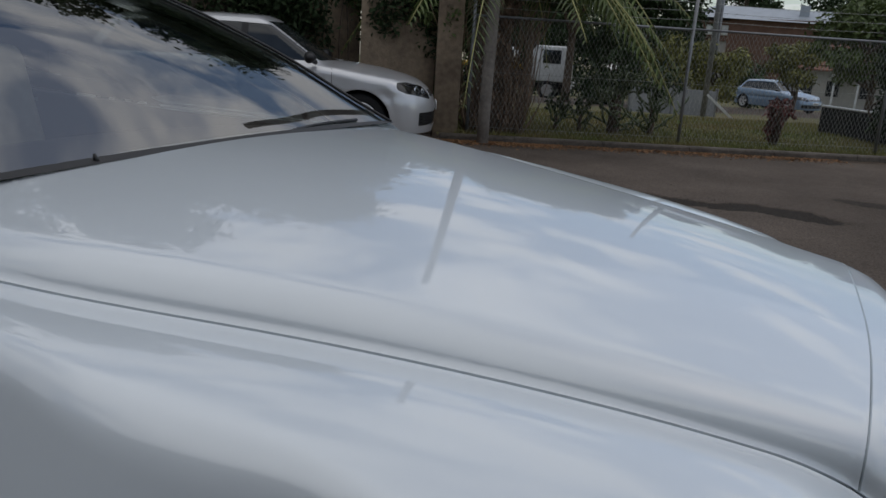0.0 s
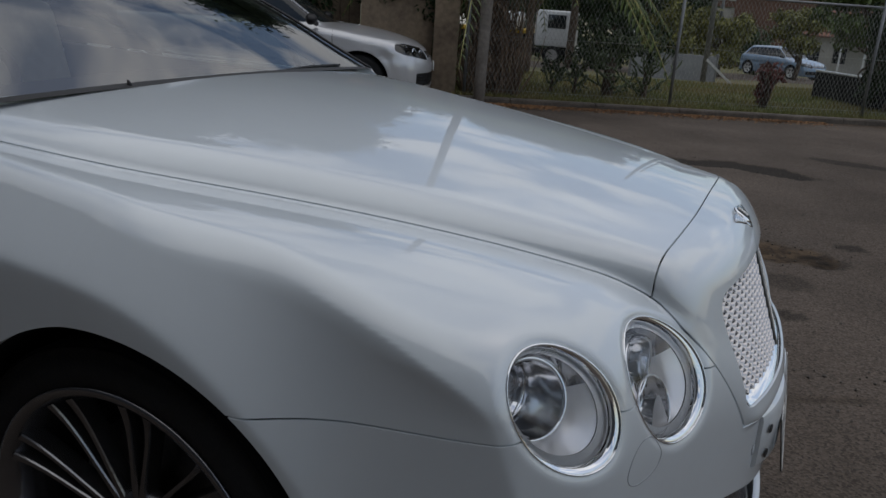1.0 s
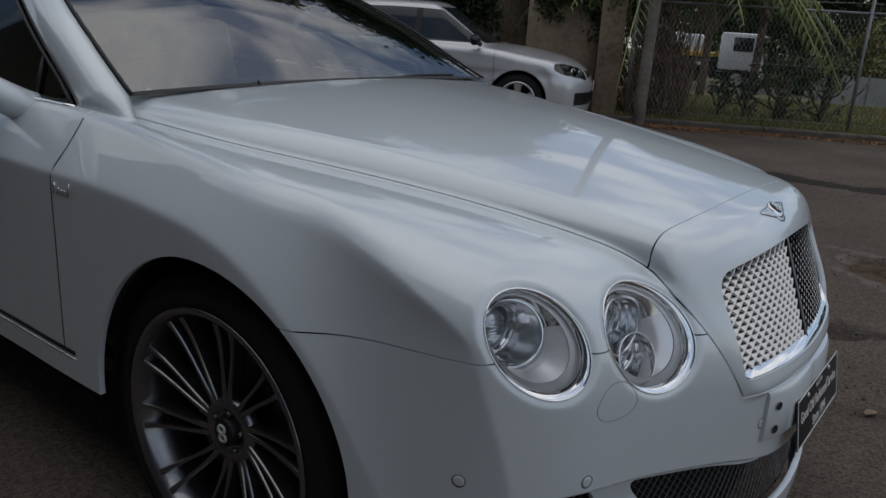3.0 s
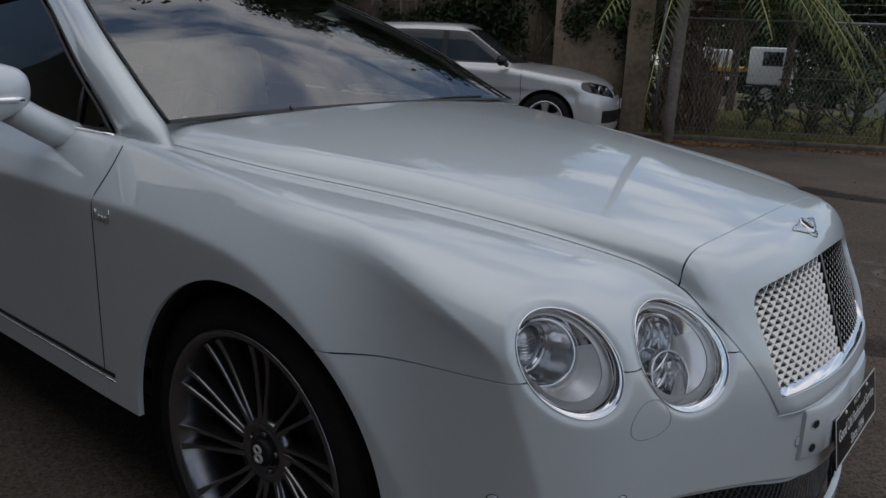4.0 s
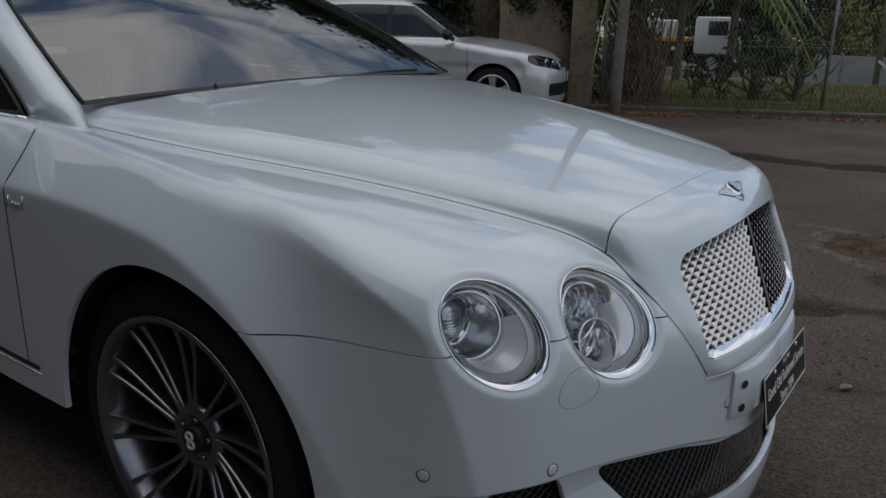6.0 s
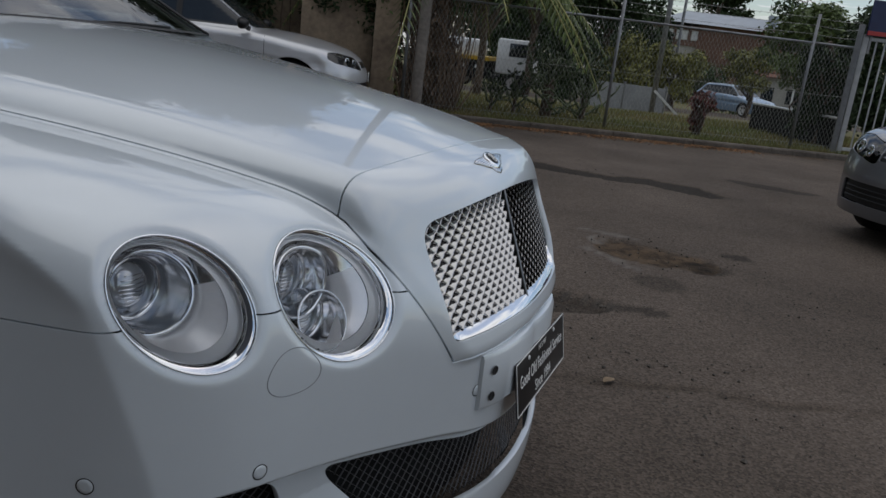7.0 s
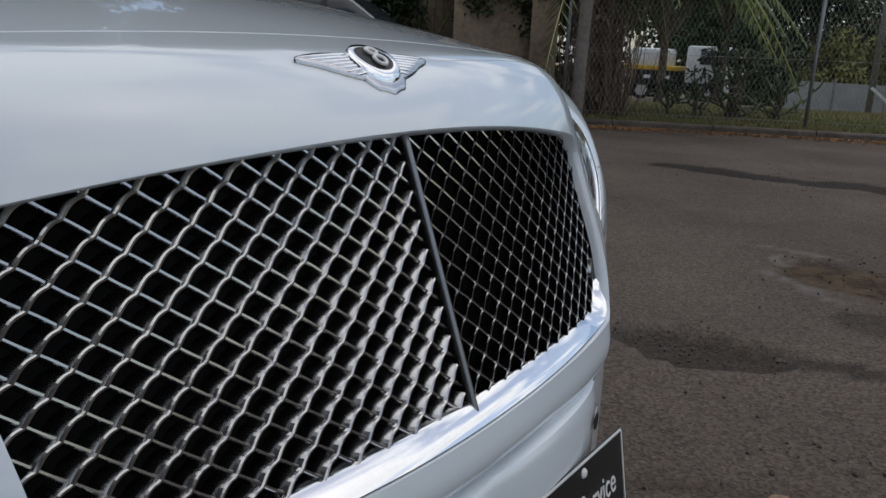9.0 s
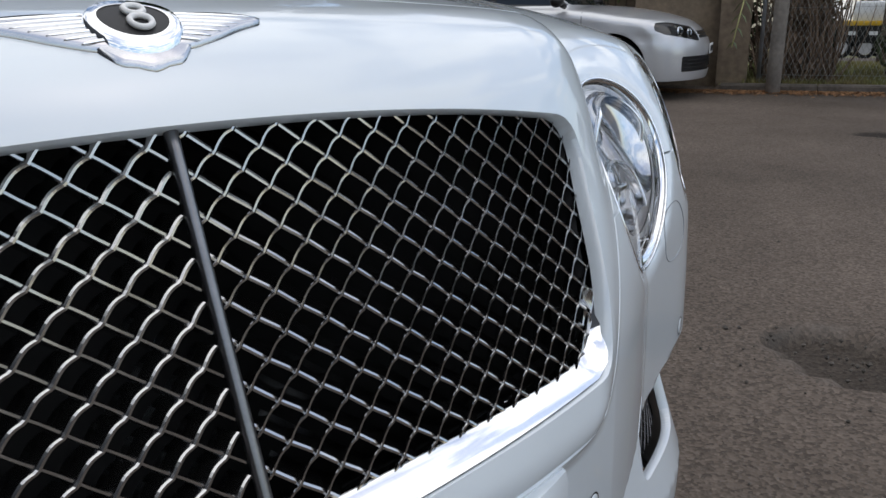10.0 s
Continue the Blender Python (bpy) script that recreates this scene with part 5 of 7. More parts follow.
def fbm(x, y, sc, seed=0.0, n=4):
    out, amp = np.zeros_like(x), 1.0
    for k in range(n):
        out += amp * np.array([noise.noise((a * sc, b * sc, seed + k * 7.3)) for a, b in zip(x.ravel(), y.ravel())]).reshape(x.shape)
        sc, amp = sc * 2.1, amp * 0.5
    return out


def blob(x, y, cx, cy, rx, ry, turn, rough, seed):
    """1 inside an uneven patch, 0 outside."""
    c, s = math.cos(turn), math.sin(turn)
    u, v = (x - cx) * c + (y - cy) * s, -(x - cx) * s + (y - cy) * c
    d = 1 - np.sqrt((u / rx) ** 2 + (v / ry) ** 2) + rough * fbm(x, y, 3.2, seed, 3)
    return np.clip(d / 0.11, 0, 1)


def ground_sheet():
    aa = np.concatenate([[-80, -40, -20, -12], np.arange(-8, -1.5, 0.4), np.arange(-1.5, 6.0, 0.045), np.arange(6.1, 12, 0.5), [16, 24, 40, 80]])
    bb = np.concatenate([[-80, -40, -24, -16], np.arange(-12, -9.2, 0.4), np.arange(-9.2, 0.0, 0.045), [0.0, 0.09, 0.0901], np.arange(0.4, 4, 0.6), np.arange(4, 64, 6.0), [70, 160]])
    A, B = np.meshgrid(aa, bb)
    X = K0.x + KD.x * A + KN.x * B
    Y = K0.y + KD.y * A + KN.y * B
    Z = np.where((A < -0.66) & (B < 2.5), 0.0, lawn_z(B))
    near = (A > -1.6) & (A < 6.1) & (B > -9.3) & (B < 0)
    xs, ys = X[near], Y[near]
    dark = np.zeros_like(X); rub = np.zeros_like(X)
    hole = blob(xs, ys, 0.58, 1.90, 0.29, 0.17, 0.15, 0.30, 3.1)
    patch = blob(xs, ys, 0.84, 3.16, 0.46, 0.22, -0.15, 0.40, 8.2)
    band = np.maximum(blob(xs, ys, -0.45, 5.88, 0.85, 0.20, 0.02, 0.4, 5.5), blob(xs, ys, 0.62, 5.98, 0.55, 0.22, -0.25, 0.4, 6.6))
    far = np.maximum(blob(xs, ys, 1.5, 7.06, 0.45, 0.16, -0.05, 0.4, 9.9), blob(xs, ys, 1.15, 3.08, 0.22, 0.14, -0.3, 0.5, 2.2))
    small = np.maximum(blob(xs, ys, 0.98, 2.02, 0.15, 0.06, 0.2, 0.5, 4.4), blob(xs, ys, 1.33, 3.54, 0.10, 0.08, 0.2, 0.4, 14.4))
    crackl = np.clip(1 - np.abs(ys - (1.02 + 0.40 * (xs - 0.9) + 0.16 * fbm(xs, ys, 1.3, 21.0, 3))) / 0.05, 0, 1) * (xs > 0.5)
    edge_of_hole = np.clip(4 * hole * (1 - hole), 0, 1) * (ys > 1.86)
    dark[near] = np.clip(0.85 * band + 0.62 * hole + 0.8 * edge_of_hole + 0.6 * far + 0.7 * small + 0.35 * crackl + 0.45 * np.clip(blob(xs, ys, 1.0, 2.56, 0.16, 0.15, 0.2, 0.5, 1.4), 0, 1), 0, 1)
    streaks = [blob(xs, ys, *q, 0.6, 31.0 + 3 * k) for k, q in enumerate(((0.54, 3.50, 0.20, 0.035, -0.1), (0.64, 2.93, 0.22, 0.03, -0.5), (0.50, 3.30, 0.06, 0.10, 0.2), (0.78, 2.80, 0.14, 0.03, -0.4)))]
    rim_of_hole = np.clip(blob(xs, ys, 0.58, 1.90, 0.31, 0.19, 0.15, 0.3, 3.1) - blob(xs, ys, 0.58, 1.90, 0.28, 0.16, 0.15, 0.3, 3.1), 0, 1)
    chalk = np.zeros_like(X)
    chalk[near] = np.clip(0.9 * np.maximum.reduce(streaks) * (0.55 + 0.9 * fbm(xs, ys, 14.0, 4.0, 2)) + 0.3 * rim_of_hole, 0, 1)
    foot = np.clip(1 - np.abs(B[near] + 0.06) / 0.22 + 0.5 * fbm(xs, ys, 2.5, 17.0, 3), 0, 1)
    rub[near] = np.clip(patch + 0.35 * crackl + 0.85 * foot, 0, 1)
    Z[near] += -0.045 * hole - 0.020 * patch * (0.6 + 0.8 * fbm(xs, ys, 6.0, 2.0, 3)) - 0.008 * band - 0.006 * crackl + 0.006 * fbm(xs, ys, 1.2, 11.0, 3)
    rows, cols = A.shape
    idx = np.arange(rows * cols).reshape(rows, cols)
    F = np.stack([idx[:-1, :-1], idx[:-1, 1:], idx[1:, 1:], idx[1:, :-1]], -1).reshape(-1, 4)
    me = bpy.data.meshes.new("ground")
    me.from_pydata(np.stack([X, Y, Z], -1).reshape(-1, 3).tolist(), [], F.tolist())
    me.polygons.foreach_set("use_smooth", [True] * len(me.polygons))
    for nm, arr in (("stain", dark), ("rubble", rub), ("chalk", chalk)):
        at = me.attributes.new(nm, "FLOAT", "POINT")
        at.data.foreach_set("value", arr.ravel().astype(np.float32))
    mid_b = 0.25 * (B[:-1, :-1] + B[1:, :-1] + B[:-1, 1:] + B[1:, 1:]).ravel()
    me.polygons.foreach_set("material_index", ((mid_b > 0.0895) & ~((mid_b < 2.5) & (0.25 * (A[:-1, :-1] + A[1:, :-1] + A[:-1, 1:] + A[1:, 1:]).ravel() < -0.66)) & ~((mid_b > 15) & (mid_b < 32))).astype(int).tolist())
    return me


def asphalt_material():
    m = bpy.data.materials.new("worn_asphalt")
    m.use_nodes = True
    n, l = m.node_tree.nodes, m.node_tree.links
    b = n["Principled BSDF"]
    b.inputs["Roughness"].default_value = 0.88
    b.inputs["Specular IOR Level"].default_value = 0.12
    tc = n.new("ShaderNodeTexCoord")

    def tex(scale, detail, rough=0.5):
        t = n.new("ShaderNodeTexNoise")
        t.inputs["Scale"].default_value, t.inputs["Detail"].default_value, t.inputs["Roughness"].default_value = scale, detail, rough
        l.new(tc.outputs["Object"], t.inputs["Vector"])
        return t

    def ramp(src, p0, c0, p1, c1):
        r = n.new("ShaderNodeValToRGB")
        r.color_ramp.elements[0].position, r.color_ramp.elements[1].position = p0, p1
        r.color_ramp.elements[0].color, r.color_ramp.elements[1].color = (*c0, 1), (*c1, 1)
        l.new(src, r.inputs[0])
        return r.outputs[0]

    def mix(f, a, c, kind="MIX"):
        x = n.new("ShaderNodeMix"); x.data_type, x.blend_type = "RGBA", kind
        if isinstance(f, float):
            x.inputs["Factor"].default_value = f
        else:
            l.new(f, x.inputs["Factor"])
        l.new(a, x.inputs["A"])
        if isinstance(c, tuple):
            x.inputs["B"].default_value = (*c, 1)
        else:
            l.new(c, x.inputs["B"])
        return x.outputs["Result"]
    big = ramp(tex(0.55, 6, 0.6).outputs["Fac"], 0.35, (0.070, 0.058, 0.048), 0.68, (0.124, 0.102, 0.085))
    vor = n.new("ShaderNodeTexVoronoi"); vor.inputs["Scale"].default_value = 120
    l.new(tc.outputs["Object"], vor.inputs["Vector"])
    stone = ramp(vor.outputs["Color"], 0.15, (0.55, 0.53, 0.52), 0.95, (1.75, 1.7, 1.65))
    col = mix(0.75, big, stone, "MULTIPLY")
    speck = ramp(tex(240, 2).outputs["Fac"], 0.62, (0, 0, 0), 0.72, (1, 1, 1))
    col = mix(speck, col, (0.13, 0.12, 0.11))
    wear = n.new("ShaderNodeAttribute"); wear.attribute_name = "rubble"
    rubc = ramp(tex(9, 6, 0.7).outputs["Fac"], 0.38, (0.034, 0.025, 0.018), 0.62, (0.115, 0.080, 0.050))
    col = mix(wear.outputs["Fac"], col, rubc)
    st = n.new("ShaderNodeAttribute"); st.attribute_name = "stain"
    darkc = mix(1.0, col, (0.21, 0.225, 0.225), "MULTIPLY")
    col = mix(st.outputs["Fac"], col, darkc)
    ck = n.new("ShaderNodeAttribute"); ck.attribute_name = "chalk"
    col = mix(ck.outputs["Fac"], col, (0.17, 0.155, 0.14))
    l.new(col, b.inputs["Base Color"])
    bp = n.new("ShaderNodeBump"); bp.inputs["Strength"].default_value, bp.inputs["Distance"].default_value = 0.4, 0.005
    bp2 = n.new("ShaderNodeBump"); bp2.inputs["Strength"].default_value, bp2.inputs["Distance"].default_value = 0.5, 0.02
    l.new(vor.outputs["Distance"], bp.inputs["Height"])
    l.new(tex(22, 6, 0.65).outputs["Fac"], bp2.inputs["Height"])
    l.new(bp2.outputs[0], bp.inputs["Normal"]); l.new(bp.outputs[0], b.inputs["Normal"])
    return m


M_ASPHALT = asphalt_material()
M_LAWN = mat("lawn_soil", (0.105, 0.12, 0.04), rough=0.95, scale=0.5, second=(0.15, 0.115, 0.05), bump=0.01, bump_scale=30, detail=8)
g_me = ground_sheet()
g_me.materials.append(M_ASPHALT)
g_me.materials.append(M_LAWN)
tagged(put("ground", g_me, None), "worn patched asphalt with potholes, lawn behind the kerb", "ground", kind="structure")

# kerb: stones laid end to end
def kerb_stone(a0, a1):
    bm = bmesh.new()
    prof = [(0.0, -0.05), (0.006, 0.060), (0.022, 0.078), (0.13, 0.082), (0.15, 0.06), (0.15, -0.05)]
    o = []
    for a in (a0 + 0.006, a1 - 0.006):
        o.append([bm.verts.new(kp(a, b, z)) for b, z in prof])
    for j in range(len(prof) - 1):
        bm.faces.new((o[0][j], o[0][j + 1], o[1][j + 1], o[1][j]))
    bm.faces.new(o[0][::-1]); bm.faces.new(o[1])
    bmesh.ops.recalc_face_normals(bm, faces=bm.faces)
    return bm


kerb = tagged(put("kerb", kerb_stone(-0.62, 0.4), M_KERB), "low worn concrete kerb at the edge of the asphalt", "kerb", kind="structure")
a = 0.4
while a < 14:
    put("kerb_stone", kerb_stone(a, a + 1.2), M_KERB, kerb)
    a += 1.2

# ---- fence, wall and pole along the kerb ----
def leaf_cloud(boxes, count, size, seed, droop=0.3):
    """Many small bent leaves scattered in ellipsoids (centre, radii); more of them near the skin."""
    rng = np.random.default_rng(seed)
    vol = np.array([b[1][0] * b[1][1] * b[1][2] for b in boxes]) ** 0.8
    pick = rng.choice(len(boxes), count, p=vol / vol.sum())
    C = np.array([b[0] for b in boxes])[pick]
    R = np.array([b[1] for b in boxes])[pick]
    d = rng.normal(size=(count, 3)); d /= np.linalg.norm(d, axis=1)[:, None]
    rad = rng.uniform(0.25, 1.0, count) ** 0.45 * (1 + 0.18 * rng.normal(size=count))
    P = C + d * R * rad[:, None]
    n = d * 0.6 + rng.normal(size=(count, 3)) * 0.6 + np.array([0, 0, 0.5])
    n /= np.linalg.norm(n, axis=1)[:, None]
    u = np.cross(n, rng.normal(size=(count, 3))); u /= np.linalg.norm(u, axis=1)[:, None]
    u[:, 2] -= droop; u /= np.linalg.norm(u, axis=1)[:, None]
    v = np.cross(n, u); v /= np.linalg.norm(v, axis=1)[:, None]
    s = size * rng.uniform(0.55, 1.4, count)[:, None]
    V = np.stack([P - u * s, P + v * s * 0.45 + n * s * 0.12, P + u * s, P - v * s * 0.45 + n * s * 0.12], 1).reshape(-1, 3)
    F = np.arange(count * 4).reshape(-1, 4)
    return V.tolist(), F.tolist()


def limb(P, r0, r1, n=8):
    P = np.asarray(P, float)
    return tube_data(P, np.linspace(r0, r1, len(P)), n)


def tree(name, label, base, height, spread, boxes, count, size, seed, leaf, trunk_r=0.12, category="tree"):
    root = thing(name, label, category, Matrix.Translation(base))
    rng = np.random.default_rng(seed)
    b = np.array(base)
    parts = [limb(curve3([(0, 0, -0.1), (0.1 * rng.normal(), 0.1 * rng.normal(), height * 0.4), (0.2 * rng.normal(), 0.2 * rng.normal(), height * 0.8)], 10), trunk_r, trunk_r * 0.45)]
    for bx in boxes:
        c = np.array(bx[0]) - b
        st = np.array([0, 0, height * rng.uniform(0.25, 0.6)])
        parts.append(limb(curve3([st, st * 0.4 + c * 0.6 + rng.normal(size=3) * 0.12, c], 8), trunk_r * 0.45, trunk_r * 0.1, 6))
    put("trunk", mesh_of("trunk", *join_data(*parts)), M_BARK, root)
    v, f = leaf_cloud([(tuple(np.array(c) - b), r) for c, r in boxes], count, size, seed)
    put("crown", mesh_of("crown", v, f, smooth=False), leaf, root)
    return root


FB = 0.36                                  # the fence stands this far behind the kerb's foot
fence = thing("wire_fence", "grey galvanised chain wire fence with barbed wire on top", "fence", Matrix.Translation(kp(0, FB, 0)))


def fl(a, z, b=FB):
    return tuple(kp(a, b, z) - kp(0, FB, 0))


for a in (-0.22, 2.76, 5.66):
    put("fence_post", mesh_of("fence_post", *tube_data([fl(a, -0.1), fl(a, 1.0), fl(a + 0.01, 2.02)], 0.023, 10)), M_GALV, fence)
for a0, a1 in ((-0.22, 2.76), (2.76, 5.66), (5.66, 6.35)):
    tube("top_rail", [fl(a0, 1.62), fl(a1, 1.615)], 0.016, M_GALV, fence, 8)
    for k, z in enumerate((0.16, 0.90)):
        tube("line_wire", [fl(a0, z), fl((a0 + a1) / 2, z - 0.006), fl(a1, z)], 0.0022, M_WIRE, fence, 4)
    for k, z in enumerate((1.74, 1.86, 1.97)):
        pts = [fl(a0 + (a1 - a0) * t, z - 0.02 * math.sin(math.pi * t)) for t in np.linspace(0, 1, 7)]
        v, f = tube_data(pts, 0.0024, 4)
        for t in np.arange(0.03, 1, 0.12 / (a1 - a0)):
            c = Vector(fl(a0 + (a1 - a0) * t, z - 0.02 * math.sin(math.pi * t)))
            v2, f2 = tube_data([c + Vector((0.012, 0, 0.018)), c - Vector((0.012, 0, 0.018))], 0.0018, 4)
            v, f = join_data((v, f), (v2, f2))
        put("barbed_wire", mesh_of("barbed_wire", v, f), M_WIRE, fence)


def chain_mesh(a0, a1, z0, z1, pitch=0.058):
    """Diamonds of bent wire: each wire zigzags upwards between its neighbours."""
    verts, faces = [], []
    r = 0.0022
    H = z1 - z0
    n = int((a1 - a0) / pitch)
    m = int(H / pitch)
    for i in range(n + 1):
        pts = []
        for j in range(m + 1):
            a = a0 + pitch * (i + (0.5 if j % 2 else -0.02)) * (a1 - a0) / (n * pitch)
            pts.append(fl(min(a, a1), z0 + H * j / m, FB + (0.004 if j % 2 else -0.004)))
        v, f = tube_data(pts, r, 3, caps=False)
        o = len(verts)
        verts += [tuple(p) for p in v]
        faces += [tuple(k + o for k in q) for q in f]
        pts = []
        for j in range(m + 1):
            a = a0 + pitch * (i + (-0.5 if j % 2 else 0.02)) * (a1 - a0) / (n * pitch)
            pts.append(fl(max(a0, min(a, a1)), z0 + H * j / m, FB + (-0.004 if j % 2 else 0.004)))
        v, f = tube_data(pts, r, 3, caps=False)
        o = len(verts)
        verts += [tuple(p) for p in v]
        faces += [tuple(k + o for k in q) for q in f]
    return verts, faces


for a0, a1 in ((-0.22, 2.76), (2.76, 5.66), (5.66, 6.35)):
    put("chain_wire", mesh_of("chain_wire", *chain_mesh(a0, a1, 0.08, 1.61)), M_WIRE, fence)

pole_p = kp(-0.06, -0.17, 0)
v, f = limb([(0, 0, -0.3), (0.004, 0, 0.5), (0.03, 0.01, 2.0), (0.07, 0.03, 4.0), (0.12, 0.05, 6.8)], 0.080, 0.066, 20)
pole = put("utility_pole", mesh_of("utility_pole", v, f), M_TIMBER)
pole.matrix_world = Matrix.Translation(pole_p)
tagged(pole, "weathered grey timber pole standing at the kerb", "pole")

wall = thing("garden_wall", "stained tan concrete wall under overhanging creeper", "wall", Matrix.Translation(kp(-0.36, 0.42, 0)), kind="structure")
KROT = Matrix.Rotation(math.atan2(KD.y, KD.x), 4, "Z")


def along(a, b, z):
    return KROT @ Vector((a, b, z))


put("wall_panel", box_bm(0.34, 0.16, 2.2, Matrix.Translation(along(-0.16, 0.0, 1.05)) @ KROT, 0.012), M_CONCRETE, wall)
put("wall_panel", box_bm(1.02, 0.12, 2.1, Matrix.Translation(along(-0.845, 0.30, 1.0)) @ KROT, 0.008), M_CONCRETE, wall)
for i in range(3):
    put("wall_panel", box_bm(2.38, 0.12, 2.1, Matrix.Translation(along(-2.58 - 2.4 * i, 0.92, 1.0)) @ KROT, 0.008), M_CONCRETE, wall)
# dark timber palings further along, seen above the parked hatchback
palings = thing("paling_fence", "old dark timber palings behind the parked hatchback", "fence", Matrix.Translation(kp(-1.6, 1.10, 0)))
rng = np.random.default_rng(4)
PALE = box_bm(0.11, 0.022, 1.75, Matrix.Translation((0, 0, 0.90)), 0.003, 1)
pale_me = bpy.data.meshes.new("paling")
PALE.to_mesh(pale_me); PALE.free()
M_PALING = mat("old_paling", (0.085, 0.065, 0.05), rough=0.95, scale=5, vary=0.4, random_vary=0.4, bump=0.006, bump_scale=50)
pale_me.materials.append(M_PALING)
for i in range(52):
    ob = put("paling", pale_me, None, palings)
    ob.matrix_local = Matrix.Translation(along(-0.9 - i * 0.118, 0.0, rng.uniform(-0.04, 0.03))) @ KROT @ pose(0, 0, 0, 0, rng.normal() * 0.6, 0)

# creeper hanging over wall and palings
boxes = []
rng = np.random.default_rng(12)
for i in range(46):
    a = -0.95 - rng.uniform(0, 7.5)
    boxes.append((tuple(kp(a, 1.02 + rng.uniform(-0.12, 0.7), rng.uniform(1.50, 2.9))), (rng.uniform(0.3, 0.55), rng.uniform(0.2, 0.36), rng.uniform(0.25, 0.5))))
for i in range(26):
    a = -0.8 - rng.uniform(0, 6)
    boxes.append((tuple(kp(a, 0.98 if a < -1.5 else 0.68, rng.uniform(1.25, 1.65))), (0.24, 0.10, 0.34)))
for i in range(11):
    boxes.append((tuple(kp(-0.55 - 0.1 * i + rng.normal() * 0.05, 0.66 - 0.03 * (i % 3), rng.uniform(1.45, 2.15))), (0.17, 0.09, rng.uniform(0.22, 0.36))))
creeper = thing("creeper", "dense dark green creeper hanging over the wall", "climbing plant", Matrix.Translation(kp(-3, 0.6, 0)))
b0 = np.array(kp(-3, 0.6, 0))
v, f = leaf_cloud([(tuple(np.array(c) - b0), r) for c, r in boxes], 34000, 0.045, 5)
put("foliage", mesh_of("foliage", v, f, smooth=False), M_LEAF, creeper)
parts = []
for i in range(26):
    a = -0.7 - rng.uniform(0, 6.5)
    parts.append(limb(curve3([np.array(kp(a, 1.3, 0.02)) - b0, np.array(kp(a + rng.normal() * 0.2, 1.06, 1.0)) - b0, np.array(kp(a + rng.normal() * 0.3, 1.2, 2.0)) - b0], 8), 0.016, 0.006, 5))
put("stem_tangle", mesh_of("stems", *join_data(*parts)), M_BARK, creeper)
sprig = [(tuple(np.array(kp(-0.55 - 0.25 * i, 0.40 + 0.13 * i, 1.55 + 0.14 * (i % 3))) - b0), (0.18, 0.10, 0.26)) for i in range(6)]
v, f = leaf_cloud(sprig, 1500, 0.035, 15)
put("young_foliage", mesh_of("young_leaves", v, f, smooth=False), M_LEAF_LIGHT, creeper)

# tall trees behind the wall, which the bonnet mirrors
rng = np.random.default_rng(31)
for i, (a, b, h) in enumerate(((-2.3, 2.6, 6.2), (-3.6, 2.6, 6.8), (-5.4, 2.4, 8.0), (-8.2, 1.8, 9.0), (-12.0, 1.0, 9.5), (-16.0, 0.0, 9.5))):
    base = tuple(kp(a, b, 0.0))
    bx = [(tuple(np.array(base) + np.array([rng.normal() * 0.9, rng.normal() * 0.6, h * rng.uniform(0.38, 0.93)])), (rng.uniform(0.7, 1.2), rng.uniform(0.6, 1.0), rng.uniform(0.5, 0.9))) for _ in range(20)]
    tree("tree", "dark evergreen tree behind the wall", base, h, 1.5, bx, 17000, 0.10, 40 + i, M_LEAF, 0.14)

# dry vines on the wire beside the pole
vines = thing("dry_vines", "brown dead vines tangled in the wire fence", "dead vines", Matrix.Translation(kp(0.3, FB + 0.25, 0)))
b0 = np.array(kp(0.3, FB + 0.25, 0))
rng = np.random.default_rng(8)
parts = []
for i in range(210):
    a = -0.26 + rng.beta(1.1, 1.3) * 0.88
    b = FB + rng.uniform(0.04, 0.5)
    top = rng.uniform(0.7, 2.3)
    lean = rng.normal() * 0.12
    parts.append(limb(curve3([np.array(kp(a, b, 0.04)) - b0, np.array(kp(a + lean + rng.normal() * 0.07, b, top * 0.5)) - b0, np.array(kp(a + lean * 2, b + rng.normal() * 0.05, top)) - b0], 6), rng.uniform(0.004, 0.014), 0.003, 4))
put("stem_tangle", mesh_of("stem_tangle", *join_data(*parts)), M_DRY, vines)
v, f = leaf_cloud([(tuple(np.array(kp(a, FB + 0.3, z)) - b0), (0.28, 0.2, 0.35)) for a, z in ((-0.1, 0.4), (0.1, 0.9), (0.2, 0.4), (0.3, 0.9), (0.1, 1.4), (0.3, 0.3), (0.2, 1.7), (0.2, 1.9))], 2600, 0.045, 77, 1.2)
put("dead_foliage", mesh_of("dead_leaves", v, f, smooth=False), M_DRY, vines)

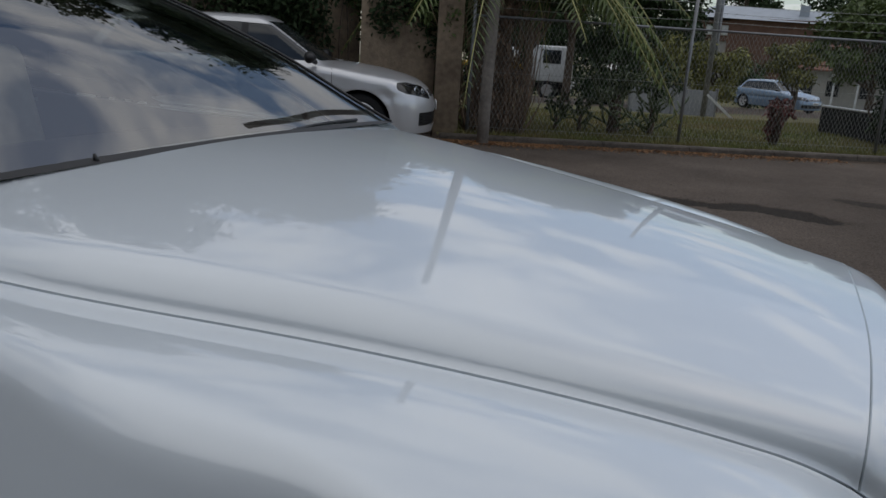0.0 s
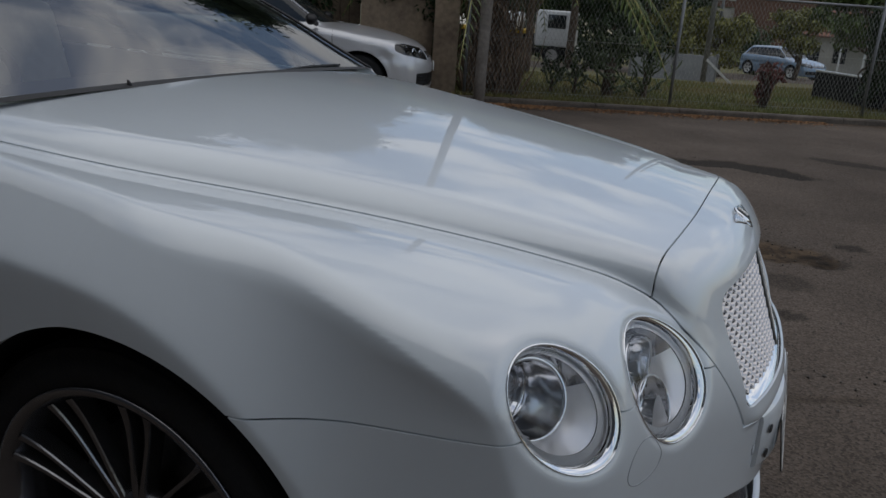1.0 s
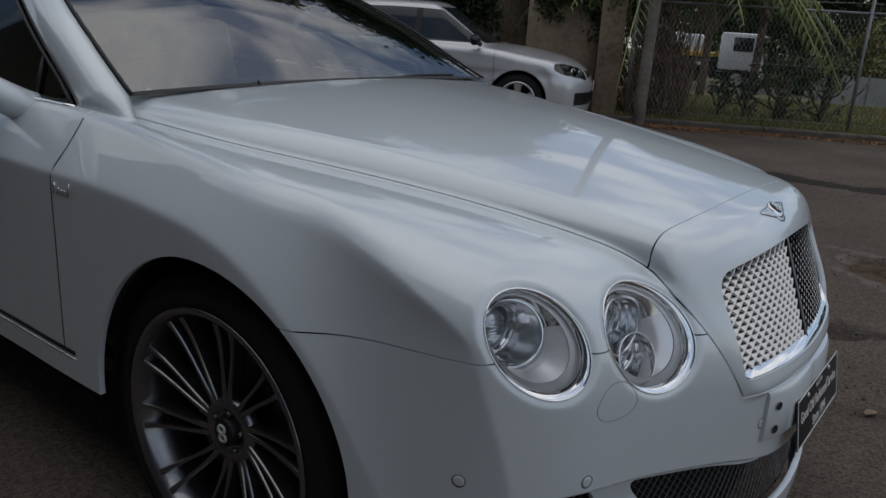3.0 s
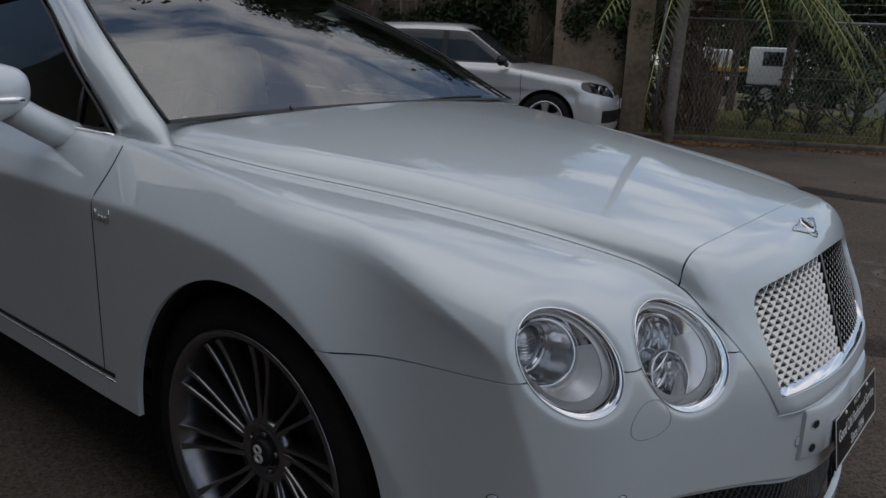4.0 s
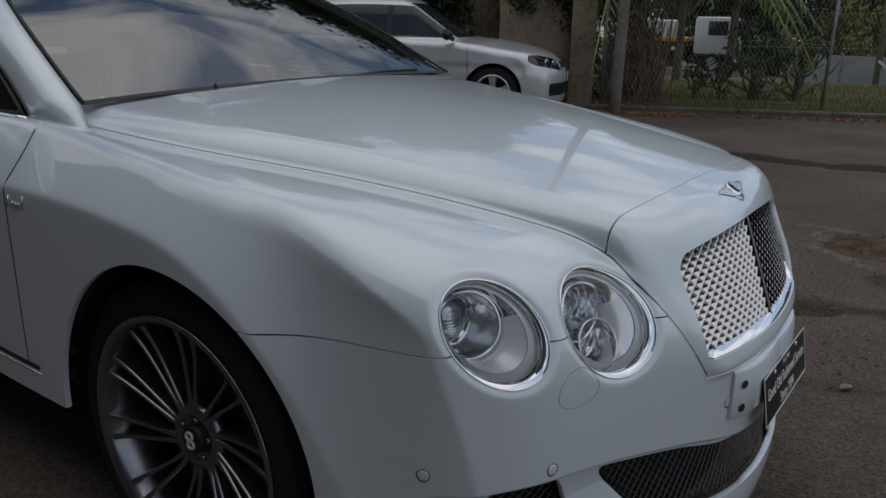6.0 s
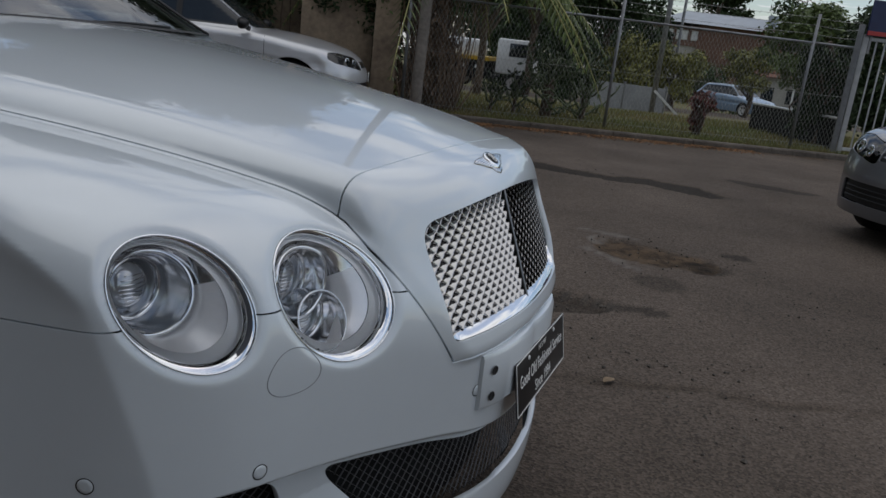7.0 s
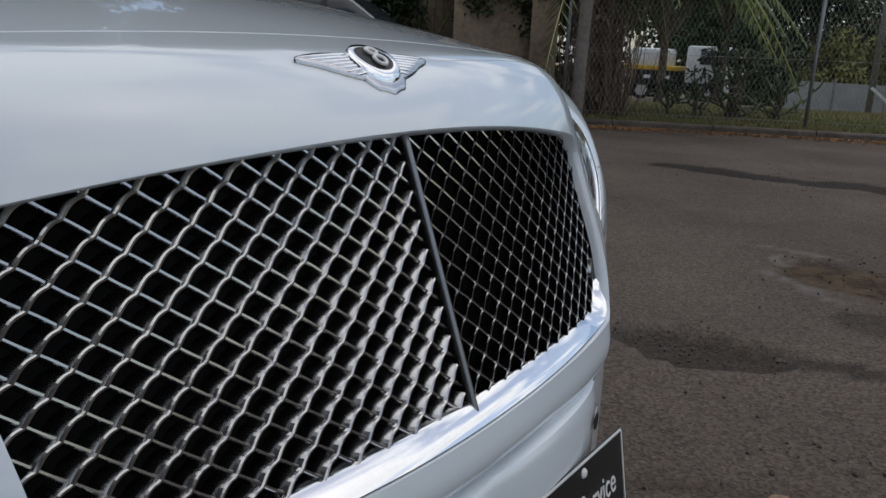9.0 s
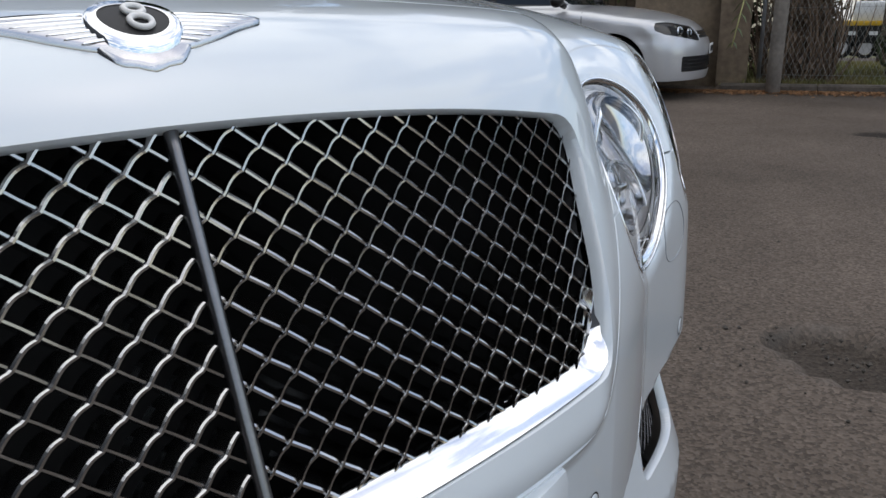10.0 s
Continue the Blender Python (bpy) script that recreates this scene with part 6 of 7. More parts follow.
# palm
M_FRONDRIB = mat("palm_rib", (0.32, 0.31, 0.12), rough=0.6, scale=5, vary=0.25)
palm_base = kp(0.22, 1.05, 0.05)
palm = thing("palm", "palm with long arching fronds behind the fence", "palm", Matrix.Translation(palm_base))
put("trunk", mesh_of("trunk", *limb([(0, 0, -0.1), (0.03, 0, 0.6), (0.05, 0.02, 1.2), (0.05, 0.03, 2.25)], 0.11, 0.10, 14)), M_BARK, palm)
rng = np.random.default_rng(19)
for i in range(24):
    az = math.radians(i * 137.5)
    if i < 11:
        az = math.radians(-48 + 9 * i + rng.normal() * 6)        # thick on the lawn side
    L = rng.uniform(2.2, 2.9)
    el = rng.uniform(0.15, 0.6) if i < 11 else rng.uniform(0.25, 1.0)
    d = np.array([math.cos(az), math.sin(az), 0])
    t = np.linspace(0, 1, 16)
    drop = rng.uniform(0.9, 1.7)
    P = np.array([0.05, 0.03, 2.2]) + np.outer(t * L * math.cos(el * 0.7), d) + np.outer(L * (math.sin(el) * t - drop * t ** 2.2 * 0.62), [0, 0, 1])
    verts, faces = limb(P, 0.017, 0.006, 5)
    T = np.gradient(P, axis=0); T /= np.linalg.norm(T, axis=1)[:, None]
    lv, lf = [], []
    for k in np.linspace(0.14, 0.99, 32):
        c = np.array([np.interp(k, t, P[:, j]) for j in range(3)])
        tg = np.array([np.interp(k, t, T[:, j]) for j in range(3)])
        sd = np.cross(tg, [0, 0, 1.0]); sd /= np.linalg.norm(sd) + 1e-9
        ln = 0.42 * math.sin(math.pi * min(1, 0.2 + 0.8 * k)) + 0.08
        for sgn in (-1, 1):
            dd = sd * sgn * 0.75 + tg * 0.45 + np.array([0, 0, -0.55 - 0.25 * rng.random()]); dd /= np.linalg.norm(dd)
            w = np.cross(dd, [0, 0, 1.0]); w /= np.linalg.norm(w) + 1e-9
            o = len(lv)
            e = c + dd * ln * rng.uniform(0.8, 1.1)
            mid_ = c + dd * ln * 0.5 + np.array([0, 0, 0.02])
            lv += [tuple(c - w * 0.006), tuple(c + w * 0.006), tuple(mid_ + w * 0.017), tuple(e), tuple(mid_ - w * 0.017)]
            lf.append((o, o + 1, o + 2, o + 3, o + 4))
    fr_ = put("frond", mesh_of("frond", lv, lf, smooth=False), M_FROND, palm)
    put("rib", mesh_of("rib", verts, faces), M_FRONDRIB, fr_)

# candelabra-like succulents and low shrubs on the lawn
def succulent(base, h, n, seed, label, r=0.07):
    root = thing("succulent_shrub", label, "shrub", Matrix.Translation(base))
    rng = np.random.default_rng(seed)
    parts = [limb(curve3([(0, 0, -0.05), (0.02, 0.01, h * 0.25), (0.0, 0.02, h * 0.45)], 8), r, r * 0.75, 10)]
    stems = []
    def grow(p, d, length, rad, depth):
        """A stubby forking stem."""
        e = p + d * length
        mid_ = 0.5 * (p + e) + rng.normal(size=3) * 0.12 * length
        stems.append(limb(curve3([p, mid_, e], 6), rad, rad * 0.72, 6))
        if depth == 0:
            return
        for _ in range(rng.integers(2, 4)):
            nd = d * 0.7 + rng.normal(size=3) * 0.55 + np.array([0, 0, 0.28]); nd /= np.linalg.norm(nd)
            grow(e, nd, length * rng.uniform(0.55, 0.95), rad * 0.74, depth - 1)
    for i in range(n):
        az = rng.uniform(0, 6.28); tilt = rng.uniform(0.3, 1.25)
        d = np.array([math.cos(az) * math.sin(tilt), math.sin(az) * math.sin(tilt), math.cos(tilt)])
        grow(np.array([0.0, 0.01, h * rng.uniform(0.06, 0.45)]), d, h * rng.uniform(0.18, 0.30), 0.024, 2)
    put("trunk", mesh_of("trunk", *join_data(*parts)), M_BARK, root)
    put("branch_mass", mesh_of("branches", *join_data(*stems)), M_SUCCULENT, root)
    v, f = leaf_cloud([((0, 0, h * 0.75), (h * 0.34, h * 0.34, h * 0.26))], int(60 + 420 * max(0, h - 0.75)), 0.05, seed + 1, -0.4)
    put("foliage", mesh_of("leaves", v, f, smooth=False), M_LEAF, root)


succulent((-1.93, 10.35, 0.04), 1.35, 15, 1, "green branching succulent with a stout dark trunk", 0.10)
succulent((-1.45, 10.75, 0.04), 1.15, 11, 2, "leafy green succulent bush on the lawn", 0.05)
succulent((-2.42, 10.25, 0.04), 0.70, 7, 3, "low bare-stemmed shrub on the lawn", 0.03)
succulent((-2.75, 10.1, 0.04), 0.60, 6, 4, "low bare-stemmed shrub on the lawn", 0.03)

# bronze-leaved plant at the fence
cord = thing("bronze_plant", "dark red-leaved plant at the fence", "shrub", Matrix.Translation((0.32, 11.10, 0.04)))
rng = np.random.default_rng(5)
stems = [limb([(rng.normal() * 0.04, rng.normal() * 0.04, -0.03), (rng.normal() * 0.06, rng.normal() * 0.06, 0.32), (rng.normal() * 0.14, rng.normal() * 0.1, 0.6)], 0.022, 0.010, 6) for _ in range(9)]
put("stem_tangle", mesh_of("stems", *join_data(*stems)), M_BARK, cord)
v, f = leaf_cloud([((0, 0, 0.55), (0.19, 0.16, 0.16)), ((-0.05, 0, 0.3), (0.10, 0.10, 0.18))], 240, 0.075, 6, 0.5)
put("foliage", mesh_of("leaves", v, f, smooth=False), M_REDLEAF, cord)

# grass blades on the lawn, and leaf litter at the kerb
def scatter_blades(n, a0, a1, b0, b1, seed, h):
    rng = np.random.default_rng(seed)
    a, b = rng.uniform(a0, a1, n), b0 + (b1 - b0) * rng.uniform(0, 1, n) ** 1.5
    x = K0.x + KD.x * a + KN.x * b; y = K0.y + KD.y * a + KN.y * b
    z = lawn_z(b)
    az = rng.uniform(0, 6.28, n); hh = h * rng.uniform(0.5, 1.5, n)
    dx, dy = np.cos(az) * 0.007, np.sin(az) * 0.007
    lx, ly = rng.normal(size=n) * 0.025, rng.normal(size=n) * 0.025
    V = np.stack([np.stack([x - dx, y - dy, z], 1), np.stack([x + dx, y + dy, z], 1), np.stack([x + lx, y + ly, z + hh], 1)], 1).reshape(-1, 3)
    return V.tolist(), np.arange(3 * n).reshape(-1, 3).tolist()


v, f = scatter_blades(60000, -0.4, 9.5, 0.16, 9.0, 3, 0.055)
tagged(put("grass", mesh_of("grass", v, f, smooth=False), M_GRASS), "short patchy lawn grass behind the kerb", "grass", kind="stuff")
rng = np.random.default_rng(9)
n = 11000
a = -3.6 + rng.uniform(0, 1, n) * 8.5
b = -np.abs(rng.normal(size=n)) * 0.19 - 0.01
thin = rng.uniform(size=n) < np.where(a < 1.0, 1.0, 0.35)
a, b = a[thin], b[thin]
P = np.stack([K0.x + KD.x * a + KN.x * b, K0.y + KD.y * a + KN.y * b, np.full(len(a), 0.012)], 1)
v, f = [], []
for p in P:
    az = rng.uniform(0, 6.28); L = rng.uniform(0.010, 0.028)
    u = np.array([math.cos(az), math.sin(az), rng.normal() * 0.2]); w = np.array([-math.sin(az), math.cos(az), rng.normal() * 0.2])
    o = len(v)
    v += [tuple(p - u * L), tuple(p + w * L * 0.45 + (0, 0, 0.006)), tuple(p + u * L), tuple(p - w * L * 0.45 + (0, 0, 0.004))]
    f.append((o, o + 1, o + 2, o + 3))
tagged(put("leaf_litter", mesh_of("leaf_litter", v, f, smooth=False), M_LITTER), "dry brown leaves gathered along the kerb", "leaf litter", kind="stuff")

# the building at the back of the car park, behind the camera
M_BRICKWALL = mat("dark_brick_wall", (0.065, 0.068, 0.075), rough=0.9, scale=3, vary=0.3, bump=0.01, bump_scale=30)
back = tagged(put("wall_south", box_bm(26, 0.3, 7.4, Matrix.Translation((-7.0, -5.2, 3.65)), 0.02), M_BRICKWALL), "plain dark painted brick wall closing the car park", "wall", kind="structure")

# loose gravel round the potholes, and one dry leaf lying on the asphalt
M_GRAVEL = mat("loose_gravel", (0.10, 0.088, 0.075), rough=0.9, random_vary=0.6)
rng = np.random.default_rng(23)
GRAVEL_SPOTS = ((0.60, 1.86, 0.24, 90), (0.86, 3.1, 0.5, 70), (1.02, 1.95, 0.2, 40), (1.2, 1.3, 0.5, 70), (-0.25, 5.85, 0.7, 80), (1.5, 2.5, 0.7, 110), (1.9, 1.0, 0.7, 60))
v, f = [], []
for cx, cy, sp, cnt in GRAVEL_SPOTS:
    for _ in range(cnt):
        x, y = cx + rng.normal() * sp * 0.6, cy + rng.normal() * sp * 0.6
        if y < 0.9 and x < 1.15:
            continue
        s = rng.uniform(0.003, 0.009) * (1.5 if rng.random() < 0.06 else 1)
        z = -0.012 if math.hypot(x - 0.6, y - 1.86) < 0.22 else 0.002
        o = len(v)
        az = rng.uniform(0, 6.28)
        for k in range(4):
            q = az + k * 1.571
            v.append((x + s * math.cos(q) * rng.uniform(0.7, 1.2), y + s * math.sin(q) * rng.uniform(0.7, 1.2), z + s * rng.uniform(0.0, 0.3)))
        v += [(x, y, z + s * rng.uniform(0.6, 1.0)), (x, y, z - s)]
        for k in range(4):
            f += [(o + k, o + (k + 1) % 4, o + 4), (o + (k + 1) % 4, o + k, o + 5)]
tagged(put("gravel", mesh_of("gravel", v, f, smooth=False), M_GRAVEL), "loose dark gravel round the potholes", "gravel", kind="stuff")
bm = bmesh.new()
lv = []
for k in range(9):
    t = k / 8
    w = 0.016 * math.sin(math.pi * min(1, 0.08 + 0.92 * t)) ** 0.8
    lv.append([bm.verts.new((0.07 * (t - 0.5), sy * w, 0.003 + 0.004 * abs(sy) * (1 - t) + 0.003 * math.sin(4 * t))) for sy in (-1, 0, 1)])
for k in range(8):
    for j in range(2):
        bm.faces.new((lv[k][j], lv[k + 1][j], lv[k + 1][j + 1], lv[k][j + 1]))
leaf = put("dry_leaf", bm, mat("dry_tan_leaf", (0.19, 0.135, 0.08), rough=0.8, scale=60, vary=0.25))
leaf.matrix_world = Matrix.Translation((1.03, 1.12, 0.006)) @ pose(0, 0, 0, 0, 0, 70)
tagged(leaf, "single curled tan leaf lying on the asphalt", "leaf")

# ---- other parked cars ----
def car_fn(p):
    """Body of an ordinary car: lower shell with bonnet and tail, and a cabin above it. Front axle at x = 0."""
    def f(x, y, z):
        s = np.abs(y)
        w = p["half"] - 0.10 * softplus(z - p["belt"] + 0.10, 0.05) - 0.10 * softplus(0.32 - z, 0.06) - 0.02 * np.clip((0.55 - z) / 0.3, 0, 1)
        w = w - 0.016 * np.exp(-((z - 0.62) / 0.05) ** 2) * 0.6
        top = z - (spl(p["tx"], p["tz"], x) - 0.13 * s * s * np.clip((x + 1.2) / 1.2, 0, 1))
        nose = x - (p["nose"] - 0.30 * s ** 2 - 0.26 * s ** 4 - p["rake"] * np.maximum(z - 0.45, 0) ** 2 * 2.2 - 0.25 * softplus(0.28 - z, 0.05))
        tail = -x - (p["tail"] - 0.16 * s * s - 0.15 * np.maximum(z - 0.7, 0))
        low = smax(smax(smax(s - w, top, 0.10), nose, 0.12), tail, 0.12)
        low = smax(low, 0.17 - z, 0.04)
        arch = 0.012 * np.exp(-((np.sqrt(x * x + (z - 0.32) ** 2) - 0.36) / 0.05) ** 2)
        low = low - arch
        side = (s - (p["cab"] - 0.40 * (z - p["belt"]) - 0.10 * np.maximum(z - 1.25, 0))) * 0.93
        ws = (x - (p["ws0"] - p["wsl"] * (z - p["belt"]) - 0.22 * s * s)) * 0.55
        rs = (-x - (p["rs0"] - p["rsl"] * (z - p["belt"]) - 0.15 * s * s)) * 0.6
        rf = z - (p["roof"] - 0.09 * s * s - 0.035 * (x - p["apex"]) ** 2)
        cab = smax(smax(smax(side, rf, 0.10), ws, 0.07), rs, 0.10)
        cab = smax(cab, p["belt"] - 0.25 - z, 0.05)
        return smin(low, cab, 0.03)
    return f


HATCH = dict(half=0.885, belt=0.93, tx=[-3.4, -2.4, -1.0, -0.45, 0.0, 0.4, 0.7, 0.9], tz=[0.96, 0.99, 0.96, 0.975, 0.945, 0.88, 0.79, 0.70], nose=0.905, rake=0.55, tail=3.26,
             cab=0.79, ws0=-0.30, wsl=1.55, rs0=3.15, rsl=0.75, roof=1.445, apex=-1.55, wheel=0.318, base=2.575)
SEDAN = dict(half=0.885, belt=0.93, tx=[-3.6, -2.6, -1.0, -0.45, 0.0, 0.4, 0.7, 0.9], tz=[0.98, 1.0, 0.95, 0.97, 0.94, 0.87, 0.78, 0.68], nose=0.86, rake=0.5, tail=3.72,
             cab=0.78, ws0=-0.35, wsl=1.6, rs0=2.75, rsl=1.3, roof=1.44, apex=-1.5, wheel=0.315, base=2.72)


def simple_wheel_meshes(R):
    d = {}
    w = 0.10
    r = R * 0.70
    d["tyre"] = mesh_of("tyre", *lathe_data([(r - 0.01, -w), (r + 0.03, -w), (R - 0.02, -w + 0.008), (R, -w + 0.03), (R, w - 0.03), (R - 0.02, w - 0.008), (r + 0.03, w), (r, w - 0.004)], 40))
    d["rim"] = mesh_of("rim", *lathe_data([(r - 0.002, w - 0.01), (r + 0.004, w - 0.002), (r - 0.014, w - 0.006), (r - 0.03, w - 0.05), (r - 0.03, -0.05)], 40))
    v, f = [], []
    for k in range(12):
        t = k / 11
        rad = 0.03 + (r - 0.045) * t
        hw = 0.030 + 0.030 * t ** 1.6
        for a, b in ((-1, -0.03), (-0.85, 0), (0.85, 0), (1, -0.03)):
            v.append((rad, hw * a, w - 0.022 + 0.012 * t + b))
    for i in range(11):
        for j in range(3):
            f.append((i * 4 + j, (i + 1) * 4 + j, (i + 1) * 4 + j + 1, i * 4 + j + 1))
    d["spoke"] = mesh_of("spoke", v, f, smooth=False)
    d["back"] = mesh_of("back", *lathe_data([(0.0, 0.0), (r - 0.03, 0.0)], 32))
    d["cap"] = mesh_of("cap", *lathe_data([(0.0, w - 0.012), (0.03, w - 0.014), (0.034, w - 0.03)], 20))
    return d


def parked_car(name, label, P, paint, m, detail=1.0, rim_mat=None, category="car"):
    fn = car_fn(P)
    root = thing(name, label, category, m)
    n = lambda k: max(12, int(k * detail))
    V, T = body_grid(fn, n(141), (n(24), n(60), n(40), n(70)), (-P["tail"] + 0.7, 0.1, 0.62))
    V, T = clip_tris(V, T, lambda x, s, z, y: z - 0.20)
    belt, base = P["belt"], P["base"]
    R = P["wheel"]
    arch = [lambda x, s, z, y: np.sqrt(x * x + (z - R) ** 2) - R - 0.045, lambda x, s, z, y: np.sqrt((x + base) ** 2 + (z - R) ** 2) - R - 0.045]
    ws_x = lambda z: P["ws0"] - P["wsl"] * (z - belt)
    rs_x = lambda z: P["rs0"] - P["rsl"] * (z - belt)
    side_z = lambda x, s, z: s - (P["cab"] - 0.40 * (z - belt)) + 0.045          # positive on the cabin's flank
    def g_side(x, s, z, y):
        zt = P["roof"] - 0.105 - 0.04 * (x - P["apex"]) ** 2
        front = (ws_x(z) - 0.11) - x
        back = x + (rs_x(z) - 0.22)
        return np.minimum(np.minimum(z - belt - 0.035, zt - z), np.minimum(np.minimum(front * 0.55, back * 0.6), side_z(x, s, z)))
    def g_ws(x, s, z, y):
        return np.minimum(np.minimum(z - belt - 0.04, P["roof"] - 0.075 - z), np.minimum(P["cab"] - 0.40 * (z - belt) - 0.07 - s, x - P["apex"]))
    def g_rs(x, s, z, y):
        return np.minimum(np.minimum(z - belt - 0.06, P["roof"] - 0.09 - z), np.minimum(P["cab"] - 0.40 * (z - belt) - 0.09 - s, P["apex"] - 0.6 - x))
    def g_lamp(x, s, z, y):
        zc = 0.665 + 0.16 * np.clip(s - 0.45, 0, 0.5) + 0.05 * np.clip(0.75 - x, 0, 0.4)
        half = 0.072 * np.clip(1.0 - (0.42 - s) / 0.2, 0.5, 1) * np.clip((x - 0.28) / 0.25, 0, 1)
        return np.minimum(np.minimum(half - np.abs(z - zc), s - 0.40), x - 0.42)
    def g_grille(x, s, z, y):
        return np.minimum(np.minimum(0.035 - np.abs(z - 0.655), 0.385 - s), x - 0.5)
    def g_intake(x, s, z, y):
        return np.minimum(np.minimum(0.075 - np.abs(z - 0.365), 0.70 - s), x - 0.5)
    neg = lambda g, d=0.003: (lambda x, s, z, y: -g(x, s, z, y) - d)

    def make(nm, fns, mt, lab="", lip=0.012, off=0.0):
        v, t = V, T
        for g in fns:
            v, t = clip_tris(v, t, g)
            if not len(t):
                return None
        return put(nm, panel_mesh(nm, v, t, lip, off, fn), mt, root, lab)
    make("body", arch + [neg(g) for g in (g_side, g_ws, g_rs, g_lamp, g_grille, g_intake)], paint)
    bp = -1.28
    for side in (-1, 1):
        on = lambda x, s, z, y, k=side: k * y
        make("front_window", [on, g_side, lambda x, s, z, y: x - bp], M_GLASS_DARK, "", 0.0, -0.006)
        make("rear_window", [on, g_side, lambda x, s, z, y: bp - 0.07 - x], M_GLASS_DARK, "", 0.0, -0.006)
        make("window_pillar", [on, g_side, lambda x, s, z, y: bp - x, lambda x, s, z, y: x - bp + 0.07], M_BLACK, "", 0.0, -0.002)
        hl = make("headlamp", [on, g_lamp], M_CARLAMP, "clear headlamp with a dark inner bezel", 0.0, -0.004)
        for k, (lx, ly, lz, lr) in enumerate(((0.74, 0.50, 0.672, 0.045), (0.66, 0.63, 0.69, 0.052))):
            q = frame_m((lx - 0.01, side * ly, lz), (0.86, side * 0.45, 0.2), (0, 1, 0))
            vv, ff = lathe_data([(0.0, -0.005), (lr * 0.5, 0.0), (lr * 0.8, 0.006), (lr, 0.0)], 20)
            pts = np.array([tuple(q @ Vector(c)) for c in vv])
            put("lamp_bowl", mesh_of("lamp_bowl", pts, ff), M_REFLECTOR, hl if hl else root)
        # door joints
        for xs in ((-0.30, -0.33), (-1.33, -1.36)):
            zz = np.linspace(0.30, belt + 0.01, 14)
            pts = []
            for z in zz:
                lo, hi = 0.3, 1.1
                for _ in range(24):
                    mid = 0.5 * (lo + hi)
                    if fn(np.array(xs[0]), np.array(mid), np.array(z)) < 0:
                        lo = mid
                    else:
                        hi = mid
                pts.append((xs[0] + (xs[1] - xs[0]) * (z - 0.3), side * (lo + 0.0005), z))
            put("door_joint", mesh_of("door_joint", *tube_data(pts, 0.0035, 5)), M_BLACK, root)
        # mirror
        sh = [[(-0.56 + 0.085 * math.sin(a) * math.cos(b) * (1 if math.cos(b) > 0 else 0.6), side * (0.985 - 0.105 * math.cos(a)), belt + 0.075 + 0.065 * math.sin(a) * math.sin(b)) for b in np.linspace(0, 2 * math.pi, 21)] for a in np.linspace(0, math.pi, 11)]
        mr = put("door_mirror", mesh_of("door_mirror", *out_facing(*sheet(sh), (-0.56, side * 0.985, belt + 0.075))), M_BLACK, root)
        put("mirror_foot", mesh_of("mirror_foot", *tube_data([(-0.50, side * 0.84, belt + 0.02), (-0.53, side * 0.93, belt + 0.045)], 0.028, 8)), M_BLACK, mr)
    make("windscreen", [g_ws], M_GLASS_DARK, "", 0.0, -0.006)
    make("rear_screen", [g_rs], M_GLASS_DARK, "", 0.0, -0.006)
    gr = make("grille", [g_grille], M_BLACK, "", 0.0, -0.012)
    make("lower_intake", [g_intake], M_BLACK, "black slatted lower intake", 0.0, -0.02)
    # slats across the intakes
    for z in (0.33, 0.365, 0.40, 0.645, 0.668):
        pts = []
        for s in np.linspace(-0.66 if z < 0.5 else -0.37, 0.66 if z < 0.5 else 0.37, 25):
            lo, hi = 0.0, 1.2
            for _ in range(24):
                mid = 0.5 * (lo + hi)
                if fn(np.array(mid), np.array(s), np.array(z)) < 0:
                    lo = mid
                else:
                    hi = mid
            pts.append((lo - 0.008, s, z))
        tube("grille_slat", pts, 0.006, M_BLACK if z < 0.5 else M_CHROME, root, 5)
    fx = P["nose"] - 0.005
    pl = put("number_plate", box_bm(0.008, 0.37, 0.105, Matrix.Translation((fx + 0.012, 0, 0.50)), 0.002), M_WHITE, root, "pale number plate with dark bars")
    for k in range(5):
        put("plate_bar", box_bm(0.003, 0.036, 0.06, Matrix.Translation((fx + 0.0175, -0.12 + 0.06 * k, 0.50))), M_BLACK, pl)
    M = simple_wheel_meshes(R)
    for x in (0.0, -base):
        for side in (-1, 1):
            wmat = Matrix.Translation((x, side * (P["half"] - 0.115), R)) @ pose(0, 0, 0, 90 if side < 0 else -90, 0, 0)
            wh = put("wheel", M["rim"], rim_mat or M_RIM, root)
            wh.matrix_local = wmat
            put("tyre", M["tyre"], M_RUBBER, wh)
            # disc and liners again carry the wheel well's shade in their colour
            put("wheel_backing", M["back"], M_VOID, wh)
            put("wheel_cap", M["cap"], rim_mat or M_RIM, wh)
            for k in range(5):
                ob = put("spoke", M["spoke"], rim_mat or M_RIM, wh)
                ob.matrix_local = pose(0, 0, 0, 0, 0, 72 * k + 18)
            vv, ff = lathe_data([(R + 0.05, -0.14), (R + 0.05, 0.09)], 40)
            fr_ = Matrix.Translation((x, side * (P["half"] - 0.115), R)) @ pose(0, 0, 0, 90 if side < 0 else -90, 0, 0)
            vs = [tuple(fr_ @ Vector(c)) for c in vv]
            put("arch_liner", mesh_of("arch_liner", vs, [g for g in ff if min(vs[i][2] for i in g) > 0.2]), M_VOID, root)
            vv, ff = lathe_data([(R + 0.05, -0.14), (0.0, -0.14)], 40)
            vs = [tuple(fr_ @ Vector(c)) for c in vv]
            put("arch_inner", mesh_of("arch_inner", vs, [g for g in ff if min(vs[i][2] for i in g) > 0.2]), M_VOID, root)
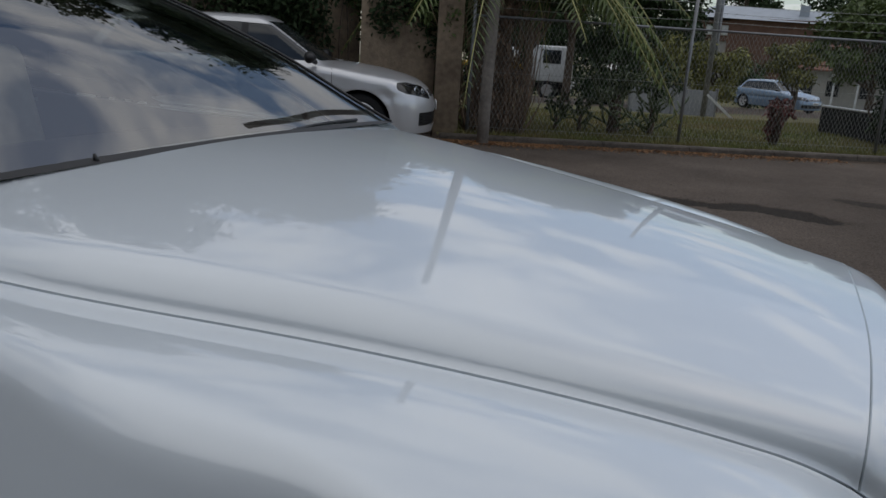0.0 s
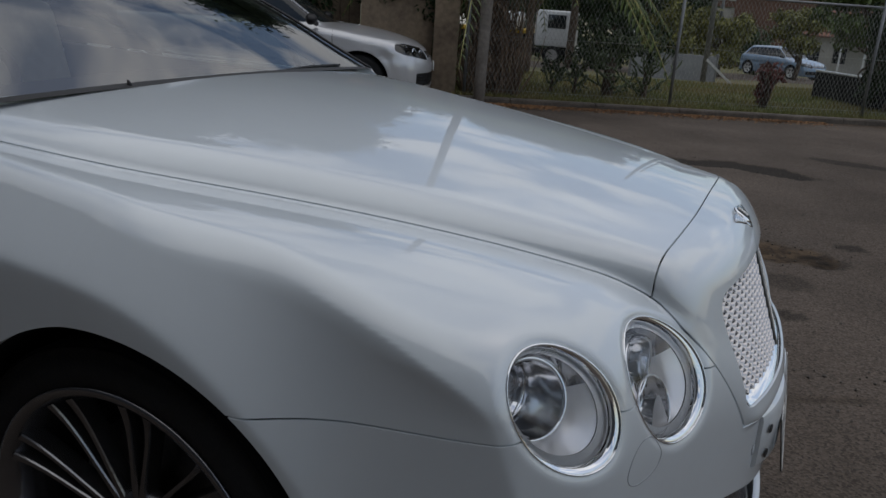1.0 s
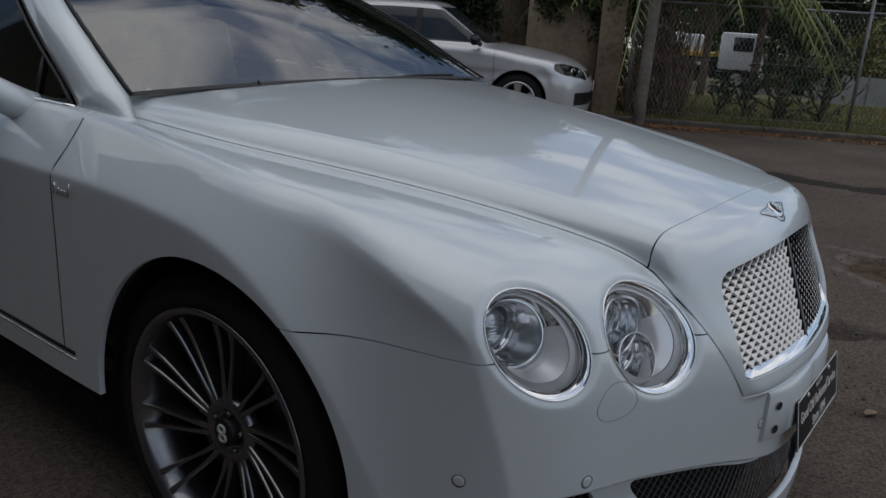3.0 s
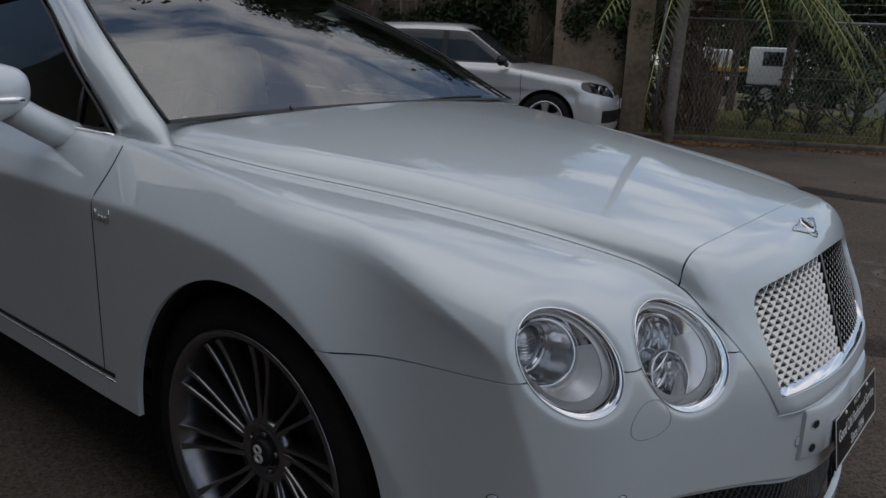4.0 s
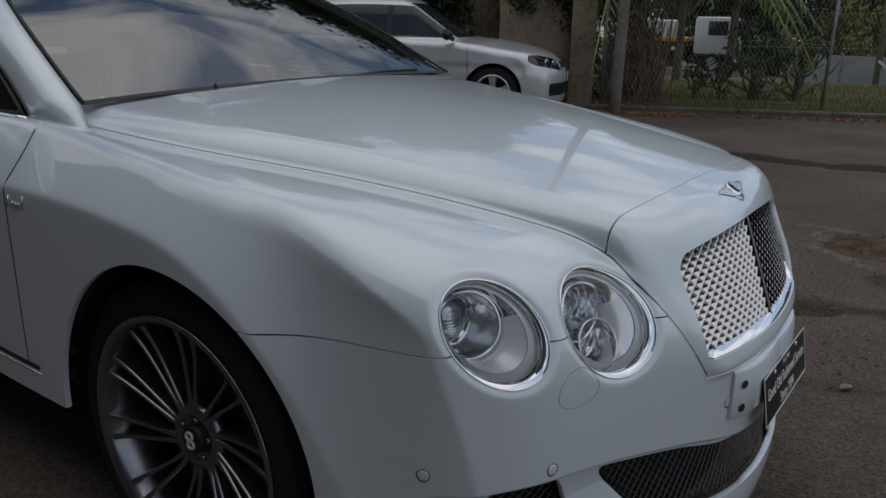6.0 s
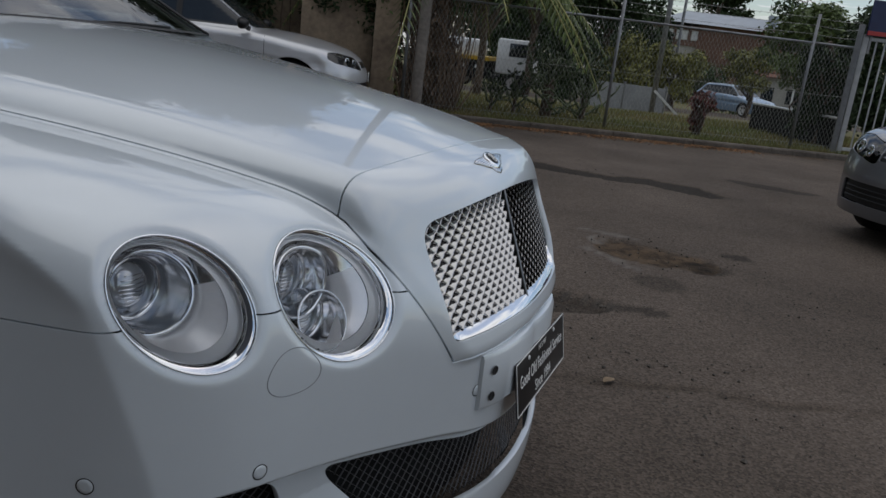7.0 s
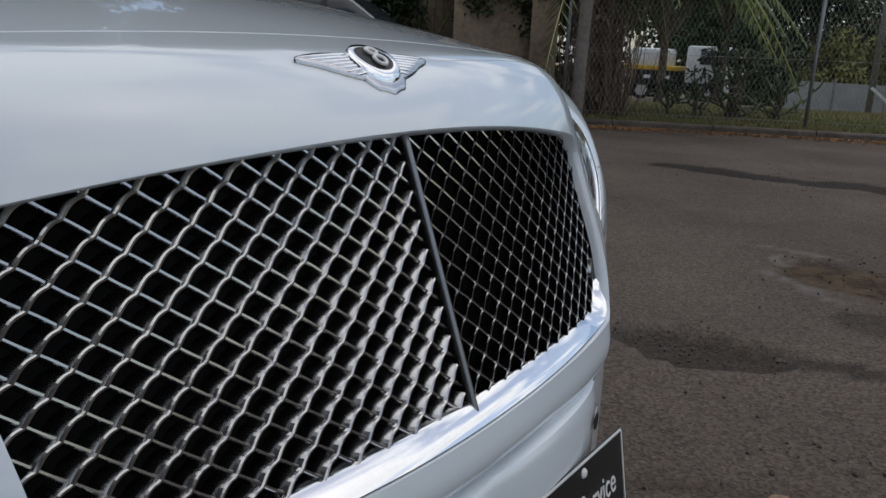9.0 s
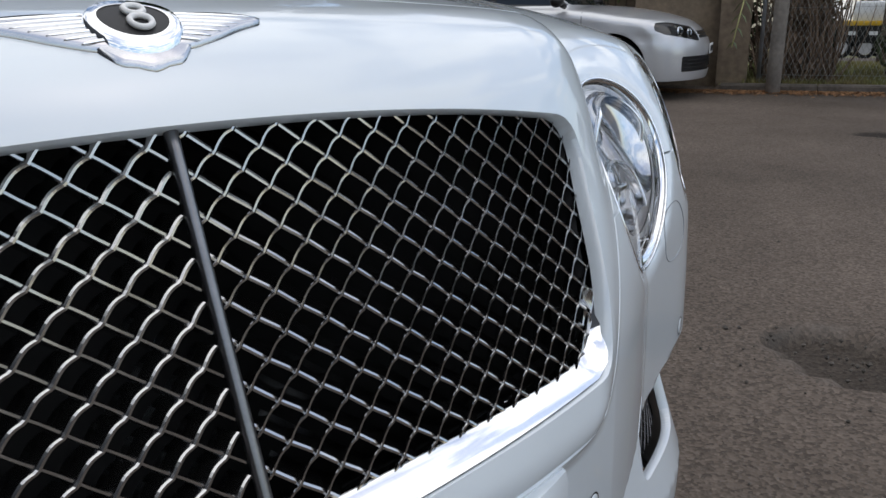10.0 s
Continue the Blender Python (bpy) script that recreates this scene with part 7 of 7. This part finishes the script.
    put("underbody", box_bm(P["tail"] + 0.5, 1.3, 0.05, Matrix.Translation(((0.6 - P["tail"]) / 2, 0, 0.23))), M_BLACK, root)
    return root


M_RIM = mat("silver_alloy", (0.66, 0.66, 0.67), rough=0.3, metal=0.8, scale=20, vary=0.08)
M_CARLAMP = clear_mat("car_lamp_cover", (0.55, 0.57, 0.6), 1.7, 0.02)
parked_car("hatchback", "silver three-door hatchback parked beside the wall", HATCH, M_PAINT_SILVER,
                  Matrix.Translation((-4.36, 7.15, 0)) @ pose(0, 0, 0, 0, 0, 28))
parked_car("sedan", "dark grey sedan parked nose-out near the gate", SEDAN, M_PAINT_DARK,
                   Matrix.Translation((2.90, 5.10, 0)) @ pose(0, 0, 0, 0, 0, -130), 0.8)

# ---- beyond the fence: lawn, street, houses ----
def gz(x, y):
    b = (x - K0.x) * KN.x + (y - K0.y) * KN.y
    return float(lawn_z(np.array(b)))


M_GREYPANEL = mat("grey_fibre_panel", (0.30, 0.31, 0.32), rough=0.8, scale=2, vary=0.15)
M_BRICK = mat("red_brown_brick", (0.15, 0.085, 0.06), rough=0.9, scale=1.2, vary=0.25, random_vary=0.25)
M_RENDER = mat("pale_render", (0.42, 0.40, 0.36), rough=0.9, scale=0.8, vary=0.12)
M_ROOFMETAL = mat("pale_metal_roof", (0.30, 0.33, 0.36), rough=0.45, metal=0.2, scale=1.0, vary=0.1)
M_TILE = mat("terracotta_tile", (0.20, 0.105, 0.075), rough=0.9, scale=2.0, vary=0.25, random_vary=0.3)
M_DARKBOARD = mat("dark_board", (0.020, 0.020, 0.019), spec=0.15, rough=0.95, scale=4, vary=0.3, random_vary=0.3)
M_YELLOW = mat("yellow_enamel", (0.55, 0.34, 0.02), rough=0.4, scale=6, vary=0.15)
M_WHITEPAINT = mat("white_vehicle_paint", (0.62, 0.63, 0.62), rough=0.35, coat=0.6, scale=5, vary=0.06)
M_GATE = mat("white_gate_paint", (0.42, 0.43, 0.43), rough=0.5, scale=10, vary=0.15)
M_BLUESIGN = mat("blue_sign", (0.012, 0.02, 0.07), rough=0.4, scale=8, vary=0.1)
M_REDSIGN = mat("red_sign", (0.35, 0.03, 0.03), rough=0.4, scale=8, vary=0.1)

# low grey panel wall at the end of the lawn
pw = thing("panel_wall", "low grey panel wall at the end of the lawn", "wall", Matrix.Translation((-5.6, 21.5, gz(-5.6, 21.5))))
for i in range(3, 5):
    put("panel", box_bm(1.16, 0.06, 0.84, Matrix.Translation((-1.35 + 1.18 * i, 0.02 * i, 0.36)), 0.006, 1), M_GREYPANEL, pw)
for i in range(3, 6):
    put("panel_post", box_bm(0.07, 0.09, 0.94, Matrix.Translation((-1.94 + 1.18 * i, 0.02 * i, 0.38)), 0.005, 1), M_GALV, pw)
brd = put("leaning_board", box_bm(0.06, 0.03, 0.95, None, 0.004, 1), M_WHITEPAINT)
brd.matrix_world = Matrix.Translation((-1.32, 19.6, gz(-1.3, 19.6) + 0.30)) @ pose(0, 0, 0, 10, -52, 20)
tagged(brd, "white timber board leaning on the grass", "board")

# dark paling fence with a white top rail along the right of the lawn
df = thing("board_fence", "dark board fence with a white top rail", "fence", Matrix.Translation((1.1, 14.6, 0)))
p0, p1 = Vector((0.92, 14.7, 0)), Vector((2.3, 12.1, 0))
dv = (p1 - p0).normalized()
nb = 25
for i in range(nb):
    c = p0 + (p1 - p0) * ((i + 0.5) / nb)
    z0 = gz(c.x, c.y)
    put("board", box_bm(0.122, 0.02, 0.50, Matrix.Translation((c.x - 1.1, c.y - 14.6, z0 + 0.23)) @ Matrix.Rotation(math.atan2(dv.y, dv.x), 4, "Z"), 0.003, 1), M_DARKBOARD, df)
tube("top_rail", [(p0.x - 1.1, p0.y - 14.6, gz(p0.x, p0.y) + 0.505), (p1.x - 1.1, p1.y - 14.6, gz(p1.x, p1.y) + 0.505)], 0.022, M_WHITEPAINT, df, 8)

# street poles and cables
tops = []
for x, y, h in ((-1.85, 20.9, 7.0), (-3.43, 36.5, 9.5)):
    v, f = limb([(0, 0, -0.2), (0.0, 0, 3), (0.02, 0, h)], 0.075, 0.06, 12)
    ob = put("street_pole", mesh_of("street_pole", v, f), M_GALV)
    ob.matrix_world = Matrix.Translation((x, y, gz(x, y)))
    tagged(ob, "grey steel street pole beyond the lawn", "pole", "street poles")
    tops.append((x, y, gz(x, y) + h))
for k, z in enumerate((4.2, 4.6, 5.0)):
    P = [(-30 + 6.2 * i, 24 + 0.4 * i, z - 0.5 * math.sin(math.pi * ((i % 5) / 5))) for i in range(11)]
    ob = tagged(put("power_cable", mesh_of("power_cable", *tube_data(P, 0.012, 5)), M_BLACK), "black overhead cable above the street", "cable", "overhead cables")

# truck and van in the street
def box_part(root, name, size, at, mt, bevel=0.03, rot=None, label=""):
    m = Matrix.Translation(at)
    return put(name, box_bm(*size, m if rot is None else m @ rot, bevel, 2), mt, root, label)


tx, ty = -13.1, 38.0
truck = thing("truck", "white tipper truck with a yellow-edged tray in the street", "truck", Matrix.Translation((tx, ty, gz(tx, ty))) @ pose(0, 0, 0, 0, 0, 8))
cab = box_part(truck, "cab", (1.9, 2.2, 1.75), (1.6, 0, 1.75), M_WHITEPAINT, 0.12)
box_part(truck, "cab_window", (0.9, 0.04, 0.65), (1.75, -1.105, 2.10), M_GLASS_DARK, 0.01)
box_part(truck, "windscreen", (0.04, 1.9, 0.75), (2.56, 0, 2.1), M_GLASS_DARK, 0.01)
box_part(truck, "tray", (3.6, 2.3, 0.75), (-1.5, 0, 1.05), M_DARKBOARD, 0.04)
box_part(truck, "tray_edge", (3.6, 2.34, 0.20), (-1.5, 0, 1.52), M_YELLOW, 0.02)
box_part(truck, "load_hopper", (1.9, 1.8, 0.9), (-1.2, 0, 2.0), M_WHITEPAINT, 0.15)
box_part(truck, "chassis", (5.6, 0.9, 0.25), (-0.3, 0, 0.62), M_BLACK, 0.02)
box_part(truck, "bumper", (0.2, 2.2, 0.35), (2.6, 0, 0.7), M_WHITEPAINT, 0.03)
for k in range(4):
    box_part(truck, "marker", (0.35, 0.02, 0.16), (-2.9 + 0.9 * k, -1.17, 1.1), M_WHITE, 0.0)
TW = simple_wheel_meshes(0.46)
for x in (1.6, -1.4, -2.4):
    for sy in (-1, 1):
        w = put("wheel", TW["tyre"], M_RUBBER, truck)
        w.matrix_local = Matrix.Translation((x, sy * 1.02, 0.46)) @ pose(0, 0, 0, 90 if sy < 0 else -90, 0, 0)
        put("rim", TW["back"], M_RIM, w)
bx, by = 0.30, 39.5
parked_car("hatchback", "pale blue hatchback parked in the street", HATCH, M_PAINT_BLUE, Matrix.Translation((bx, by, gz(bx, by))) @ pose(0, 0, 0, 0, 0, -38), 0.45)

# gate at the end of the fence
gate = thing("metal_gate", "pale grey gate with vertical bars", "gate", Matrix.Translation(kp(6.45, FB, 0)))


def gl(a, z, b=0.0):
    return tuple(KD * a + KN * b + Vector((0, 0, z)))


def bar(name, p, q, w, mt=None):
    p, q = Vector(p), Vector(q)
    d = q - p
    m = Matrix.Translation((p + q) / 2) @ d.to_track_quat("Z", "Y").to_matrix().to_4x4()
    return put(name, box_bm(w, w, d.length, m, 0.004, 1), mt or M_GATE, gate)


bar("gate_stile", gl(0, 0.06), gl(0, 1.82), 0.07)
bar("gate_stile", gl(2.9, 0.06), gl(2.9, 1.82), 0.07)
bar("gate_rail", gl(0.035, 0.14), gl(2.865, 0.14), 0.05)
bar("gate_rail", gl(0.035, 1.76), gl(2.865, 1.76), 0.05)
for i in range(19):
    bar("gate_bar", gl(0.18 + 0.14 * i, 0.165), gl(0.18 + 0.14 * i, 1.735), 0.022)
bar("gate_post", gl(-0.10, -0.1), gl(-0.10, 1.95), 0.08, M_GALV)
sign = thing("gate_sign", "dark blue sign with a red lower edge above the gate", "sign", Matrix.Translation(kp(7.0, FB - 0.06, 2.05)))
put("sign_board", box_bm(1.2, 0.03, 0.50, KROT, 0.006, 1), M_BLUESIGN, sign)
put("sign_stripe", box_bm(1.2, 0.012, 0.06, KROT @ Matrix.Translation((0, -0.022, -0.21)), 0.002, 1), M_REDSIGN, sign)
for sx in (-0.5, 0.5):
    put("sign_stay", box_bm(0.04, 0.04, 0.5, KROT @ Matrix.Translation((sx, 0.04, -0.25)), 0.004, 1), M_GALV, sign)


# two-storey brick building, and a tiled cottage in front of it
def window_part(root, x, y, z, w, h, mt=None):
    fr_ = put("window", box_bm(w, 0.10, h, Matrix.Translation((x, y, z)), 0.01, 1), M_RENDER, root)
    put("pane", box_bm(w * 0.86, 0.06, h * 0.82, Matrix.Translation((x, y - 0.04, z)), 0.0), mt or M_GLASS_DARK, fr_)


bz = -3.2
bld = thing("brick_building", "brown brick two-storey building with a pale metal roof", "building", Matrix.Translation((-3.6, 84, bz)))
put("wall", box_bm(8.2, 9, 8.3, Matrix.Translation((0.0, 4.5, 4.15)), 0.02, 1), M_BRICK, bld)
put("wall", box_bm(6.6, 8, 8.0, Matrix.Translation((-7.42, 4.6, 4.0)), 0.02, 1), M_RENDER, bld)
put("facade_band", box_bm(6.0, 0.3, 2.0, Matrix.Translation((-6.6, 0.5, 7.0)), 0.02, 1), M_BRICK, bld)
for k in range(4):
    window_part(bld, -8.7 + 1.5 * k, 0.30, 7.05, 1.2, 1.0, M_WHITEPAINT)
v = [(-8.6, -0.6, 8.3), (9.6, -0.6, 7.9), (9.6, 10, 7.9), (-8.6, 10, 8.3), (-6.0, 4.8, 9.7), (6.4, 4.8, 9.4)]
f = [(0, 1, 5, 4), (1, 2, 5), (2, 3, 4, 5), (3, 0, 4), (3, 2, 1, 0)]
put("roof", mesh_of("roof", v, f, smooth=False), M_ROOFMETAL, bld)
put("roof_vent", box_bm(0.9, 0.9, 1.2, Matrix.Translation((2.6, 2.5, 9.2)), 0.02, 1), M_ROOFMETAL, bld)
put("annex", box_bm(5.0, 6, 7.6, Matrix.Translation((6.62, 5.0, 3.8)), 0.02, 1), M_RENDER, bld)
hx, hy = 2.6, 57.0
hz = gz(hx, hy)
house = thing("cottage", "single-storey cottage with a terracotta tiled roof", "house", Matrix.Translation((hx, hy, hz)))
put("wall", box_bm(7.5, 6, 2.6, Matrix.Translation((0.4, 3, 1.3)), 0.02, 1), M_RENDER, house)
v = [(-3.9, -0.5, 2.55), (4.7, -0.5, 2.55), (4.7, 6.5, 2.55), (-3.9, 6.5, 2.55), (-1.6, 3, 4.4), (2.4, 3, 4.4)]
f = [(0, 1, 5, 4), (1, 2, 5), (2, 3, 4, 5), (3, 0, 4), (3, 2, 1, 0)]
put("roof", mesh_of("roof", v, f, smooth=False), M_TILE, house)
for k in range(6):
    tube("tile_course", [(-3.8 + 0.38 * k, -0.46 + 0.58 * k, 2.62 + 0.305 * k), (4.6 - 0.38 * k, -0.46 + 0.58 * k, 2.62 + 0.305 * k)], 0.045, M_TILE, house, 6)
for x in (-2.2, -0.6, 1.4, 3.0):
    window_part(house, x, -0.02, 1.45, 0.9, 1.2)
put("porch_roof", box_bm(3.2, 1.6, 0.12, Matrix.Translation((0.8, -0.9, 2.35)), 0.01, 1), M_WHITEPAINT, house)
for x in (-0.6, 0.8, 2.2):
    put("porch_post", box_bm(0.12, 0.12, 2.3, Matrix.Translation((x, -1.6, 1.15)), 0.01, 1), M_WHITEPAINT, house)

# trees and hedges between lawn and houses
rng = np.random.default_rng(77)


def clump_tree(name, label, x, y, z0, z1, rad, leaf, count, size, seed, n=12, category="tree"):
    r2 = np.random.default_rng(seed)
    base = (x, y, gz(x, y))
    bx_ = []
    for _ in range(n):
        q = r2.uniform(0, 6.28); rr = rad * math.sqrt(r2.uniform(0, 1)) * 0.75
        bx_.append(((x + rr * math.cos(q), y + rr * math.sin(q), r2.uniform(z0 + 0.15 * (z1 - z0), z1 - 0.15 * (z1 - z0))), (rad * r2.uniform(0.28, 0.5), rad * r2.uniform(0.28, 0.5), (z1 - z0) * r2.uniform(0.10, 0.22))))
    return tree(name, label, base, max(0.6, z1 - base[2]), rad, bx_, count, size, seed, leaf, 0.05 * rad + 0.04, category)


clump_tree("tree", "tall dark spreading tree beyond the palm", -7.9, 28.5, 1.9, 8.5, 2.7, M_LEAF, 22000, 0.13, 1, 26)
clump_tree("tree", "tall dark spreading tree beyond the palm", -5.9, 33.0, 1.6, 8.5, 2.3, M_LEAF, 16000, 0.13, 41, 24)
clump_tree("tree", "dark tree line down the street", -15.5, 52.0, -2.2, 5.5, 4.0, M_LEAF, 9000, 0.2, 42, 20)
clump_tree("tree", "dark tree line down the street", -9.6, 56.0, -2.4, 4.5, 3.6, M_LEAF, 9000, 0.2, 43, 20)
clump_tree("tree", "dark leaning tree over the truck", -5.6, 17.0, 2.0, 4.4, 1.5, M_LEAF, 9000, 0.09, 2, 16)
clump_tree("tree", "dark tree over the street", -9.5, 23.0, 0.9, 6.0, 2.4, M_LEAF, 9000, 0.11, 22, 18)
clump_tree("hedge", "yellow-green hedge behind the grey panels", -4.6, 30.5, -1.0, 1.9, 1.5, M_LEAF_YELLOW, 6000, 0.09, 3, 14, "hedge")
clump_tree("hedge", "yellow-green hedge behind the grey panels", -2.6, 31.5, -1.0, 1.7, 1.3, M_LEAF_YELLOW, 5000, 0.09, 4, 12, "hedge")
clump_tree("hedge", "dark green hedge under the street tree", -6.6, 30.0, -1.0, 2.2, 1.5, M_LEAF, 5000, 0.10, 13, 12, "hedge")
clump_tree("shrub", "dark flowering shrub beside the driveway", -2.3, 47.0, -1.6, 1.6, 1.7, M_LEAF, 5000, 0.09, 5, 12, "shrub")
clump_tree("tree", "small yellow-green tree beside the driveway", 0.0, 36.0, 0.3, 2.1, 1.5, M_LEAF_YELLOW, 5000, 0.10, 6, 12)
clump_tree("tree", "broad olive-green tree above the board fence", 2.3, 25.0, 0.6, 3.4, 1.7, M_LEAF_LIGHT, 8000, 0.09, 7, 16)
clump_tree("tree", "dark bushy tree beside the gate", 3.7, 17.5, -0.2, 2.9, 1.5, M_LEAF, 9000, 0.075, 8, 18)
clump_tree("tree", "dark bushy tree behind the gate", 6.4, 18.5, -0.2, 3.6, 2.0, M_LEAF, 8000, 0.085, 9, 16)
clump_tree("tree", "tall gum tree behind the buildings", 3.0, 108.0, 3.0, 11.0, 5.0, M_LEAF, 6000, 0.32, 10, 16)
clump_tree("tree", "tall gum tree behind the buildings", -9.0, 112.0, 4.0, 12.0, 5.0, M_LEAF, 6000, 0.32, 11, 16)
clump_tree("tree", "dark tree line down the street", -22.0, 60.0, -1.0, 9.0, 6.0, M_LEAF, 7000, 0.28, 12, 18)
clump_tree("tree", "dark tree line down the street", 14.0, 60.0, -1.0, 8.0, 6.0, M_LEAF, 7000, 0.28, 14, 18)
clump_tree("shrub", "dark leafy shrub between fence and gate post", 2.0, 12.6, 0.1, 2.1, 0.55, M_LEAF, 4000, 0.05, 17, 16, "shrub")
clump_tree("shrub", "dark overgrown shrub behind the dry vines", -3.75, 10.0, 0.2, 2.6, 0.35, M_LEAF, 2500, 0.06, 15, 14, "shrub")
clump_tree("shrub", "dark overgrown shrub behind the wall", -4.9, 10.3, 0.2, 2.8, 0.8, M_LEAF, 5000, 0.06, 16, 14, "shrub")
